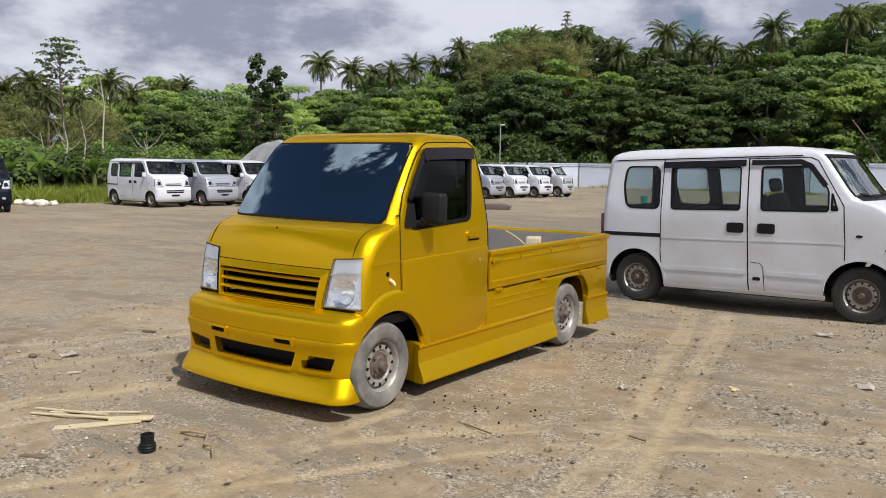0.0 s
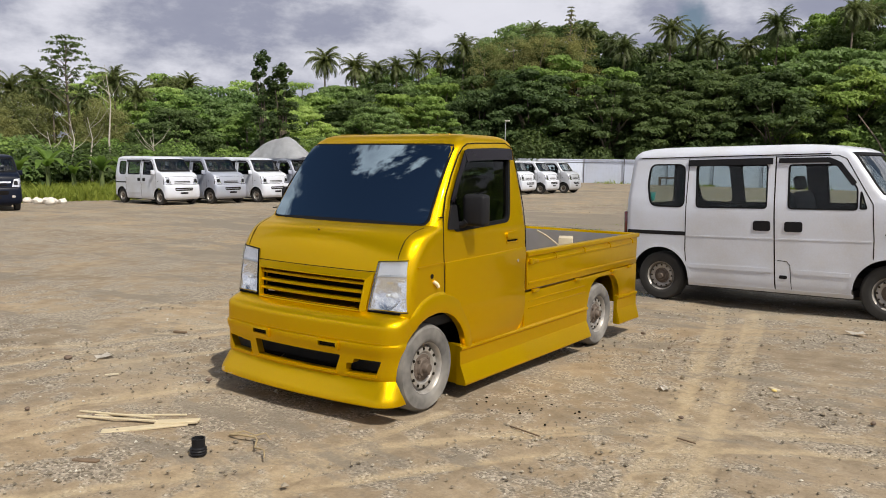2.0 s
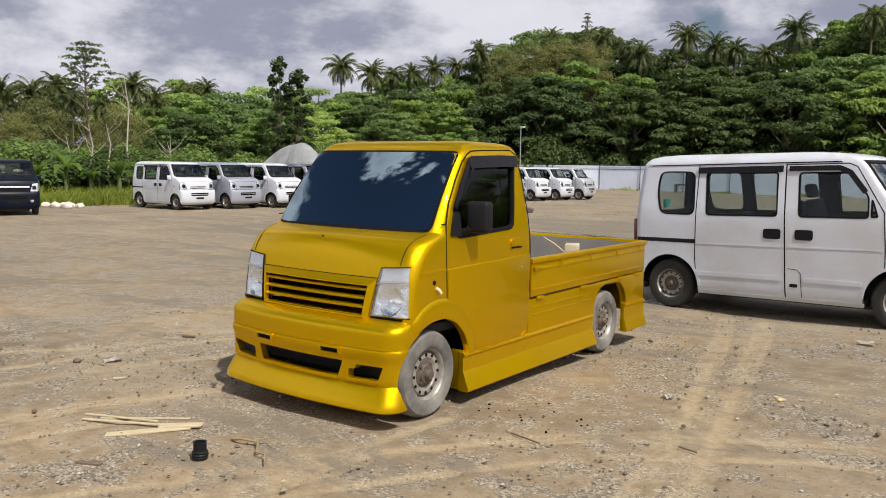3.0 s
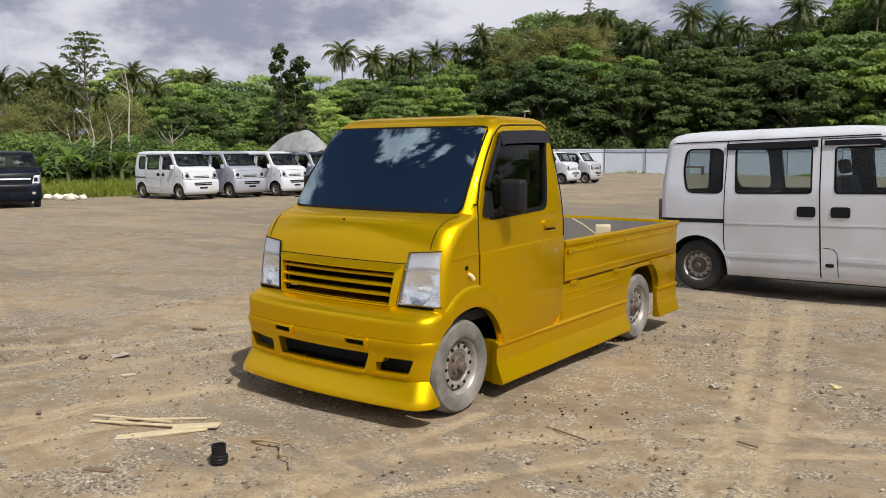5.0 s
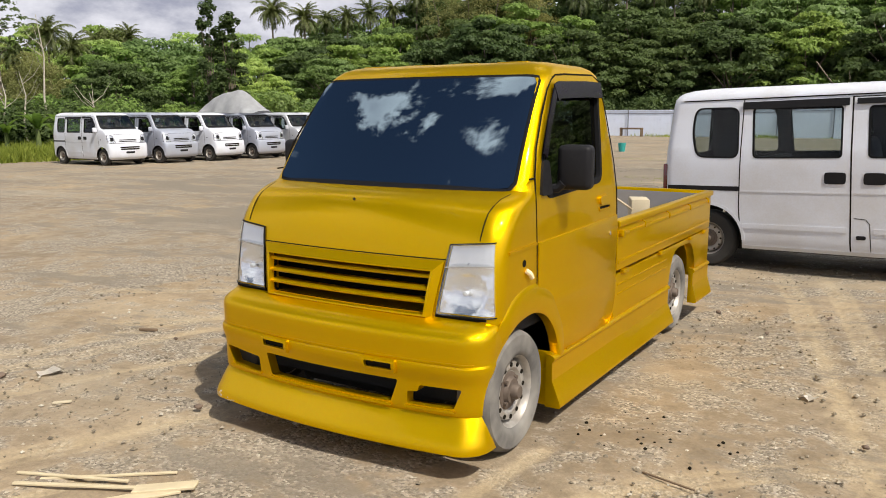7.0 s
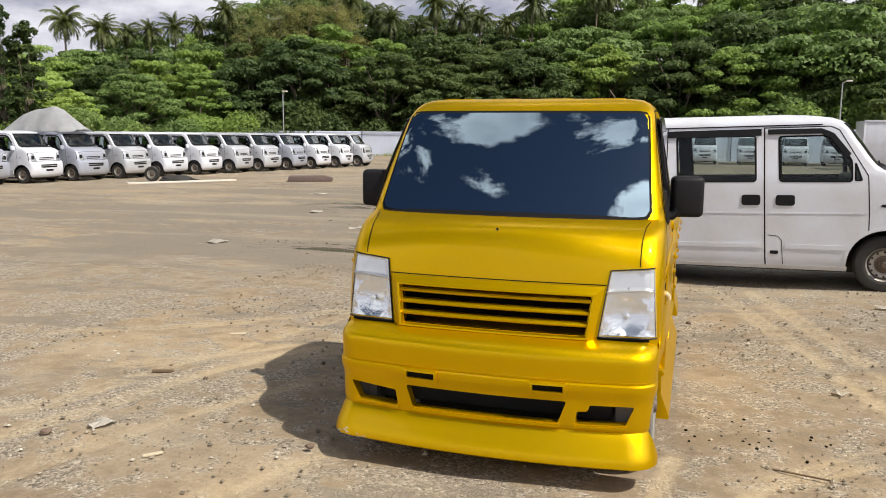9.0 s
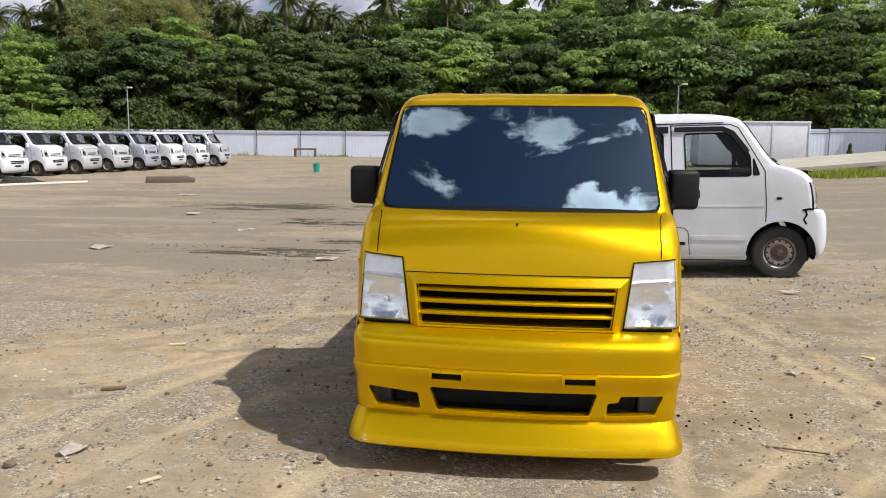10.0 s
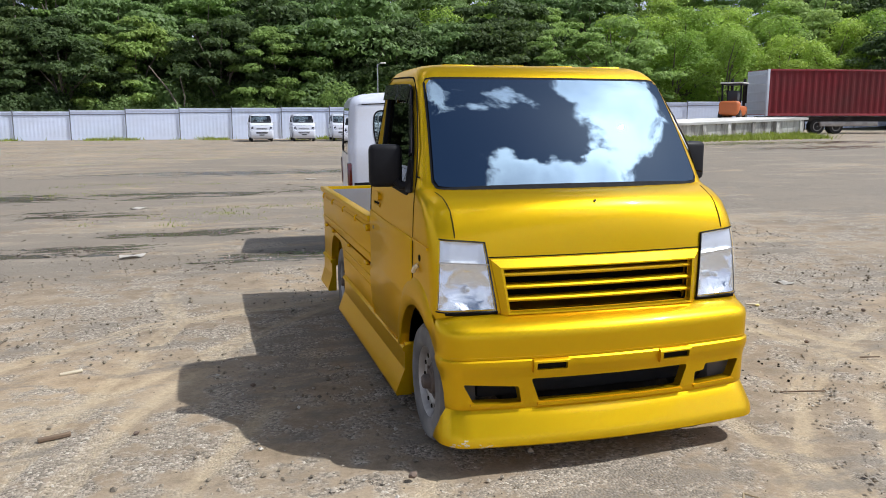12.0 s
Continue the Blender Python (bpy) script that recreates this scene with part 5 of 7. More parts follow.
def ground_material():
    m, nd = material("gravel_ground")
    co = nd("ShaderNodeNewGeometry").outputs["Position"]
    fine, mid, broad = noise_of(nd, co, 45.0, 6.0, 0.7), noise_of(nd, co, 5.0, 6.0, 0.6), noise_of(nd, co, 0.35, 6.0, 0.6)
    base = ramp_of(nd, mid, (0.30, (0.208, 0.163, 0.108)), (0.52, (0.296, 0.239, 0.166)), (0.75, (0.368, 0.308, 0.224)))
    tone = ramp_of(nd, broad, (0.32, (0.62, 0.60, 0.60)), (0.5, (0.95, 0.93, 0.92)), (0.68, (1.15, 1.08, 0.98)))
    base = mixed(nd, 1.0, base, tone, "MULTIPLY")
    # gravel: small stones of many greys
    stones = nd("ShaderNodeTexVoronoi", co, None, 75.0)
    grey = nd("ShaderNodeSeparateColor", stones.outputs[1]).outputs[0]
    col = ramp_of(nd, grey, (0.0, (0.10, 0.086, 0.068)), (0.55, (0.265, 0.230, 0.182)), (0.9, (0.38, 0.33, 0.265)), (1.0, (0.50, 0.46, 0.39)))
    where = nd("ShaderNodeMapRange", nd("ShaderNodeMath", mid, noise_of(nd, co, 1.1, 6.0, 0.6), operation="ADD").outputs[0], 0.95, 1.06, 0.0, 0.88).outputs[0]
    base = mixed(nd, where, base, col)
    # pale dust on the worn tracks, with broken edges
    tr = nd("ShaderNodeAttribute", attribute_name="track").outputs["Fac"]
    tr = nd("ShaderNodeMath", tr, nd("ShaderNodeMath", mid, 0.9, operation="SUBTRACT").outputs[0], operation="ADD").outputs[0]
    tr = nd("ShaderNodeMapRange", tr, 0.0, 0.55, 0.0, 0.55).outputs[0]
    dust = mixed(nd, fine, (0.38, 0.30, 0.185), (0.50, 0.405, 0.262))
    base = mixed(nd, tr, base, dust)
    speck = mixed(nd, fine, (0.55, 0.53, 0.5), (1.4, 1.38, 1.35))
    base = mixed(nd, 1.0, base, speck, "MULTIPLY")
    # churned damp soil: long ragged streaks, thicker in the muddy zones
    long = nd("ShaderNodeVectorMath", co, (0.45, 1.15, 1.0), operation="MULTIPLY").outputs[0]
    ragged = nd("ShaderNodeTexNoise", long, None, 1.1, 9.0, 0.68, 2.2, 0.0, 0.6).outputs[0]
    mud_dark = nd("ShaderNodeAttribute", attribute_name="mud_dark").outputs["Fac"]
    mud_dark = nd("ShaderNodeMath", nd("ShaderNodeMath", mud_dark, 0.20, operation="MULTIPLY").outputs[0], ragged, operation="ADD").outputs[0]
    torn = nd("ShaderNodeMath", nd("ShaderNodeMath", noise_of(nd, long, 7.0, 8.0, 0.7), 0.5, operation="SUBTRACT").outputs[0], 0.34, operation="MULTIPLY").outputs[0]
    mud_dark = nd("ShaderNodeMath", mud_dark, torn, operation="ADD").outputs[0]
    mud_dark = nd("ShaderNodeMapRange", mud_dark, 0.53, 0.61, 0.0, 0.80).outputs[0]
    base = mixed(nd, mud_dark, base, mixed(nd, fine, (0.125, 0.104, 0.078), (0.225, 0.192, 0.150)))
    pale = nd("ShaderNodeMapRange", noise_of(nd, nd("ShaderNodeVectorMath", co, (0.3, 1.0, 1.0), operation="MULTIPLY").outputs[0], 0.8, 8.0, 0.62), 0.54, 0.66, 0.0, 0.28).outputs[0]
    base = mixed(nd, pale, base, mixed(nd, fine, (0.34, 0.285, 0.20), (0.47, 0.405, 0.30)))
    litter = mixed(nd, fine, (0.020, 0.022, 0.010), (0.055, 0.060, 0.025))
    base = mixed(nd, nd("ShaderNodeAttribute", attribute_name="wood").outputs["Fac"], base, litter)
    wet_dark = nd("ShaderNodeAttribute", attribute_name="wet_dark").outputs["Fac"]
    frayed = nd("ShaderNodeMath", nd("ShaderNodeMath", noise_of(nd, long, 4.5, 8.0, 0.75), 0.56, operation="SUBTRACT").outputs[0], 3.2, operation="MULTIPLY").outputs[0]
    wet_dark = nd("ShaderNodeMath", wet_dark, nd("ShaderNodeMath", frayed, nd("ShaderNodeMath", wet_dark, 2.0, operation="MULTIPLY").outputs[0], operation="MINIMUM").outputs[0], operation="ADD").outputs[0]
    edge = nd("ShaderNodeMath", nd("ShaderNodeMath", noise_of(nd, long, 2.1, 8.0, 0.72), 0.5, operation="SUBTRACT").outputs[0], 5.0, operation="MULTIPLY").outputs[0]
    edge = nd("ShaderNodeMath", nd("ShaderNodeMath", edge, wet_dark, operation="ADD").outputs[0], 0.25, operation="SUBTRACT").outputs[0]
    edge = nd("ShaderNodeMath", edge, wet_dark, operation="MINIMUM").outputs[0]
    wet_dark = nd("ShaderNodeMapRange", edge, 0.10, 0.20, 0.0, 0.85).outputs[0]
    base = mixed(nd, wet_dark, base, mixed(nd, fine, (0.042, 0.033, 0.022), (0.120, 0.095, 0.066)))
    rough = nd("ShaderNodeMapRange", wet_dark, 0.5, 0.85, 0.92, 0.15).outputs[0]
    height = nd("ShaderNodeMath", nd("ShaderNodeMath", fine, 0.22, operation="MULTIPLY").outputs[0], nd("ShaderNodeMath", nd("ShaderNodeMath", stones.outputs[0], where, operation="MULTIPLY").outputs[0], -0.8, operation="MULTIPLY").outputs[0], operation="ADD").outputs[0]
    height = nd("ShaderNodeMath", height, nd("ShaderNodeMath", mid, 1.5, operation="MULTIPLY").outputs[0], operation="ADD").outputs[0]
    dry = nd("ShaderNodeMapRange", wet_dark, 0.3, 0.8, 1.0, 0.0).outputs[0]
    height = nd("ShaderNodeMath", height, dry, operation="MULTIPLY").outputs[0]
    return finish(m, principled(m, nd, base, rough, 0.0, bump_of(nd, height, 0.55, 0.02)))


GROUND = ground_material()
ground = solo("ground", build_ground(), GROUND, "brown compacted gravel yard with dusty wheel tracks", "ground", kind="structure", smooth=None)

# ---- fence ----
FENCE_WHITE = simple("fence_sheet", (0.72, 0.79, 0.96), 0.32, 0.0, 0.05, 3.0, dirt=((0.60, 0.60, 0.62), 0.3))
POST = simple("fence_post", (0.16, 0.17, 0.20), 0.6, 0.3, 0.2, 8.0)
FENCE_LINE = [(-44, 56), (-29, 61), (-4, 60.3), (17, 60), (50, 55.5)]


def build_fence():
    f = thing("fence", pose(0, 0, 0), "white corrugated sheet fence along the edge of the yard", "fence", kind="structure")
    w, n = 3.7, 14
    sheet = bmesh.new()
    wave = [(w * i / (4 * n), (0.0, 0.0, 0.004, 0.004)[i % 4]) for i in range(4 * n + 1)]
    front = [(sheet.verts.new((x, y, 0.0)), sheet.verts.new((x, y, 2.22))) for x, y in wave]
    back = [(sheet.verts.new((x, 0.05, 0.0)), sheet.verts.new((x, 0.05, 2.22))) for x in (0.0, w)]
    for p, q in zip(front, front[1:]):
        sheet.faces.new((p[0], q[0], q[1], p[1]))
    sheet.faces.new((back[1][0], back[0][0], back[0][1], back[1][1]))
    sheet.faces.new((back[0][0], front[0][0], front[0][1], back[0][1]))
    sheet.faces.new((front[-1][0], back[1][0], back[1][1], front[-1][1]))
    sheet_me = mesh_of(sheet, "panel")
    sheet_me.materials.append(FENCE_WHITE)
    post_me = mesh_of(box(-0.028, 0.028, -0.075, -0.035, -0.1, 2.36, 0.0), "post")
    post_me.materials.append(POST)
    rail_me = mesh_of(box(0.0, w, -0.03, 0.06, 2.16, 2.26, 0.0), "rail")
    rail_me.materials.append(FENCE_WHITE)
    bar_me = mesh_of(box(0.0, w, -0.022, -0.004, 1.94, 1.985, 0.0), "cross_bar")
    bar_me.materials.append(POST)
    for (ax, ay), (bx, by) in zip(FENCE_LINE, FENCE_LINE[1:]):
        length = math.dist((ax, ay), (bx, by))
        k = round(length / w)
        yaw = math.degrees(math.atan2(by - ay, bx - ax))
        for j in range(k):
            x, y = ax + (bx - ax) * j / k, ay + (by - ay) * j / k
            drop = 0.14 * min(1.0, max(0.0, (-9 - x) / 9))
            tall = float(np.interp(x, (-19, 4), (0.93, 1.02)))
            m = pose(x, y, gz(x, y) - 0.02 - drop, 0, 0, yaw) @ Matrix.Diagonal(((length / k - 0.01) / w, 1, tall, 1))
            part("panel", sheet_me, None, f, at=m)
            part("rail", rail_me, None, f, at=m)
            part("cross_bar", bar_me, None, f, at=m)
            part("post", post_me, None, f, at=pose(x - 0.005, y, gz(x, y) - 0.02 - drop, 0, 0, yaw) @ Matrix.Diagonal((1, 1, tall, 1)))
    return f


build_fence()

# vans standing against the fence
for k, (x, y) in enumerate([(-2.3, 55.2), (0.45, 55.2), (3.1, 55.2), (5.5, 55.4)]):
    copy_thing(protos[WHITE], pose(x, y, gz(x, y), 0, 0, -90 - 1.5 * k))["group"] = "vans along the fence"

# ---- loading ramp and container ----
def streaked_concrete():
    """Pale concrete with dark runs of damp down its face."""
    m, nd = material("stained_concrete")
    co = co_object(nd)
    runs = noise_of(nd, nd("ShaderNodeVectorMath", co, (1.0, 1.0, 0.12), operation="MULTIPLY").outputs[0], 1.7, 7.0, 0.7)
    n = noise_of(nd, co, 7.0, 6.0)
    col = mixed(nd, n, (0.50, 0.48, 0.43), (0.66, 0.64, 0.59))
    col = mixed(nd, nd("ShaderNodeMapRange", runs, 0.47, 0.60, 0.0, 0.85).outputs[0], col, (0.13, 0.105, 0.085))
    return finish(m, principled(m, nd, col, 0.9, 0.0, bump_of(nd, n, 0.3, 0.01)))


CONCRETE = streaked_concrete()
SLAB = simple("slab_concrete", (0.60, 0.58, 0.54), 0.85, 0.0, 0.15, 5.0, bump=0.2, dirt=((0.35, 0.32, 0.27), 0.5))
RAMP = simple("ramp_concrete", (0.40, 0.37, 0.32), 0.9, 0.0, 0.2, 3.0, bump=0.3, dirt=((0.27, 0.23, 0.18), 0.7))
RED = simple("container_red", (0.30, 0.028, 0.036), 0.5, 0.0, 0.2, 2.0, dirt=((0.14, 0.06, 0.05), 0.5))
GREY_PAINT = simple("container_end", (0.50, 0.54, 0.60), 0.5, 0.0, 0.12, 4.0)
ORANGE = simple("loader_orange", (0.42, 0.11, 0.025), 0.5, 0.0, 0.15, 6.0)
zr = gz(20, 37)
dock = thing("loading_dock", pose(0, 37.0, zr), "stained concrete loading dock with an earth ramp", "loading dock", kind="structure")
part("slab", prism([(16.0, 0.64), (25.7, 0.98), (25.7, 1.10), (16.0, 0.76)], 0.0, 7.0, "y"), SLAB, dock, "pale slab edge")
part("ramp", prism([(8.6, -0.15), (16.0, 0.64), (16.0, 0.76), (7.4, -0.06)], 0.0, 8.0, "y"), RAMP, dock, "dusty ramp")
part("ramp_wall", prism([(9.5, -0.3), (16.0, -0.3), (16.0, 0.64), (9.5, -0.04)], 0.12, 0.4, "y"), CONCRETE, dock)
part("wall", prism([(16.0, -0.3), (25.5, -0.3), (25.5, 0.97), (16.0, 0.64)], 0.10, 6.9, "y"), CONCRETE, dock)
for k in range(7):
    part("buttress", box(16.2 + k * 1.5, 16.4 + k * 1.5, 0.02, 0.12, -0.3, 0.64 + 0.05 * k, 0.01), CONCRETE, dock)

zc = gz(32, 44) + 1.12
cont = thing("shipping_container", pose(28.0, 43.6, zc, 0, 0, -8), "red corrugated shipping container on a trailer chassis", "shipping container")
bm = bmesh.new()
rows = []
n = 110
for i in range(n + 1):
    d = (0.0, 0.0, 0.036, 0.036)[i % 4]
    rows.append((bm.verts.new((0.15 + 11.9 * i / n, d, 0.12)), bm.verts.new((0.15 + 11.9 * i / n, d, 2.80))))
for a, b in zip(rows, rows[1:]):
    bm.faces.new((a[0], b[0], b[1], a[1]))
bmesh.ops.solidify(bm, geom=bm.faces[:], thickness=0.01)
part("side_wall", bm, RED, cont, "red corrugated side", None)
part("end_wall", box(-0.02, 0.10, 0.05, 2.38, 0.1, 2.82, 0.0), GREY_PAINT, cont, "pale grey end")
for k in range(5):
    part("end_rib", box(-0.05, 0.0, 0.08, 2.36, 0.30 + k * 0.55, 0.42 + k * 0.55, 0.015), GREY_PAINT, cont)
part("roof", box(0.0, 12.19, 0.03, 2.42, 2.80, 2.86, 0.0), RED, cont)
part("body", box(0.10, 12.15, 0.06, 2.40, 0.06, 2.80, 0.0), RED, cont)
part("top_rail", box(0.0, 12.19, -0.03, 0.06, 2.78, 2.89, 0.01), RED, cont)
part("bottom_rail", box(0.0, 12.19, -0.03, 0.06, 0.0, 0.15, 0.01), RED, cont)
for x in (0.0, 12.05):
    part("corner_post", box(x, x + 0.16, -0.035, 0.12, 0.0, 2.88, 0.01), GREY_PAINT if x == 0 else RED, cont)
trailer = thing("trailer", pose(28.0, 43.6, zc, 0, 0, -8), "black trailer chassis with twin tyres under the container", "trailer")
part("frame", merge(box(0.3, 12.0, 0.5, 0.7, -0.35, -0.02, 0.0), box(0.3, 12.0, 1.7, 1.9, -0.35, -0.02, 0.0)), CHASSIS, trailer)
for x in (2.6, 3.9, 5.2, 10.2):
    w = part("wheel", lathe([(0.05, 0.0), (0.22, -0.02), (0.27, 0.01), (0.30, 0.0), (0.30, -0.5), (0.05, -0.5)], 24), STEEL, trailer, "", 40, pose(x, 0.45, -0.66, 0, 0, 180))
    part("tyre", lathe([(0.29, 0.0), (0.46, 0.0), (0.50, -0.04), (0.50, -0.46), (0.46, -0.5), (0.29, -0.5)], 28), TYRE, w)
part("cross_member", merge(box(4.0, 8.0, 0.3, 0.5, -0.65, -0.35, 0.02), box(0.6, 1.0, 0.3, 0.6, -1.1, -0.3, 0.02)), STEEL, trailer)
loader = thing("forklift", pose(25.45, 44.4, gz(25, 44) + 0.85, 0, 0, 222), "orange forklift with a black cab behind the dock", "forklift")
part("body", box(-1.0, 0.9, 0.0, 1.3, 0.30, 0.92, 0.12, 3), ORANGE, loader)
part("counterweight", box(0.55, 1.35, 0.05, 1.25, 0.35, 1.22, 0.20, 3), ORANGE, loader)
part("cab", merge(box(-0.9, -0.8, 0.05, 0.15, 1.1, 2.25, 0.0), box(0.6, 0.7, 0.05, 0.15, 1.1, 2.25, 0.0), box(-0.9, -0.8, 1.15, 1.25, 1.1, 2.25, 0.0), box(0.6, 0.7, 1.15, 1.25, 1.1, 2.25, 0.0), box(-0.95, 0.75, 0.0, 1.3, 2.2, 2.27, 0.03)), BLACK, loader, "black overhead guard")
part("roof", box(-1.0, 0.8, -0.03, 1.33, 2.275, 2.35, 0.03), SLAB, loader, "pale roof sheet")
part("seat", box(-0.4, 0.3, 0.35, 0.95, 1.2, 1.85, 0.06, 2), SEAT, loader, "black seat")
part("mast", merge(box(-1.25, -1.05, 0.2, 0.35, 0.2, 2.6, 0.0), box(-1.25, -1.05, 0.95, 1.1, 0.2, 2.6, 0.0)), CHASSIS, loader)
for x in (-0.7, 0.8):
    for y in (0.0, 1.3):
        w = part("wheel", lathe([(0.04, 0.0), (0.18, 0.0), (0.2, 0.02), (0.2, -0.2), (0.04, -0.2)], 20), STEEL, loader, "", 40, pose(x, y, 0.32, 0, 0, 180 if y == 0.0 else 0))
        part("tyre", lathe([(0.19, 0.0), (0.32, 0.0), (0.36, -0.03), (0.36, -0.2), (0.19, -0.22)], 24), TYRE, w)

# ---- plants ----
def leaf_material(name, dark, light, gloss=0.45):
    m, nd = material(name)
    geo = nd("ShaderNodeNewGeometry")
    rnd = geo.outputs["Random Per Island"]
    orand = nd("ShaderNodeObjectInfo").outputs["Random"]
    col = mixed(nd, rnd, dark, light)
    tone = mixed(nd, orand, (0.75, 0.85, 0.8), (1.25, 1.15, 0.95))
    col = mixed(nd, 1.0, col, tone, "MULTIPLY")
    patch = noise_of(nd, geo.outputs["Position"], 0.25, 3.0)
    col = mixed(nd, nd("ShaderNodeMapRange", patch, 0.35, 0.65, 0.0, 0.5).outputs[0], col, [c * 1.35 for c in light])
    diff = principled(m, nd, col, gloss, 0.0)
    trans = nd("ShaderNodeBsdfTranslucent", col).outputs[0]
    return finish(m, nd("ShaderNodeMixShader", 0.50, diff, trans).outputs[0])


LEAF_A = leaf_material("leaf_deep", (0.095, 0.162, 0.046), (0.195, 0.285, 0.094), 0.6)
LEAF_B = leaf_material("leaf_bright", (0.125, 0.205, 0.044), (0.235, 0.335, 0.084), 0.7)
LEAF_C = leaf_material("leaf_dark", (0.042, 0.074, 0.022), (0.098, 0.145, 0.044), 0.7)
# leaf colour lifted to make up for trees seen from their shadow side
LEAF_LIFTED = leaf_material("leaf_lifted", (0.190, 0.285, 0.072), (0.340, 0.455, 0.135), 0.7)
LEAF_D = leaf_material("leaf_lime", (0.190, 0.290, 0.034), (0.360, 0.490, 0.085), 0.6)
LEAF_P = leaf_material("palm_leaf", (0.055, 0.080, 0.024), (0.135, 0.160, 0.058), 0.5)
LEAF_F = leaf_material("leaf_olive", (0.150, 0.165, 0.052), (0.290, 0.285, 0.105), 0.7)
GRASS = leaf_material("grass", (0.130, 0.185, 0.024), (0.290, 0.335, 0.058), 0.7)
BARK = simple("bark", (0.16, 0.13, 0.10), 0.9, 0.0, 0.35, 5.0, bump=0.6)
BARK_PALE = simple("pale_bark", (0.42, 0.38, 0.32), 0.85, 0.0, 0.3, 6.0, bump=0.4)


def leaf_cloud(rng, centers, radii, count, size, flat=0.45):
    """Leaves as small bent cards spread through clumps: each clump a squashed ball, denser at its skin."""
    k = rng.integers(0, len(centers), count)
    d = rng.normal(size=(count, 3))
    d /= np.linalg.norm(d, axis=1)[:, None]
    d[:, 2] = np.abs(d[:, 2]) * np.where(rng.random(count) < 0.8, 1, -0.6)
    rad = radii[k] * (0.55 + 0.5 * rng.random(count) ** 0.6)
    c = centers[k] + d * rad[:, None] * np.array((1, 1, flat))
    s = size * (0.6 + 0.8 * rng.random(count))
    # each card leans outwards and upwards, with its own turn
    nrm = d * np.array((0.8, 0.8, 0.7)) + np.array((0, 0, 0.55)) + rng.normal(scale=0.45, size=(count, 3))
    nrm /= np.linalg.norm(nrm, axis=1)[:, None]
    u = np.cross(nrm, rng.normal(size=(count, 3)))
    u /= np.linalg.norm(u, axis=1)[:, None]
    v = np.cross(nrm, u)
    su, sv = (s * 0.5)[:, None] * u, (s * 0.30)[:, None] * v
    droop = nrm * (s * 0.12)[:, None]
    p = np.stack([c + su - droop, c - su * 0.6 + sv * 1.25, c - su * 0.6 - sv * 1.25], 1).reshape(-1, 3)
    f = np.arange(count * 3).reshape(-1, 3)
    return p, f


def mesh_from(name, verts, faces, mat):
    me = bpy.data.meshes.new(name)
    me.from_pydata(verts.tolist(), [], faces.tolist())
    me.materials.append(mat)
    return me


def tree_meshes(seed, height, spread, base, mat, leaves, size, flat=0.45, clumps=46, puff=1.0, stem=0.024):
    """Trunk with limbs, and a layered crown. Returns their meshes, for a tree of that height standing at the origin."""
    rng = np.random.default_rng(seed)
    limbs = []
    lean = rng.normal(scale=0.25, size=2)
    fork = base * 0.8
    bms = [tube([(0, 0, -0.6), (lean[0] * 0.4, lean[1] * 0.4, fork * 0.5), (lean[0], lean[1], fork)], stem * height, 8, 0.65 * stem * height)]
    centers, radii = [], []
    for j in range(clumps):
        a = rng.random() * 2 * math.pi
        h = rng.random()
        out = spread * math.sqrt(rng.random()) * (1.0 - 0.55 * max(0.0, h - 0.35) / 0.65)
        z = base + (height - base) * (0.05 + 0.88 * h)
        centers.append((lean[0] + out * math.cos(a), lean[1] + out * math.sin(a), z - 0.08 * out))
        radii.append(puff * spread * (0.18 + 0.16 * rng.random()))
        if j % 5 == 0:
            tip = centers[-1]
            bms.append(tube([(lean[0], lean[1], fork * (0.75 + 0.25 * rng.random())), (lean[0] + (tip[0] - lean[0]) * 0.45, lean[1] + (tip[1] - lean[1]) * 0.45, fork + (tip[2] - fork) * 0.7), tip], 0.4 * stem * height, 6, 0.1 * stem * height))
    trunk = mesh_of(merge(*bms), "trunk", 60)
    trunk.materials.append(BARK)
    v, f = leaf_cloud(rng, np.array(centers), np.array(radii), leaves, size * 0.78, flat)
    return trunk, mesh_from("crown", v, f, mat)


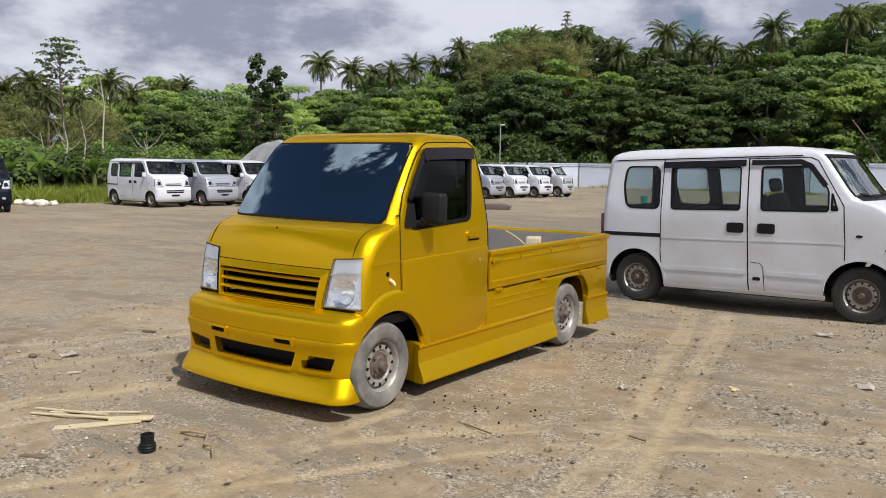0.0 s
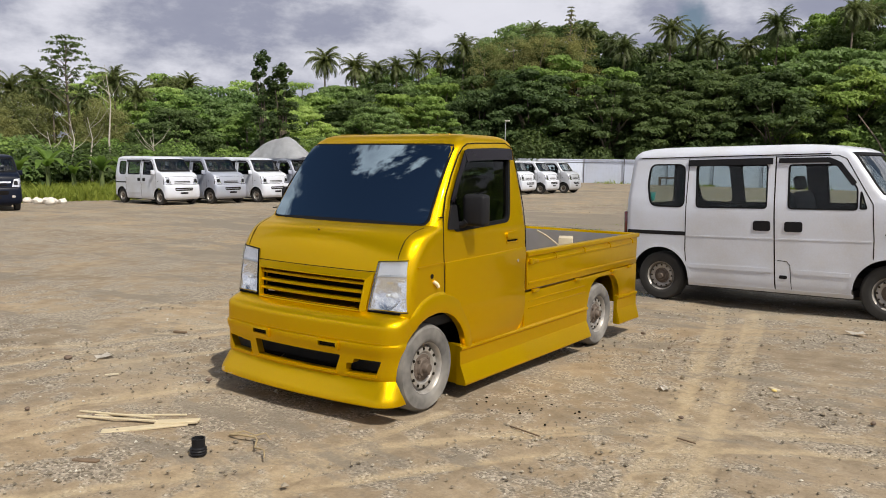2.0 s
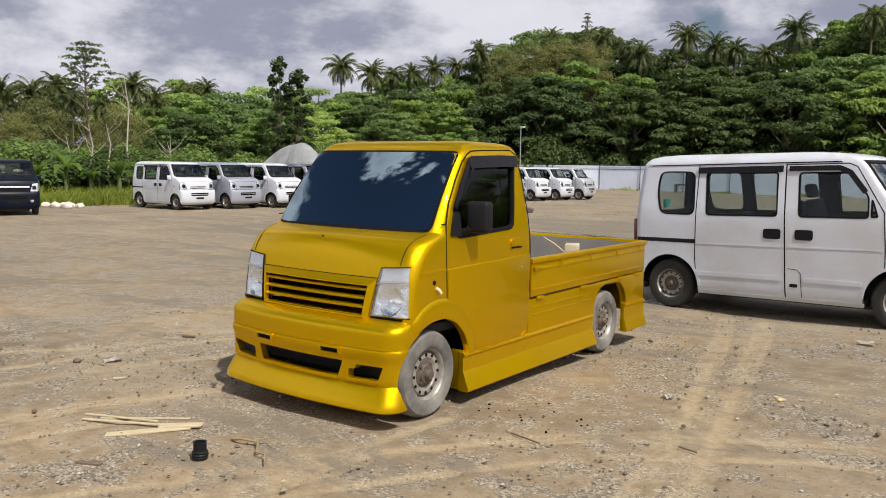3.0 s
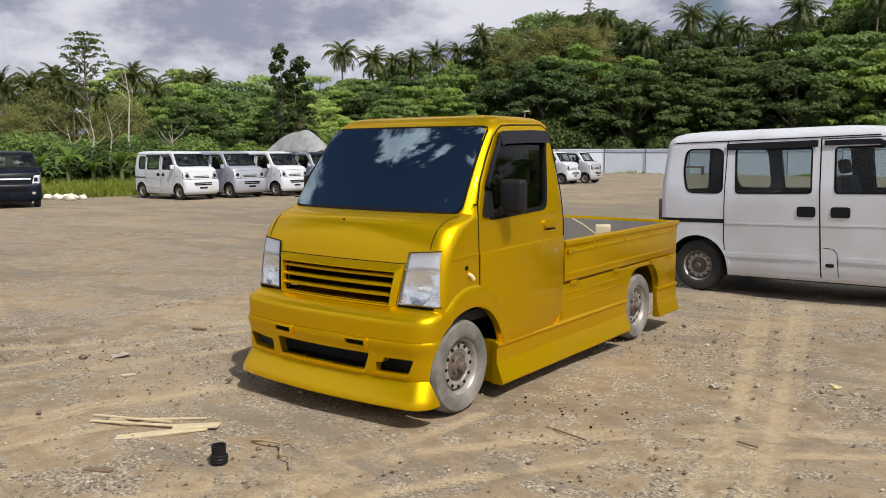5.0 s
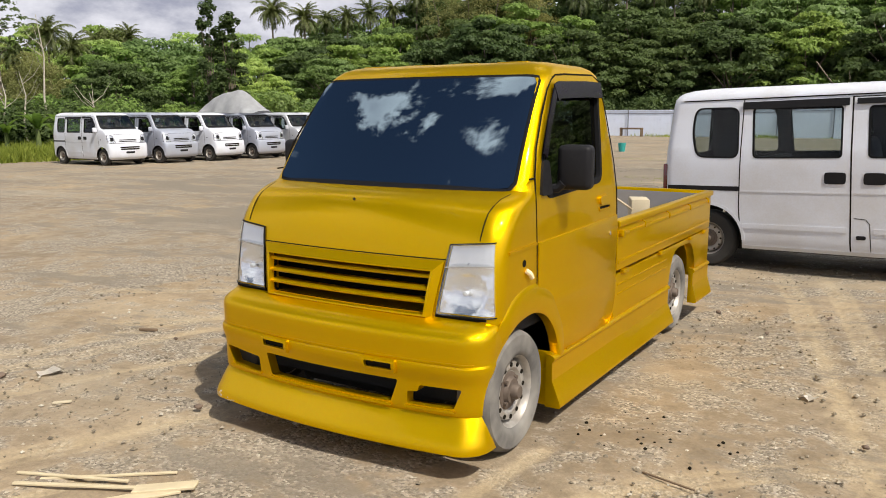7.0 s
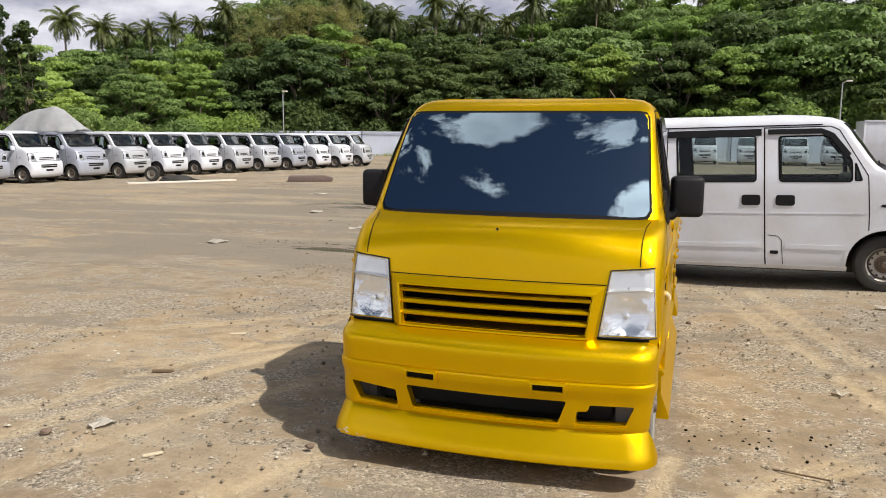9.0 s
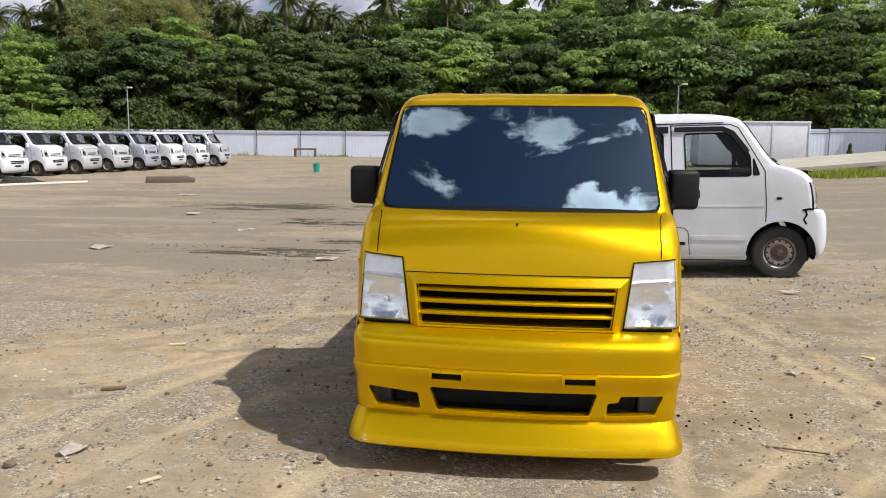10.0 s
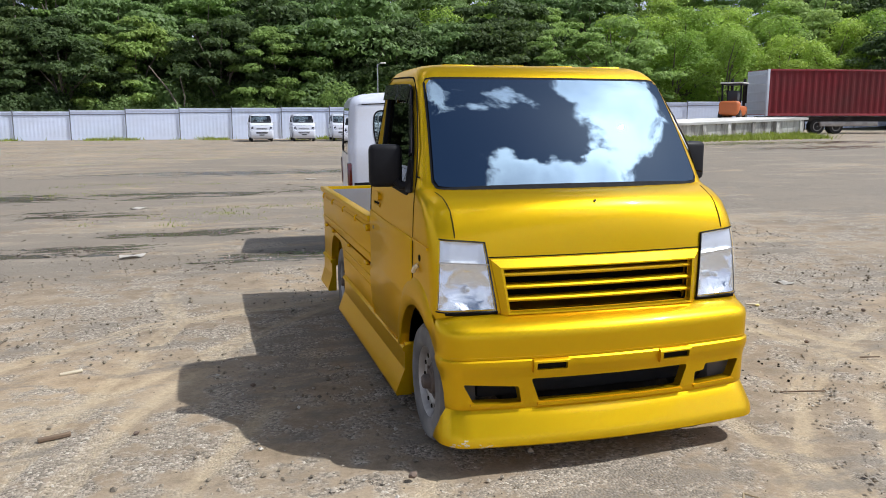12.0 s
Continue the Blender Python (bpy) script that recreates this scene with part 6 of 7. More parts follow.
def umbrella_meshes(seed, height, spread, base, mat, leaves, size, pads=70, dome=0.75):
    """A spreading tree: forked trunk, and flat pads of leaves in tiers over a dome, open to the shade below."""
    rng = np.random.default_rng(seed)
    lean = rng.normal(scale=0.3, size=2)
    fork = base * 0.75
    bms = [tube([(0, 0, -1.5), (lean[0] * 0.3, lean[1] * 0.3, fork * 0.5), (lean[0], lean[1], fork)], 0.030 * height, 8, 0.020 * height)]
    centers, radii = [], []
    for j in range(pads):
        u = math.sqrt((j + 0.5) / pads)
        a = j * 2.39996 + rng.normal(scale=0.25)
        out = spread * u * (0.85 + 0.25 * rng.random())
        roof = base + (height - base) * (1 - dome * u ** 2.2)
        z = roof - (height - base) * (0.0 if rng.random() < 0.5 else 0.75 * rng.random()) + rng.normal(scale=0.25)
        centers.append((lean[0] + out * math.cos(a), lean[1] + out * math.sin(a), max(z, base * 0.7)))
        radii.append(spread * (0.13 + 0.12 * rng.random()))
        if j % 6 == 2:
            tip = centers[-1]
            bend = (lean[0] + (tip[0] - lean[0]) * 0.4, lean[1] + (tip[1] - lean[1]) * 0.4, fork + (tip[2] - fork) * 0.6)
            bms.append(tube([(lean[0], lean[1], fork * (0.7 + 0.3 * rng.random())), bend, tip], 0.012 * height, 6, 0.003 * height))
    trunk = mesh_of(merge(*bms), "trunk", 60)
    trunk.materials.append(BARK)
    v, f = leaf_cloud(rng, np.array(centers), np.array(radii), leaves, size, 0.40)
    return trunk, mesh_from("crown", v, f, mat)


def plant_tree(meshes, name, m, label, category="tree", group="", scale=1.0):
    t = thing(name, m @ Matrix.Diagonal((scale, scale, scale, 1)), label, category, group)
    part("trunk", meshes[0], None, t)
    part("crown", meshes[1], None, t)
    return t


def tiered_meshes(seed, height, spread, base, mat, leaves, size):
    """A slim tree whose few flat tiers of leaves stand apart, so that the sky shows between them."""
    rng = np.random.default_rng(seed)
    bms = [tube([(0, 0, -0.6), (0.12, 0.05, height * 0.4), (-0.05, 0.0, height * 0.75), (0.1, 0, height * 0.97)], 0.010 * height, 8, 0.003 * height)]
    centers, radii = [], []
    for j in range(120):
        h = (j + rng.random()) / 120
        out = spread * (0.25 + 0.75 * (1 - h) ** 0.8) * math.sqrt(rng.random())
        a = j * 2.39996
        tier = min(0.98, round(h * 8) / 8 * 0.55 + h * 0.45)
        centers.append((out * math.cos(a), out * math.sin(a), base + (height - base) * tier))
        radii.append(spread * (0.07 + 0.10 * rng.random()))
        if j % 5 == 0:
            tip = centers[-1]
            bms.append(tube([(0, 0, tip[2] - 0.35 * out - 0.2), (tip[0] * 0.5, tip[1] * 0.5, tip[2] - 0.12), tip], 0.0035 * height, 5, 0.001 * height))
    trunk = mesh_of(merge(*bms), "trunk", 60)
    trunk.materials.append(BARK)
    v, f = leaf_cloud(rng, np.array(centers), np.array(radii), leaves, size, 0.35)
    return trunk, mesh_from("crown", v, f, mat)


def palm_meshes(seed, height, frond=2.1, up=1.35):
    """A coconut palm: slender trunk, and a full head of feathered fronds, each leaflet a narrow blade."""
    rng = np.random.default_rng(seed)
    lean = rng.normal(scale=0.03 * height, size=2)
    top = Vector((lean[0], lean[1], height))
    trunk = mesh_of(tube([(0, 0, -0.5), (lean[0] * 0.2, lean[1] * 0.2, height * 0.4), (lean[0] * 0.6, lean[1] * 0.6, height * 0.75), top], 0.13, 8, 0.075), "trunk", 60)
    trunk.materials.append(BARK)
    verts, faces = [], []
    for k in range(42):
        a = 2.39996 * k + rng.normal() * 0.2
        lift = up - 2.2 * (k / 41) + rng.normal() * 0.12
        length = frond * rng.uniform(0.8, 1.1)
        d = Vector((math.cos(a), math.sin(a), 0))
        side = Vector((-d.y, d.x, 0))
        p = top.copy()
        steps = 24
        for j in range(steps + 1):
            s = j / steps
            elev = lift - 1.35 * s ** 1.5
            along = d * math.cos(elev) + Vector((0, 0, math.sin(elev)))
            if j:
                p = p + along * length / steps
            half = 0.42 * math.sin(math.pi * min(1, 0.14 + 0.82 * s)) ** 0.6 * length / 2.1
            for sgn in (1, -1):
                tip = p + side * sgn * half * rng.uniform(0.6, 1.0) + along * rng.uniform(0.12, 0.26) + Vector((0, 0, -rng.uniform(0.2, 1.1) * half))
                i = len(verts)
                w = along * 0.058
                verts += [tuple(p - w), tuple(p + w), tuple(tip)]
                faces.append((i, i + 1, i + 2))
    me = bpy.data.meshes.new("crown")
    me.from_pydata(verts, [], faces)
    me.materials.append(LEAF_P)
    return trunk, me


def build_woods():
    rng = np.random.default_rng(7)
    kinds = [umbrella_meshes(11, 11.0, 6.6, 3.6, LEAF_A, 17000, 0.40, 98), umbrella_meshes(12, 10.5, 5.6, 3.0, LEAF_B, 16000, 0.38, 82, 0.85),
             umbrella_meshes(13, 11.0, 6.2, 3.4, LEAF_C, 16000, 0.42, 88, 0.8), umbrella_meshes(14, 10.0, 7.2, 3.4, LEAF_A, 17000, 0.38, 110, 0.65),
             umbrella_meshes(15, 11.5, 5.4, 3.2, LEAF_B, 16000, 0.40, 78, 0.9), umbrella_meshes(16, 10.5, 6.6, 3.0, LEAF_C, 16000, 0.40, 100, 0.75),
             tree_meshes(17, 9.0, 3.4, 1.8, LEAF_D, 8000, 0.26, 0.75, 22, 1.5), umbrella_meshes(18, 11.0, 6.4, 3.2, LEAF_LIFTED, 17000, 0.38, 96, 0.8), umbrella_meshes(19, 10.5, 5.8, 2.8, LEAF_LIFTED, 16000, 0.36, 70, 0.9),
             tree_meshes(20, 9.0, 3.6, 1.2, LEAF_F, 17000, 0.22, 0.7, 80, 1.05, 0.010), tree_meshes(22, 9.0, 3.2, 1.0, LEAF_F, 16000, 0.20, 0.9, 90, 0.95, 0.008)]
    heights = [11.0, 10.5, 11.0, 10.0, 11.5, 10.5, 9.0, 11.0, 10.5, 9.0, 9.0]
    labels = ["deep green spreading tree with tiered leaves at the wood's edge", "bright green leafy tree on the hillside", "dark green dense tree on the hillside", "lime green feathery tree at the wood's edge", "yellowish olive thicket tree with thin stems"]
    label_of = [0, 1, 2, 0, 1, 2, 3, 1, 1, 4, 4]
    for row, (back, frac, gap) in enumerate(((3.5, 0.66, 6.4), (9.5, 0.82, 6.2), (16.5, 0.92, 6.4), (24.0, 1.0, 6.0))):
        az = -74.0 + row * 2.0
        while az < 66:
            d, e = [float(v) for v in tree_line(az)]
            r = d + back + rng.uniform(-1.8, 1.8)
            x, y = r * math.sin(radians(az)), r * math.cos(radians(az))
            top = math.tan(radians(e * frac * (rng.uniform(0.90, 1.04) if row < 3 else rng.uniform(0.97, 1.08)))) * r + 1.3
            zg = gz(x, y)
            i = int(rng.integers(0, 6))
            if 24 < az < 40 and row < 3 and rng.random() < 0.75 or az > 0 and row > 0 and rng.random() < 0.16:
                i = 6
            elif az < -56 and rng.random() < 0.85:
                i = (9, 10)[int(rng.integers(0, 2))]
            elif az < -44 and rng.random() < 0.85:
                i = (1, 7, 7, 8)[int(rng.integers(0, 4))]
            # dark-leaved kinds more often here, their colour carrying the hill's shade
            elif -34 < az < -9 and rng.random() < 0.6:
                i = (2, 5)[int(rng.integers(0, 2))]
            elif -9 <= az < 13 and rng.random() < 0.75:
                i = (0, 1, 3, 5)[int(rng.integers(0, 4))]
            # lighter leaf kinds here, their colour making up for the shadow sides
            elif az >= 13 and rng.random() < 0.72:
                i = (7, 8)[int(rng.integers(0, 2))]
            want = max(4.5, min(13.0, top - zg + (1.5 if row else 0.0)))
            s = want / heights[i]
            plant_tree(kinds[i], "tree", pose(x, y, top - want, 0, 0, rng.uniform(0, 360)), labels[label_of[i]], group="trees of the wood", scale=s)
            az += math.degrees(gap * (0.6 if i == 6 else 1.0) * max(0.7, s) / r) * rng.uniform(0.85, 1.15)
    # coconut palms: bearing, elevation of the crown's heart, distance and size
    palms = [palm_meshes(31, 15.0), palm_meshes(32, 15.0, 2.3, 1.45), palm_meshes(33, 15.0, 1.9, 1.25)]
    spots = [(-43.7, 6.7, 82, 1.0), (-41.8, 6.2, 82, 0.9), (-40.3, 6.2, 84, 0.85), (-38.7, 6.3, 84, 0.85), (-36.9, 6.6, 86, 0.85), (-35.5, 6.9, 86, 0.8), (-34.1, 7.8, 84, 0.95), (-29.3, 8.6, 90, 0.8), (-25.6, 8.7, 90, 0.95), (-23.7, 8.0, 90, 0.9), (-22.7, 7.6, 86, 1.0),
             (-21.0, 7.3, 88, 0.95), (-20.0, 8.7, 84, 1.1), (-18.1, 7.9, 88, 0.95), (-16.7, 7.8, 84, 0.95), (-14.9, 7.5, 86, 0.8), (-13.3, 8.8, 86, 1.05), (-9.0, 9.4, 86, 1.1), (-7.9, 9.1, 90, 1.0), (-5.5, 9.7, 90, 1.0), (-1.5, 9.3, 92, 1.0), (4.0, 8.9, 92, 1.0), (9.5, 8.7, 90, 1.0), (16.0, 8.5, 92, 1.0), (36.0, 7.5, 92, 1.0),
             (-63.6, 4.0, 60, 0.75), (-62.3, 4.6, 58, 0.85), (-61.2, 3.8, 62, 0.7), (-64.8, 3.9, 62, 0.8), (-66.5, 4.2, 60, 0.8), (-57.6, 4.8, 60, 0.8), (-56.5, 3.9, 64, 0.7), (-54.8, 4.4, 68, 0.8), (-53.7, 4.5, 70, 0.8), (-52.6, 4.8, 70, 0.6), (-59.4, 3.6, 60, 0.7), (-69.0, 4.0, 60, 0.8)]
    for k, (az, e, r, size) in enumerate(spots):
        x, y = r * math.sin(radians(az)), r * math.cos(radians(az))
        plant_tree(palms[k % 3], "palm_tree", pose(x, y, min(1.5 + math.tan(radians(e)) * r - 15.0 * size, gz(x, y)), 0, 0, 47.0 * k), "coconut palm with drooping fronds above the wood", "palm tree", "coconut palms on the ridge", scale=size)
    # feathery olive trees and one tall bamboo on the ridge
    feathery = tree_meshes(61, 9.0, 2.6, 2.5, LEAF_F, 9000, 0.16, 0.8, 40, 1.25)
    for az, e, r in ((-32.3, 8.2, 82), (-30.6, 8.5, 83), (-29.0, 8.7, 82), (-27.4, 8.7, 84), (-25.9, 8.5, 83)):
        x, y = r * math.sin(radians(az)), r * math.cos(radians(az))
        plant_tree(feathery, "tree", pose(x, y, 1.5 + math.tan(radians(e)) * r - 9.3, 0, 0, az * 31), "olive green feathery tree on the ridge", group="trees of the wood")
    bamboo = tiered_meshes(62, 11.0, 0.95, 7.5, LEAF_F, 1300, 0.15)
    x, y = 85 * math.sin(radians(-26.6)), 85 * math.cos(radians(-26.6))
    plant_tree(bamboo, "bamboo", pose(x, y, 1.5 + math.tan(radians(10.4)) * 85 - 11.0), "thin tall bamboo rising above the ridge", "bamboo")


build_woods()

# ---- plants at the edge of the yard ----
def leaf_strip(length, width, arch, rng, split=0.0):
    """One long drooping leaf with a midrib fold, rising from the origin along +x."""
    bm = bmesh.new()
    n = 9
    rows = []
    p = Vector((0, 0, 0))
    ang = arch
    for i in range(n + 1):
        s = i / n
        w = width * math.sin(math.pi * min(0.98, 0.08 + 0.9 * s)) ** 0.8 * (1 - split * rng.random())
        rows.append([bm.verts.new(p + Vector((0, -w / 2, 0.06 * w))), bm.verts.new(p), bm.verts.new(p + Vector((0, w / 2, 0.06 * w)))])
        p = p + Vector((math.cos(ang), 0, math.sin(ang))) * length / n
        ang -= 1.7 / n
    for a, b in zip(rows, rows[1:]):
        bm.faces.new((a[0], a[1], b[1], b[0])), bm.faces.new((a[1], a[2], b[2], b[1]))
    return bm


BANANA = leaf_material("banana_leaf", (0.070, 0.130, 0.020), (0.150, 0.240, 0.045), 0.5)


def build_banana(m, height, rng, label):
    t = thing("banana_plant", m, label, "plant", "banana plants by the wood")
    part("stem", tube([(0, 0, -0.2), (0.03, 0, height * 0.35), (0, 0.02, height * 0.6)], 0.13, 8, 0.08), LEAF_STEM, t)
    for k in range(8):
        bm = leaf_strip(height * 0.75, height * 0.19, rng.uniform(0.7, 1.45), rng, 0.25)
        part("leaf", bm, BANANA, t, "", 60, pose(0, 0, height * 0.55, 0, 0, 360 * k / 8 + rng.uniform(-20, 20)))
    return t


LEAF_STEM = simple("green_stem", (0.10, 0.13, 0.04), 0.7, 0.0, 0.3, 8.0)


def polar(az, r):
    return r * math.sin(radians(az)), r * math.cos(radians(az))


def build_edge_plants():
    rng = np.random.default_rng(21)
    k = 0
    for az, r, h in ((-63.5, 38, 2.6), (-61.8, 39, 3.4), (-60.3, 40, 2.4), (-58.6, 39, 2.8), (-57.2, 41, 3.0), (-55.9, 40, 2.4), (-65.5, 37, 3.0)):
        x, y = polar(az, r)
        build_banana(pose(x, y, gz(x, y), 0, 0, 50 * k), h * 0.68, rng, "banana plant with long bright green leaves")
        k += 1
    for az, r, h in ((20.4, 62.5, 4.2),):
        x, y = polar(az, r)
        build_banana(pose(x, y, gz(x, y) + 0.6, 0, 0, 20), h * 1.2, rng, "tall banana plant with pale leaves behind the fence")
    # shrubs
    shrubs = []
    for seed, mat in ((41, LEAF_B), (42, LEAF_A), (43, LEAF_C)):
        r2 = np.random.default_rng(seed)
        n = 16
        c = np.column_stack([r2.normal(scale=0.8, size=n), r2.normal(scale=0.8, size=n), 0.35 + 0.9 * r2.random(n)])
        v, f = leaf_cloud(r2, c, 0.35 + 0.35 * r2.random(n), 6500, 0.11, 0.8)
        shrubs.append(mesh_from("shrub", v, f, mat))
    for j in range(46):
        az = -72 + 26 * j / 46 + rng.uniform(-0.4, 0.4)
        r = float(np.interp(az, (-72, -64, -52, -46), (45.0, 46.0, 48.5, 50))) + rng.uniform(-1.6, 1.8)
        x, y = polar(az, r)
        s = rng.uniform(0.7, 2.1)
        solo("shrub", shrubs[(0, 2, 1, 2)[j % 4]], None, "leafy green shrub at the edge of the wood", "shrub", pose(x, y, gz(x, y) - 0.1, 0, 0, rng.uniform(0, 360)) @ Matrix.Diagonal((s, s, s * 0.95, 1)), "shrubs by the wood", smooth=None)
    for j in range(24):
        az = -46 + 14 * j / 12 + rng.uniform(-0.6, 0.6) + (24 if j >= 12 else 0)
        d = float(tree_line(az)[0])
        r = d - rng.uniform(0.2, 1.6)
        x, y = polar(az, r)
        s = rng.uniform(1.0, 2.2)
        solo("shrub", shrubs[j % 3], None, "leafy green shrub at the edge of the wood", "shrub", pose(x, y, gz(x, y) - 0.1, 0, 0, rng.uniform(0, 360)) @ Matrix.Diagonal((s, s, s, 1)), "shrubs by the wood", smooth=None)
    # undergrowth behind the fence, below the crowns
    for j in range(56):
        az = -34 + j + rng.uniform(-0.5, 0.5)
        x, y = polar(az, float(tree_line(az)[0]) + rng.uniform(-0.5, 5.0))
        s = rng.uniform(1.6, 3.0)
        # before -13 the dark leaf paints the shade under the crowns
        solo("shrub", shrubs[2 if az < -13 else j % 2], None, "leafy undergrowth shrub below the trees", "shrub", pose(x, y, gz(x, y) - 0.1, 0, 0, rng.uniform(0, 360)) @ Matrix.Diagonal((s, s, s * 1.2, 1)), "shrubs by the wood", smooth=None)
    # tall thin trees over the shrubs
    sparse = tiered_meshes(51, 8.6, 2.4, 5.2, LEAF_C, 2300, 0.17)
    x, y = polar(-60.4, 52)
    plant_tree(sparse, "tree", pose(x, y, 1.5 + math.tan(radians(7.4)) * 52 - 8.6), "tall thin tree with a sparse open crown")
    column = tree_meshes(52, 9.0, 0.80, 1.0, LEAF_C, 6500, 0.22, 1.3, 64, 1.15, 0.011)
    for az, e, wide in ((-47.9, 7.9, 1.0), (-46.5, 7.1, 1.25)):
        x, y = polar(az, 53)
        plant_tree(column, "tree", pose(x, y, 1.5 + math.tan(radians(e)) * 53 - 9.0, 0, 0, az * 7) @ Matrix.Diagonal((wide, wide, 1, 1)), "narrow dark tree standing above the wood")
    for az, r, h in ((-57.9, 45, 6.4), (-60.2, 44, 3.6), (-59.1, 44, 3.7), (-61.6, 45, 3.0), (-55.2, 46, 2.8)):
        x, y = polar(az, r)
        bm = tube([(0, 0, -0.2), (0.1, 0.05, h * 0.4), (0.05, -0.1, h * 0.7), (0.25, 0, h)], 0.065, 7, 0.012)
        for j in range(5):
            a, z = rng.uniform(0, 6.28), h * rng.uniform(0.55, 0.9)
            bm = merge(bm, tube([(0.08, 0, z), (0.08 + 0.5 * math.cos(a), 0.5 * math.sin(a), z + 0.4), (0.08 + 0.9 * math.cos(a), 0.9 * math.sin(a), z + 1.0)], 0.016, 5, 0.005))
        solo("bare_tree", bm, BARK_PALE, "pale bare tree trunk with a few dry branches", "tree", pose(x, y, gz(x, y), 0, 0, az * 9), "bare trunks")
    # a forked tree leaning out over the fence
    x, y = polar(-6.3, 70)
    bm = merge(tube([(0.5, 0, -0.3), (0.1, 0, 1.6), (-0.9, 0, 3.6), (-2.4, 0.2, 5.6)], 0.11, 7, 0.04), tube([(0.1, 0, 1.6), (0.25, 0, 3.2), (-0.1, 0.1, 5.0)], 0.08, 6, 0.03))
    solo("bare_tree", bm, BARK, "forked bare trunk at the wood's edge", "tree", pose(x, y, gz(x, y)), "bare trunks")


def grass_mesh(rng, count, place, height, width):
    """Blades with a bend, three corners each side, in tufts."""
    x, y = place(count)
    z = ground_z(x, y)
    a = rng.random(count) * 2 * math.pi
    h = height * (0.5 + rng.random(count)) * (1.0 + 0.45 * np.sin(x * 1.7 + 1.3 * np.sin(y * 1.1)) * np.sin(y * 2.3 + x * 0.6))
    w = width * (0.6 + 0.8 * rng.random(count))
    lean = 1.1 * h * rng.random(count)
    ca, sa = np.cos(a), np.sin(a)
    la = rng.random(count) * 2 * math.pi
    p0 = np.column_stack([x - ca * w / 2, y - sa * w / 2, z - 0.02])
    p1 = np.column_stack([x + ca * w / 2, y + sa * w / 2, z - 0.02])
    p2 = np.column_stack([x + lean * np.cos(la), y + lean * np.sin(la), z + h])
    v = np.stack([p0, p1, p2], 1).reshape(-1, 3)
    return v, np.arange(count * 3).reshape(-1, 3)


def build_grass():
    rng = np.random.default_rng(5)
    def field(n):
        az = rng.uniform(-80, -47, n)
        near = np.interp(az, (-80, -66, -61, -57, -50, -47), (33, 34, 34.6, 35.4, 37.5, 41)) + rng.normal(scale=0.35, size=n)
        r = near + (46 - near) * rng.random(n) ** 1.2
        return r * np.sin(np.radians(az)), r * np.cos(np.radians(az))
    v, f = grass_mesh(rng, 70000, field, 0.34, 0.085)
    solo("grass", mesh_from("grass", v, f, GRASS), None, "rank bright green grass at the edge of the yard", "grass", kind="stuff", smooth=None)
    def strip_place(n):
        x = rng.uniform(7.5, 26.0, n)
        return x, np.interp(x, (7.5, 12, 26), (33.5, 34.5, 36.4)) + rng.normal(scale=0.55, size=n)
    v, f = grass_mesh(rng, 9000, strip_place, 0.22, 0.08)
    solo("grass", mesh_from("grass", v, f, GRASS), None, "strip of short grass below the loading dock", "grass", kind="stuff", smooth=None)
    def foot(n):
        t = rng.random(n)
        x = -38 + 50 * t
        y = np.interp(x, (-62, -27, -4, 17), (50, 62.5, 60, 57)) - np.abs(rng.normal(scale=0.9, size=n)) - 0.3
        keep = np.sin(x * 0.9) + 0.6 * np.sin(x * 2.3 + 1) + rng.normal(scale=0.45, size=n)
        return x, y + np.where(keep > 0.55, 0, 30)
    v, f = grass_mesh(rng, 7000, foot, 0.18, 0.09)
    solo("grass", mesh_from("grass", v, f, GRASS), None, "patchy weeds along the foot of the fence", "grass", kind="stuff", smooth=None)
    def weeds(n):
        c = np.array([(-9.5, 18.3), (-7.0, 20.4), (-4.5, 14.6), (-11.5, 30.0), (-6.0, 33.0), (0.5, 44.0), (-5.6, 13.0), (-2.0, 38.0), (2.5, 47.0), (-9.0, 41.0)])
        tufts = np.concatenate([np.column_stack([cx + (0.5 + cy / 22) * rng.normal(scale=0.9, size=14), cy + (0.3 + cy / 60) * rng.normal(scale=0.8, size=14)]) for cx, cy in c])
        k = rng.integers(0, len(tufts), n)
        wide = 0.05 + 0.006 * tufts[k, 1]
        return tufts[k, 0] + 1.6 * wide * rng.normal(size=n), tufts[k, 1] + wide * rng.normal(size=n)
    v, f = grass_mesh(rng, 2800, weeds, 0.022, 0.018)
    solo("weeds", mesh_from("weeds", v, f, GRASS), None, "low weeds scattered over the gravel", "grass", kind="stuff", smooth=None)


build_edge_plants()
build_grass()

# ---- things in the yard ----
navy = build_van(pose(-27.1, 12.55, gz(-26.5, 12.6), 0, 0, -20), NAVY, "dark navy minivan with clear fog lamps parked by the grass")
for s in (1, -1):
    part("fog_lamp", VAN.front_patch([(s * 0.50 - 0.05, 0.42), (s * 0.50 + 0.05, 0.42), (s * 0.50 + 0.05, 0.50), (s * 0.50 - 0.05, 0.50)], 0.006, 0.01, 5, 5, 5), REFLECTOR, navy, "clear fog lamp")
part("chrome_bar", VAN.front_strip([(-0.45, 0.90), (0.45, 0.90)], 0.05, 0.010, 0.01), REFLECTOR, navy, "chrome grille bar")

TARP = simple("grey_tarp", (0.52, 0.53, 0.55), 0.6, 0.0, 0.25, 5.0, bump=0.5)
TIMBER = simple("pale_timber", (0.50, 0.42, 0.28), 0.8, 0.0, 0.25, 18.0, bump=0.3)
DRY = simple("dry_wood", (0.16, 0.11, 0.07), 0.9, 0.0, 0.35, 20.0, bump=0.4)
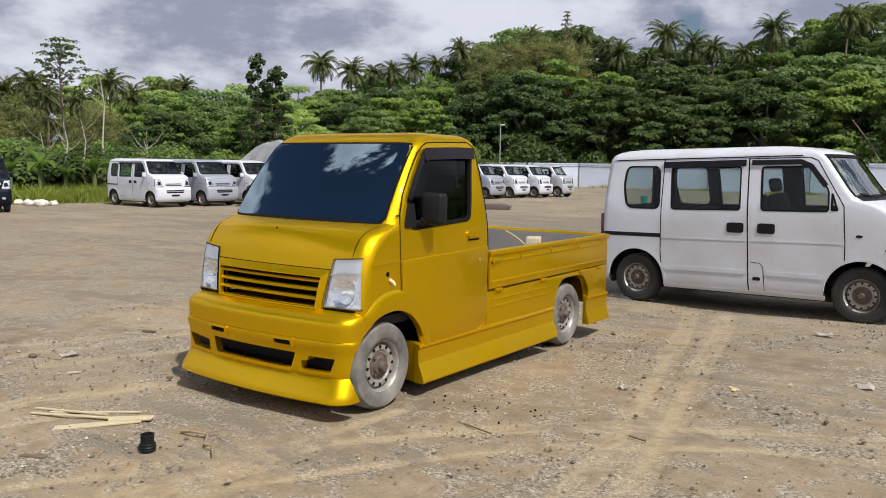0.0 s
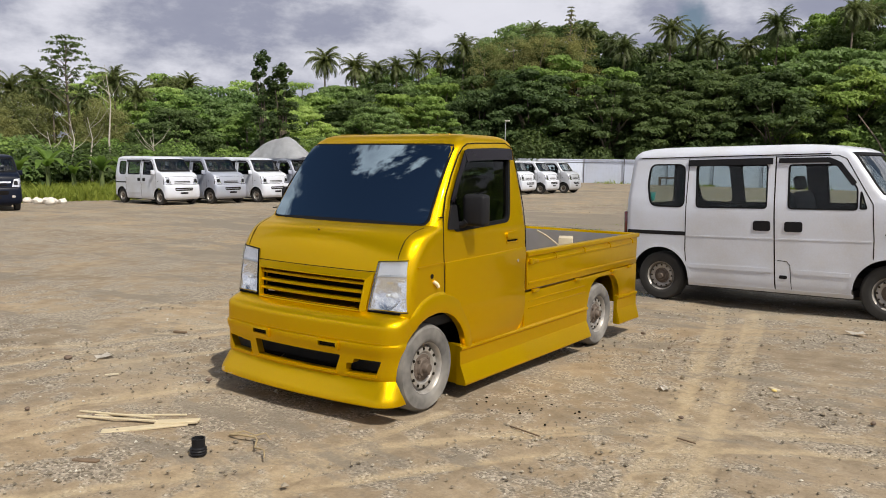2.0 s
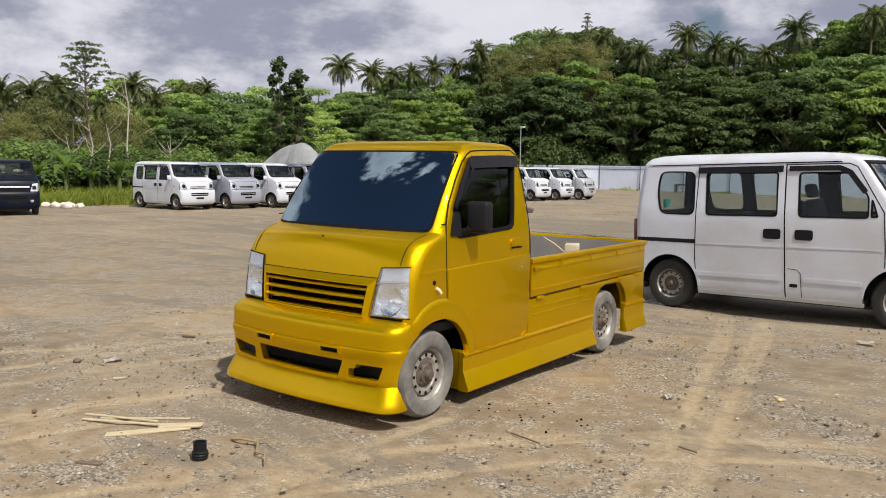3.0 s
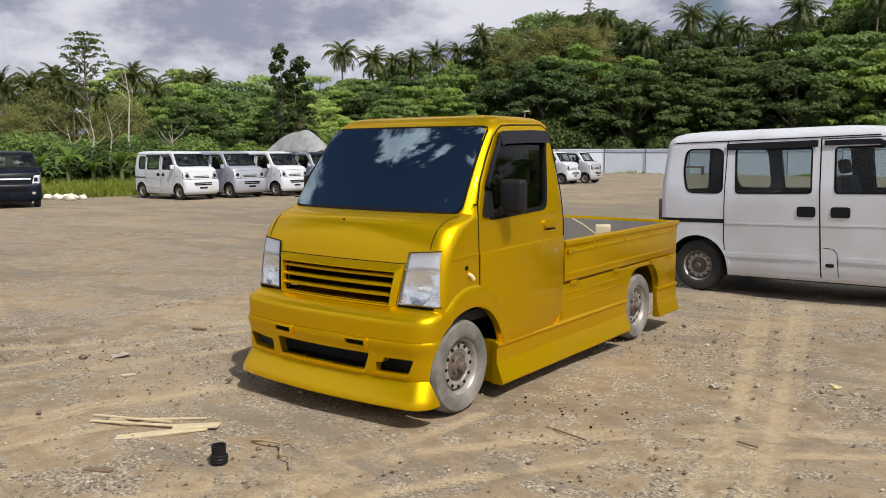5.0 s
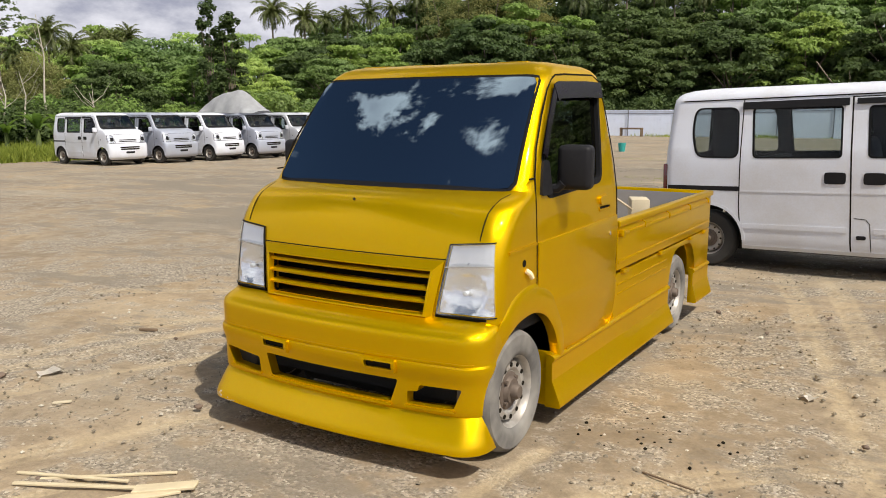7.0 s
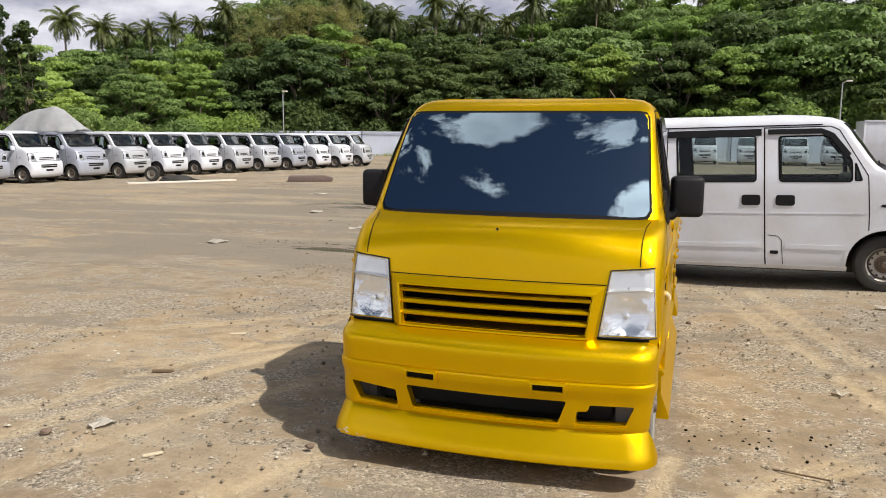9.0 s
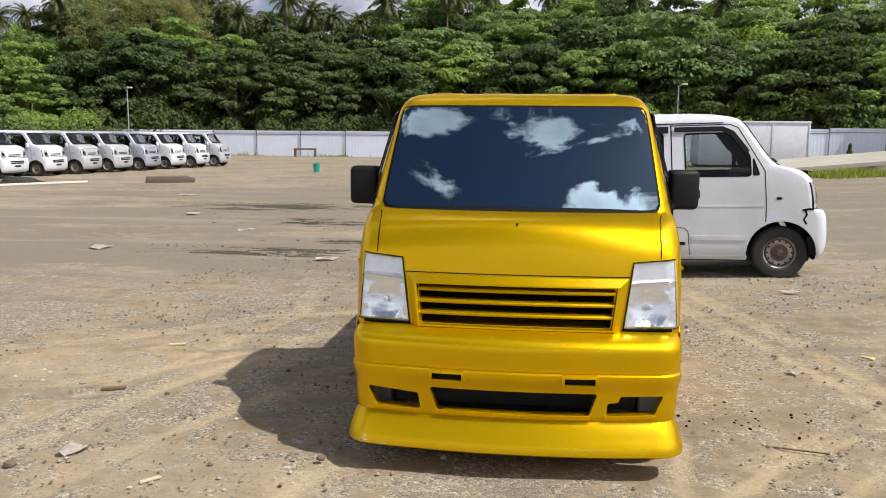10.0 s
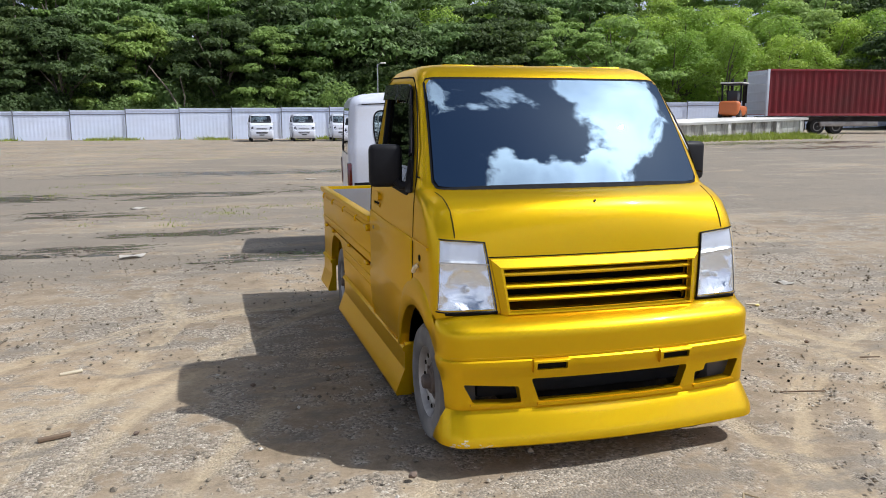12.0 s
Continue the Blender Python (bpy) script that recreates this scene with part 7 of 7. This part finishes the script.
DRY_PALE = simple("pale_root", (0.30, 0.23, 0.13), 0.9, 0.0, 0.3, 20.0)
CARD = simple("cardboard", (0.50, 0.43, 0.31), 0.85, 0.0, 0.15, 10.0)
PAPER = simple("pale_litter", (0.62, 0.58, 0.52), 0.85, 0.0, 0.15, 14.0)
YELLOW_STONE = simple("yellow_stone", (0.72, 0.56, 0.20), 0.85, 0.0, 0.2, 30.0, bump=0.3)
BROWN_STONE = simple("brown_stone", (0.14, 0.10, 0.075), 0.9, 0.0, 0.3, 30.0, bump=0.4)
RUSTY = simple("rusty_sheet", (0.13, 0.095, 0.085), 0.8, 0.2, 0.35, 9.0, bump=0.3)
TEAL = simple("teal_plastic", (0.02, 0.28, 0.26), 0.4, 0.0, 0.1, 8.0)
GALV = simple("galvanised_pole", (0.42, 0.43, 0.44), 0.5, 0.6, 0.15, 6.0)


def lump(seed, sx, sy, sz, n=2):
    """A stone: a ball pulled out of shape."""
    bm = bmesh.new()
    bmesh.ops.create_icosphere(bm, subdivisions=n, radius=1.0)
    for v in bm.verts:
        k = 1 + 0.35 * noise.noise(v.co * 1.3 + Vector((seed * 3.1, seed, 0))) + 0.12 * noise.noise(v.co * 3.0 + Vector((seed, 0, seed)))
        v.co = Vector((v.co.x * sx, v.co.y * sy, v.co.z * sz)) * k
    return bm


# tarp over a roof rack in the row
vx, vy = -26.3 + 0.433 * 3, 18.3 + 1.86 * 3
tarp = bmesh.new()
rows = []
for i in range(15):
    x = -1.55 + 3.05 * i / 14
    s = i / 14
    ridge = float(np.interp(s, (0, 0.16, 0.30, 0.62, 0.70, 1.0), (0.30, 0.66, 0.78, 0.92, 0.84, 0.10)))
    w = 0.60 + 0.06 * math.sin(i * 1.7)
    row = []
    for j in range(13):
        u = j / 12 * 2 - 1
        z = ridge * (1 - abs(u) ** 1.7) + 0.03 * noise.noise(Vector((x * 3, u * 4, 0)))
        row.append(tarp.verts.new((x, u * w * (1.05 + 0.04 * noise.noise(Vector((x * 2, u, 3)))), z)))
    rows.append(row)
for a, b in zip(rows, rows[1:]):
    for j in range(12):
        tarp.faces.new((a[j], a[j + 1], b[j + 1], b[j]))
bmesh.ops.solidify(tarp, geom=tarp.faces[:], thickness=0.02)
solo("tarpaulin", tarp, TARP, "grey tarpaulin over a load on a van roof", "tarpaulin", pose(vx - 0.5, vy, gz(vx, vy) + 1.735))

# white box body by the fence
wb = thing("cargo_box", pose(5.6, 47.5, gz(8, 47) + 0.12), "white cargo box with panelled side standing before the fence", "container")
part("body", box(0.0, 6.1, 0.03, 2.4, 0.0, 2.45, 0.02), WHITE, wb)
for x in (0.0, 2.0, 4.0, 6.0):
    part("upright", box(x, x + 0.08, 0.0, 0.06, 0.0, 2.47, 0.008), WHITE, wb)
part("top_edge", box(0.0, 6.1, -0.01, 0.05, 2.38, 2.50, 0.008), WHITE, wb)
part("skid", box(0.1, 6.0, 0.1, 2.3, -0.16, 0.0, 0.0), CHASSIS, wb)
for x in (2.06, 4.06):
    part("door_gap", box(x, x + 0.03, 0.018, 0.04, 0.08, 2.36, 0.0), SEAM, wb)

# lamp posts
for x, y, h in ((5.3, 53.4, 5.0), (-31.0, 51.5, 4.6)):
    lp = thing("lamp_post", pose(x, y, gz(x, y)), "thin galvanised lamp post by the fence", "lamp post", "lamp posts")
    part("pole", tube([(0, 0, -0.2), (0, 0, h * 0.5), (0, 0, h)], 0.05, 8, 0.035), GALV, lp)
    part("arm", tube([(0, 0, h - 0.05), (0.15, -0.1, h + 0.05), (0.35, -0.25, h + 0.06)], 0.025, 6), GALV, lp)
    part("lamp_head", box(0.15, 0.5, -0.38, -0.18, h + 0.02, h + 0.12, 0.03), PAPER, lp, "pale lamp head")

# low wooden bench before the fence
bench = thing("bench", pose(-21.1, 59.3, gz(-21.1, 59.3) - 0.1), "low brown wooden bench standing before the white fence", "bench")
part("seat", box(-0.85, 0.85, -0.2, 0.2, 0.62, 0.74, 0.02), DRY, bench)
for x in (-0.78, 0.78):
    for y in (-0.15, 0.15):
        part("leg", box(x - 0.05, x + 0.05, y - 0.05, y + 0.05, -0.05, 0.62, 0.01), DRY, bench)
# small dark conifer before the fence
r2 = np.random.default_rng(77)
hh = r2.random(26)
v, f = leaf_cloud(r2, np.column_stack([r2.normal(scale=0.03, size=26), r2.normal(scale=0.03, size=26), 0.15 + 1.0 * hh]), 0.24 - 0.17 * hh, 1500, 0.09, 1.3)
conifer = thing("conifer", pose(18.0, 58.7, gz(18.1, 58.7)), "small dark conifer standing before the white fence", "tree")
part("crown", mesh_from("crown", v, f, LEAF_C), None, conifer)
part("trunk", tube([(0, 0, -0.1), (0, 0, 0.4), (0, 0, 0.9)], 0.04, 6, 0.015), BARK, conifer)

# bucket
b = thing("bucket", pose(-13.6, 35.6, gz(-13.6, 35.6)) @ Matrix.Scale(0.66, 4), "teal plastic bucket standing on the gravel", "bucket")
part("shell", lathe([(0.20, 0.0), (0.26, 0.55), (0.275, 0.55), (0.27, 0.58), (0.25, 0.58), (0.19, 0.03)], 20, True), TEAL, b, at=pose(0, 0, 0, 90, 0, 0))
part("base", lathe([(0.001, 0.02), (0.2, 0.02), (0.2, 0.0), (0.001, 0.0)], 20), TEAL, b, at=pose(0, 0, 0.0, 90, 0, 0))

# spare wheel, bars and a sheet lying by the row
spare = thing("spare_wheel", pose(-21.2, 23.9, gz(-21.2, 23.9), 0, 0, 12), "loose van wheel standing on the gravel", "wheel")
wheel(spare, 0, 0, 0.265, 0.15, -1, TYRE, "rim", False)
solo("rubber_scrap", merge(lump(3, 0.55, 0.4, 0.18), lump(5, 0.7, 0.3, 0.12)), TYRE, "crumpled black rubber scrap on the gravel", "rubber scrap", pose(-20.4, 24.3, gz(-20.4, 24.3) + 0.05, 0, 0, 40))
solo("plank", box(-1.9, 1.9, -0.07, 0.07, 0.0, 0.06, 0.006), PAPER, "long pale plank lying on the gravel", "plank", pose(-19.8, 23.8, gz(-19.8, 23.8), 0, 0, 55))
solo("metal_sheet", prism([(-0.95, 0.0), (0.9, 0.0), (0.95, 0.16), (0.6, 0.26), (-0.9, 0.24)], -0.5, 0.5, "y", 0.02), RUSTY, "bent rusty dark sheet of metal on the ground", "sheet", pose(-16.2, 26.3, gz(-16.2, 26.3), 0, 0, 28) @ Matrix.Diagonal((0.85, 0.8, 0.8, 1)))

# timber in the bed
crate = thing("timber_offcut", pose(-3.22, 5.93, 0.62, 0, 0, 25) @ Matrix.Scale(0.98, 4), "pale wooden crate piece lying in the truck bed", "timber")
part("block", box(-0.06, 0.06, -0.10, 0.10, 0.12, 0.27, 0.006), CARD, crate)
part("block", box(-0.07, 0.07, -0.12, 0.12, 0.0, 0.12, 0.006), TIMBER, crate)
part("stick", tube([(-0.05, -0.1, 0.2), (-0.16, 0.0, 0.27), (-0.25, 0.08, 0.31)], 0.009, 6), TIMBER, crate)

# split timber on the gravel
def batten(x, y, yaw, length, width, thick, label, mat=TIMBER, dz=0.0, pitch=0.0):
    bm = box(-length / 2, length / 2, -width / 2, width / 2, 0.0, thick, thick * 0.2, 1)
    for v in bm.verts:
        v.co.y += 0.012 * math.sin(v.co.x * 5) + width * 0.15 * noise.noise(v.co * 4)
        v.co.z += 0.004 * math.sin(v.co.x * 9)
    return solo("plank", bm, mat, label, "plank", pose(x, y, gz(x, y) - 0.004 + dz, 0, pitch, yaw), "split timber")


batten(-4.09, 2.47, 50, 0.46, 0.060, 0.012, "pale split board lying on the gravel")
batten(-4.40, 2.49, 18, 0.50, 0.016, 0.010, "thin splinter of pale wood", dz=0.012)
batten(-4.27, 2.47, 24, 0.62, 0.020, 0.010, "thin splinter of pale wood", dz=0.014)
batten(-4.30, 2.58, 34, 0.55, 0.014, 0.010, "thin splinter of pale wood", dz=0.004)
batten(-4.00, 2.62, 33, 0.24, 0.060, 0.014, "short pale board end", dz=0.012)
batten(-6.06, 4.17, 10, 0.14, 0.022, 0.02, "dark broken stick on gravel", DRY)
batten(-1.39, 5.42, -40, 0.09, 0.03, 0.012, "small bleached wood chip", CARD)
batten(-6.15, 5.2, 12, 0.12, 0.03, 0.012, "small bleached wood chip", CARD)
batten(-5.25, 3.0, 40, 0.09, 0.022, 0.01, "small bleached wood chip", CARD)
batten(-2.35, 3.72, -20, 0.24, 0.008, 0.008, "thin dry twig on gravel", DRY)
batten(-1.55, 4.1, -22, 0.12, 0.008, 0.008, "thin dry twig on gravel", DRY)
batten(-3.9, 2.0, 18, 0.14, 0.03, 0.012, "small dark wood chip", DRY)

# black rubber bellows
cup = thing("rubber_bellows", pose(-3.53, 2.40, -0.002) @ Matrix.Scale(0.85, 4), "black ribbed rubber boot standing on the gravel", "car part")
part("boot", lathe([(0.046, 0.0), (0.050, 0.008), (0.047, 0.016), (0.052, 0.024), (0.047, 0.032), (0.050, 0.040), (0.040, 0.048), (0.040, 0.094), (0.043, 0.100), (0.036, 0.101), (0.034, 0.012), (0.030, 0.004)], 24, True), BLACK, cup, at=pose(0, 0, 0, 90, 0, 0))
# twisted dry root
root = tube([(-3.60, 2.66, 0.012), (-3.52, 2.66, 0.03), (-3.44, 2.70, 0.02), (-3.38, 2.66, 0.03), (-3.33, 2.60, 0.016), (-3.26, 2.60, 0.02), (-3.19, 2.54, 0.012)], 0.008, 6, 0.004)
root = merge(root, tube([(-3.47, 2.69, 0.02), (-3.42, 2.76, 0.03), (-3.36, 2.74, 0.012)], 0.006, 5, 0.003), tube([(-3.60, 2.67, 0.01), (-3.55, 2.72, 0.025), (-3.46, 2.74, 0.012)], 0.007, 5, 0.003))
solo("dry_root", root, DRY_PALE, "twisted dry root on the gravel", "root")

for k, (x, y, sx, sy, sz, mat, label) in enumerate([
        (-1.38, 5.37, 0.035, 0.022, 0.018, YELLOW_STONE, "rounded yellow stone"), (-4.58, 3.30, 0.045, 0.03, 0.03, BROWN_STONE, "dark lump of earth"), (-5.95, 3.08, 0.06, 0.05, 0.035, BROWN_STONE, "brown stone"),
        (-4.95, 2.25, 0.035, 0.03, 0.025, BROWN_STONE, "brown stone"), (-1.70, 4.46, 0.035, 0.025, 0.02, BROWN_STONE, "brown stone"), (-2.42, 6.29, 0.03, 0.025, 0.02, BROWN_STONE, "brown stone"),
        (-2.1, 6.9, 0.05, 0.02, 0.02, BROWN_STONE, "dark lump of earth"), (-5.15, 4.62, 0.03, 0.03, 0.02, BROWN_STONE, "brown stone"), (-4.52, 2.42, 0.03, 0.02, 0.015, BROWN_STONE, "dark lump of earth"),
        (-2.86, 6.85, 0.04, 0.035, 0.03, BROWN_STONE, "dark lump of earth"), (-5.7, 4.1, 0.03, 0.02, 0.02, BROWN_STONE, "brown stone"), (-0.75, 5.0, 0.04, 0.03, 0.025, BROWN_STONE, "brown stone")]):
    solo("stone", lump(k + 1, sx * 0.5, sy * 0.5, sz * 0.5), mat, label + " on the gravel", "stone", pose(x, y, gz(x, y) + sz * 0.32, 0, 0, 40 * k), "loose stones")
def litter(seed, x, y, size):
    bm = bmesh.new()
    n = 9
    ring = [bm.verts.new((size * (0.7 + 0.5 * noise.noise(Vector((seed, k * 1.7, 0)))) * math.cos(6.283 * k / n), 0.55 * size * (0.8 + 0.5 * noise.noise(Vector((k * 1.3, seed, 2)))) * math.sin(6.283 * k / n), 0.012 * (k % 3))) for k in range(n)]
    mid = bm.verts.new((0, 0, 0.018))
    for k in range(n):
        bm.faces.new((ring[k], ring[(k + 1) % n], mid))
    bmesh.ops.solidify(bm, geom=bm.faces[:], thickness=0.003)
    solo("litter", bm, PAPER, "crumpled pale scrap of litter on the gravel", "litter", pose(x, y, gz(x, y), 0, 0, seed * 50), "scraps of litter")


for k, (x, y, s) in enumerate([(-5.77, 3.26, 0.12), (-0.67, 5.97, 0.13), (-2.0, 5.0, 0.07), (-6.2, 9.5, 0.2), (-8.4, 12.6, 0.25), (-9.6, 10.2, 0.3), (-1.2, 7.7, 0.12), (-6.6, 14.8, 0.2), (-10.5, 15.3, 0.3), (-3.0, 21.0, 0.25), (-13.0, 20.5, 0.35)]):
    litter(k + 1, x, y, s)

# pale rubble heap by the grass
for k in range(9):
    x, y = -29.9 + 0.17 * k + 0.1 * (k % 3), 15.2 + 0.2 * (k % 4)
    solo("stone", lump(20 + k, 0.20, 0.17, 0.14), PAPER, "pale lump of rubble at the edge of the grass", "stone", pose(x, y, gz(x, y) + 0.06, 0, 0, 70 * k), "rubble heap")


def pebbles():
    """Loose gravel near the truck: small faceted stones, thicker in patches and away from the wheel tracks."""
    rng = np.random.default_rng(3)
    n = 26000
    x, y = rng.uniform(-7.5, 1.2, n), 1.3 + 8.2 * rng.random(n) ** 1.5
    patch = np.sin(x * 1.9 + 1.2 * np.sin(y * 1.4)) * np.sin(y * 2.3 + np.sin(x * 1.1)) + rng.normal(scale=0.45, size=n)
    keep = (patch > -0.1) & (track_mask(x, y) < 0.5 + 0.3 * rng.random(n))
    x, y = x[keep], y[keep]
    n = len(x)
    base = np.array([(1, 0, 0), (-1, 0, 0), (0, 1, 0), (0, -1, 0), (0, 0, 1), (0, 0, -1)], float)
    faces = np.array([(0, 2, 4), (2, 1, 4), (1, 3, 4), (3, 0, 4), (2, 0, 5), (1, 2, 5), (3, 1, 5), (0, 3, 5)])
    size = 0.0040 + 0.0105 * rng.random(n) ** 4 + 0.010 * (rng.random(n) > 0.985)
    pts = base[None] * (0.7 + 0.7 * rng.random((n, 6, 1))) * size[:, None, None]
    a = rng.random(n) * 6.283
    rot = np.stack([np.stack([np.cos(a), -np.sin(a), 0 * a], -1), np.stack([np.sin(a), np.cos(a), 0 * a], -1), np.stack([0 * a, 0 * a, 0 * a + 0.7], -1)], 1)
    pts = np.einsum("nij,nkj->nki", rot, pts)
    pts += np.stack([x, y, ground_z(x, y) - 0.004 + 0.3 * size], -1)[:, None, :]
    f = (faces[None] + 6 * np.arange(n)[:, None, None]).reshape(-1, 3)
    return pts.reshape(-1, 3), f


def pebble_material(name="pebbles", k=1.0):
    m, nd = material(name)
    rnd = nd("ShaderNodeNewGeometry").outputs["Random Per Island"]
    col = ramp_of(nd, rnd, (0.0, (0.13, 0.108, 0.080)), (0.45, (0.20, 0.165, 0.118)), (0.88, (0.33, 0.285, 0.22)), (1.0, (0.50, 0.46, 0.39)))
    col = mixed(nd, 1.0, col, (k, k, k), "MULTIPLY")
    return finish(m, principled(m, nd, col, 0.9))


v, f = pebbles()
solo("gravel", mesh_from("gravel", v, f, pebble_material()), None, "loose grey and brown gravel strewn over the yard", "gravel", kind="stuff", smooth=None)

# dark droppings of soil beside the front wheel
rng = np.random.default_rng(9)
clods = bmesh.new()
for k in range(46):
    x, y = -2.55 + rng.normal(scale=0.16), 4.12 + rng.normal(scale=0.10)
    s = rng.uniform(0.006, 0.011)
    bmesh.ops.create_icosphere(clods, subdivisions=1, radius=s, matrix=Matrix.Translation((x, y, gz(x, y) - 0.004 + s * 0.5)))
solo("clods", clods, SEAM, "scatter of small dark soil pellets on the gravel", "gravel", kind="stuff")


def churned_soil():
    """Clods, chips and stones thrown up in the muddy patches."""
    rng = np.random.default_rng(14)
    n = 1500
    k = rng.integers(0, len(WET_DARK), n)
    zone = np.array(WET_DARK)[k]
    x = zone[:, 0] + zone[:, 2] * rng.normal(scale=0.7, size=n)
    y = zone[:, 1] + zone[:, 3] * rng.normal(scale=0.9, size=n)
    base = np.array([(1, 0, 0), (-1, 0, 0), (0, 1, 0), (0, -1, 0), (0, 0, 1), (0, 0, -1)], float)
    faces = np.array([(0, 2, 4), (2, 1, 4), (1, 3, 4), (3, 0, 4), (2, 0, 5), (1, 2, 5), (3, 1, 5), (0, 3, 5)])
    size = 0.006 + 0.017 * rng.random(n) ** 3 + 0.022 * (rng.random(n) > 0.985)
    pts = base[None] * (0.5 + 0.9 * rng.random((n, 6, 1))) * size[:, None, None] * np.array((1.3, 1.0, 0.55))
    pts += np.stack([x, y, ground_z(x, y) - 0.004 + 0.25 * size], -1)[:, None, :]
    return pts.reshape(-1, 3), (faces[None] + 6 * np.arange(n)[:, None, None]).reshape(-1, 3)


v, f = churned_soil()
solo("rubble", mesh_from("rubble", v, f, pebble_material("clods", 0.55)), None, "clods and small stones churned up in the damp patches", "gravel", kind="stuff", smooth=None)
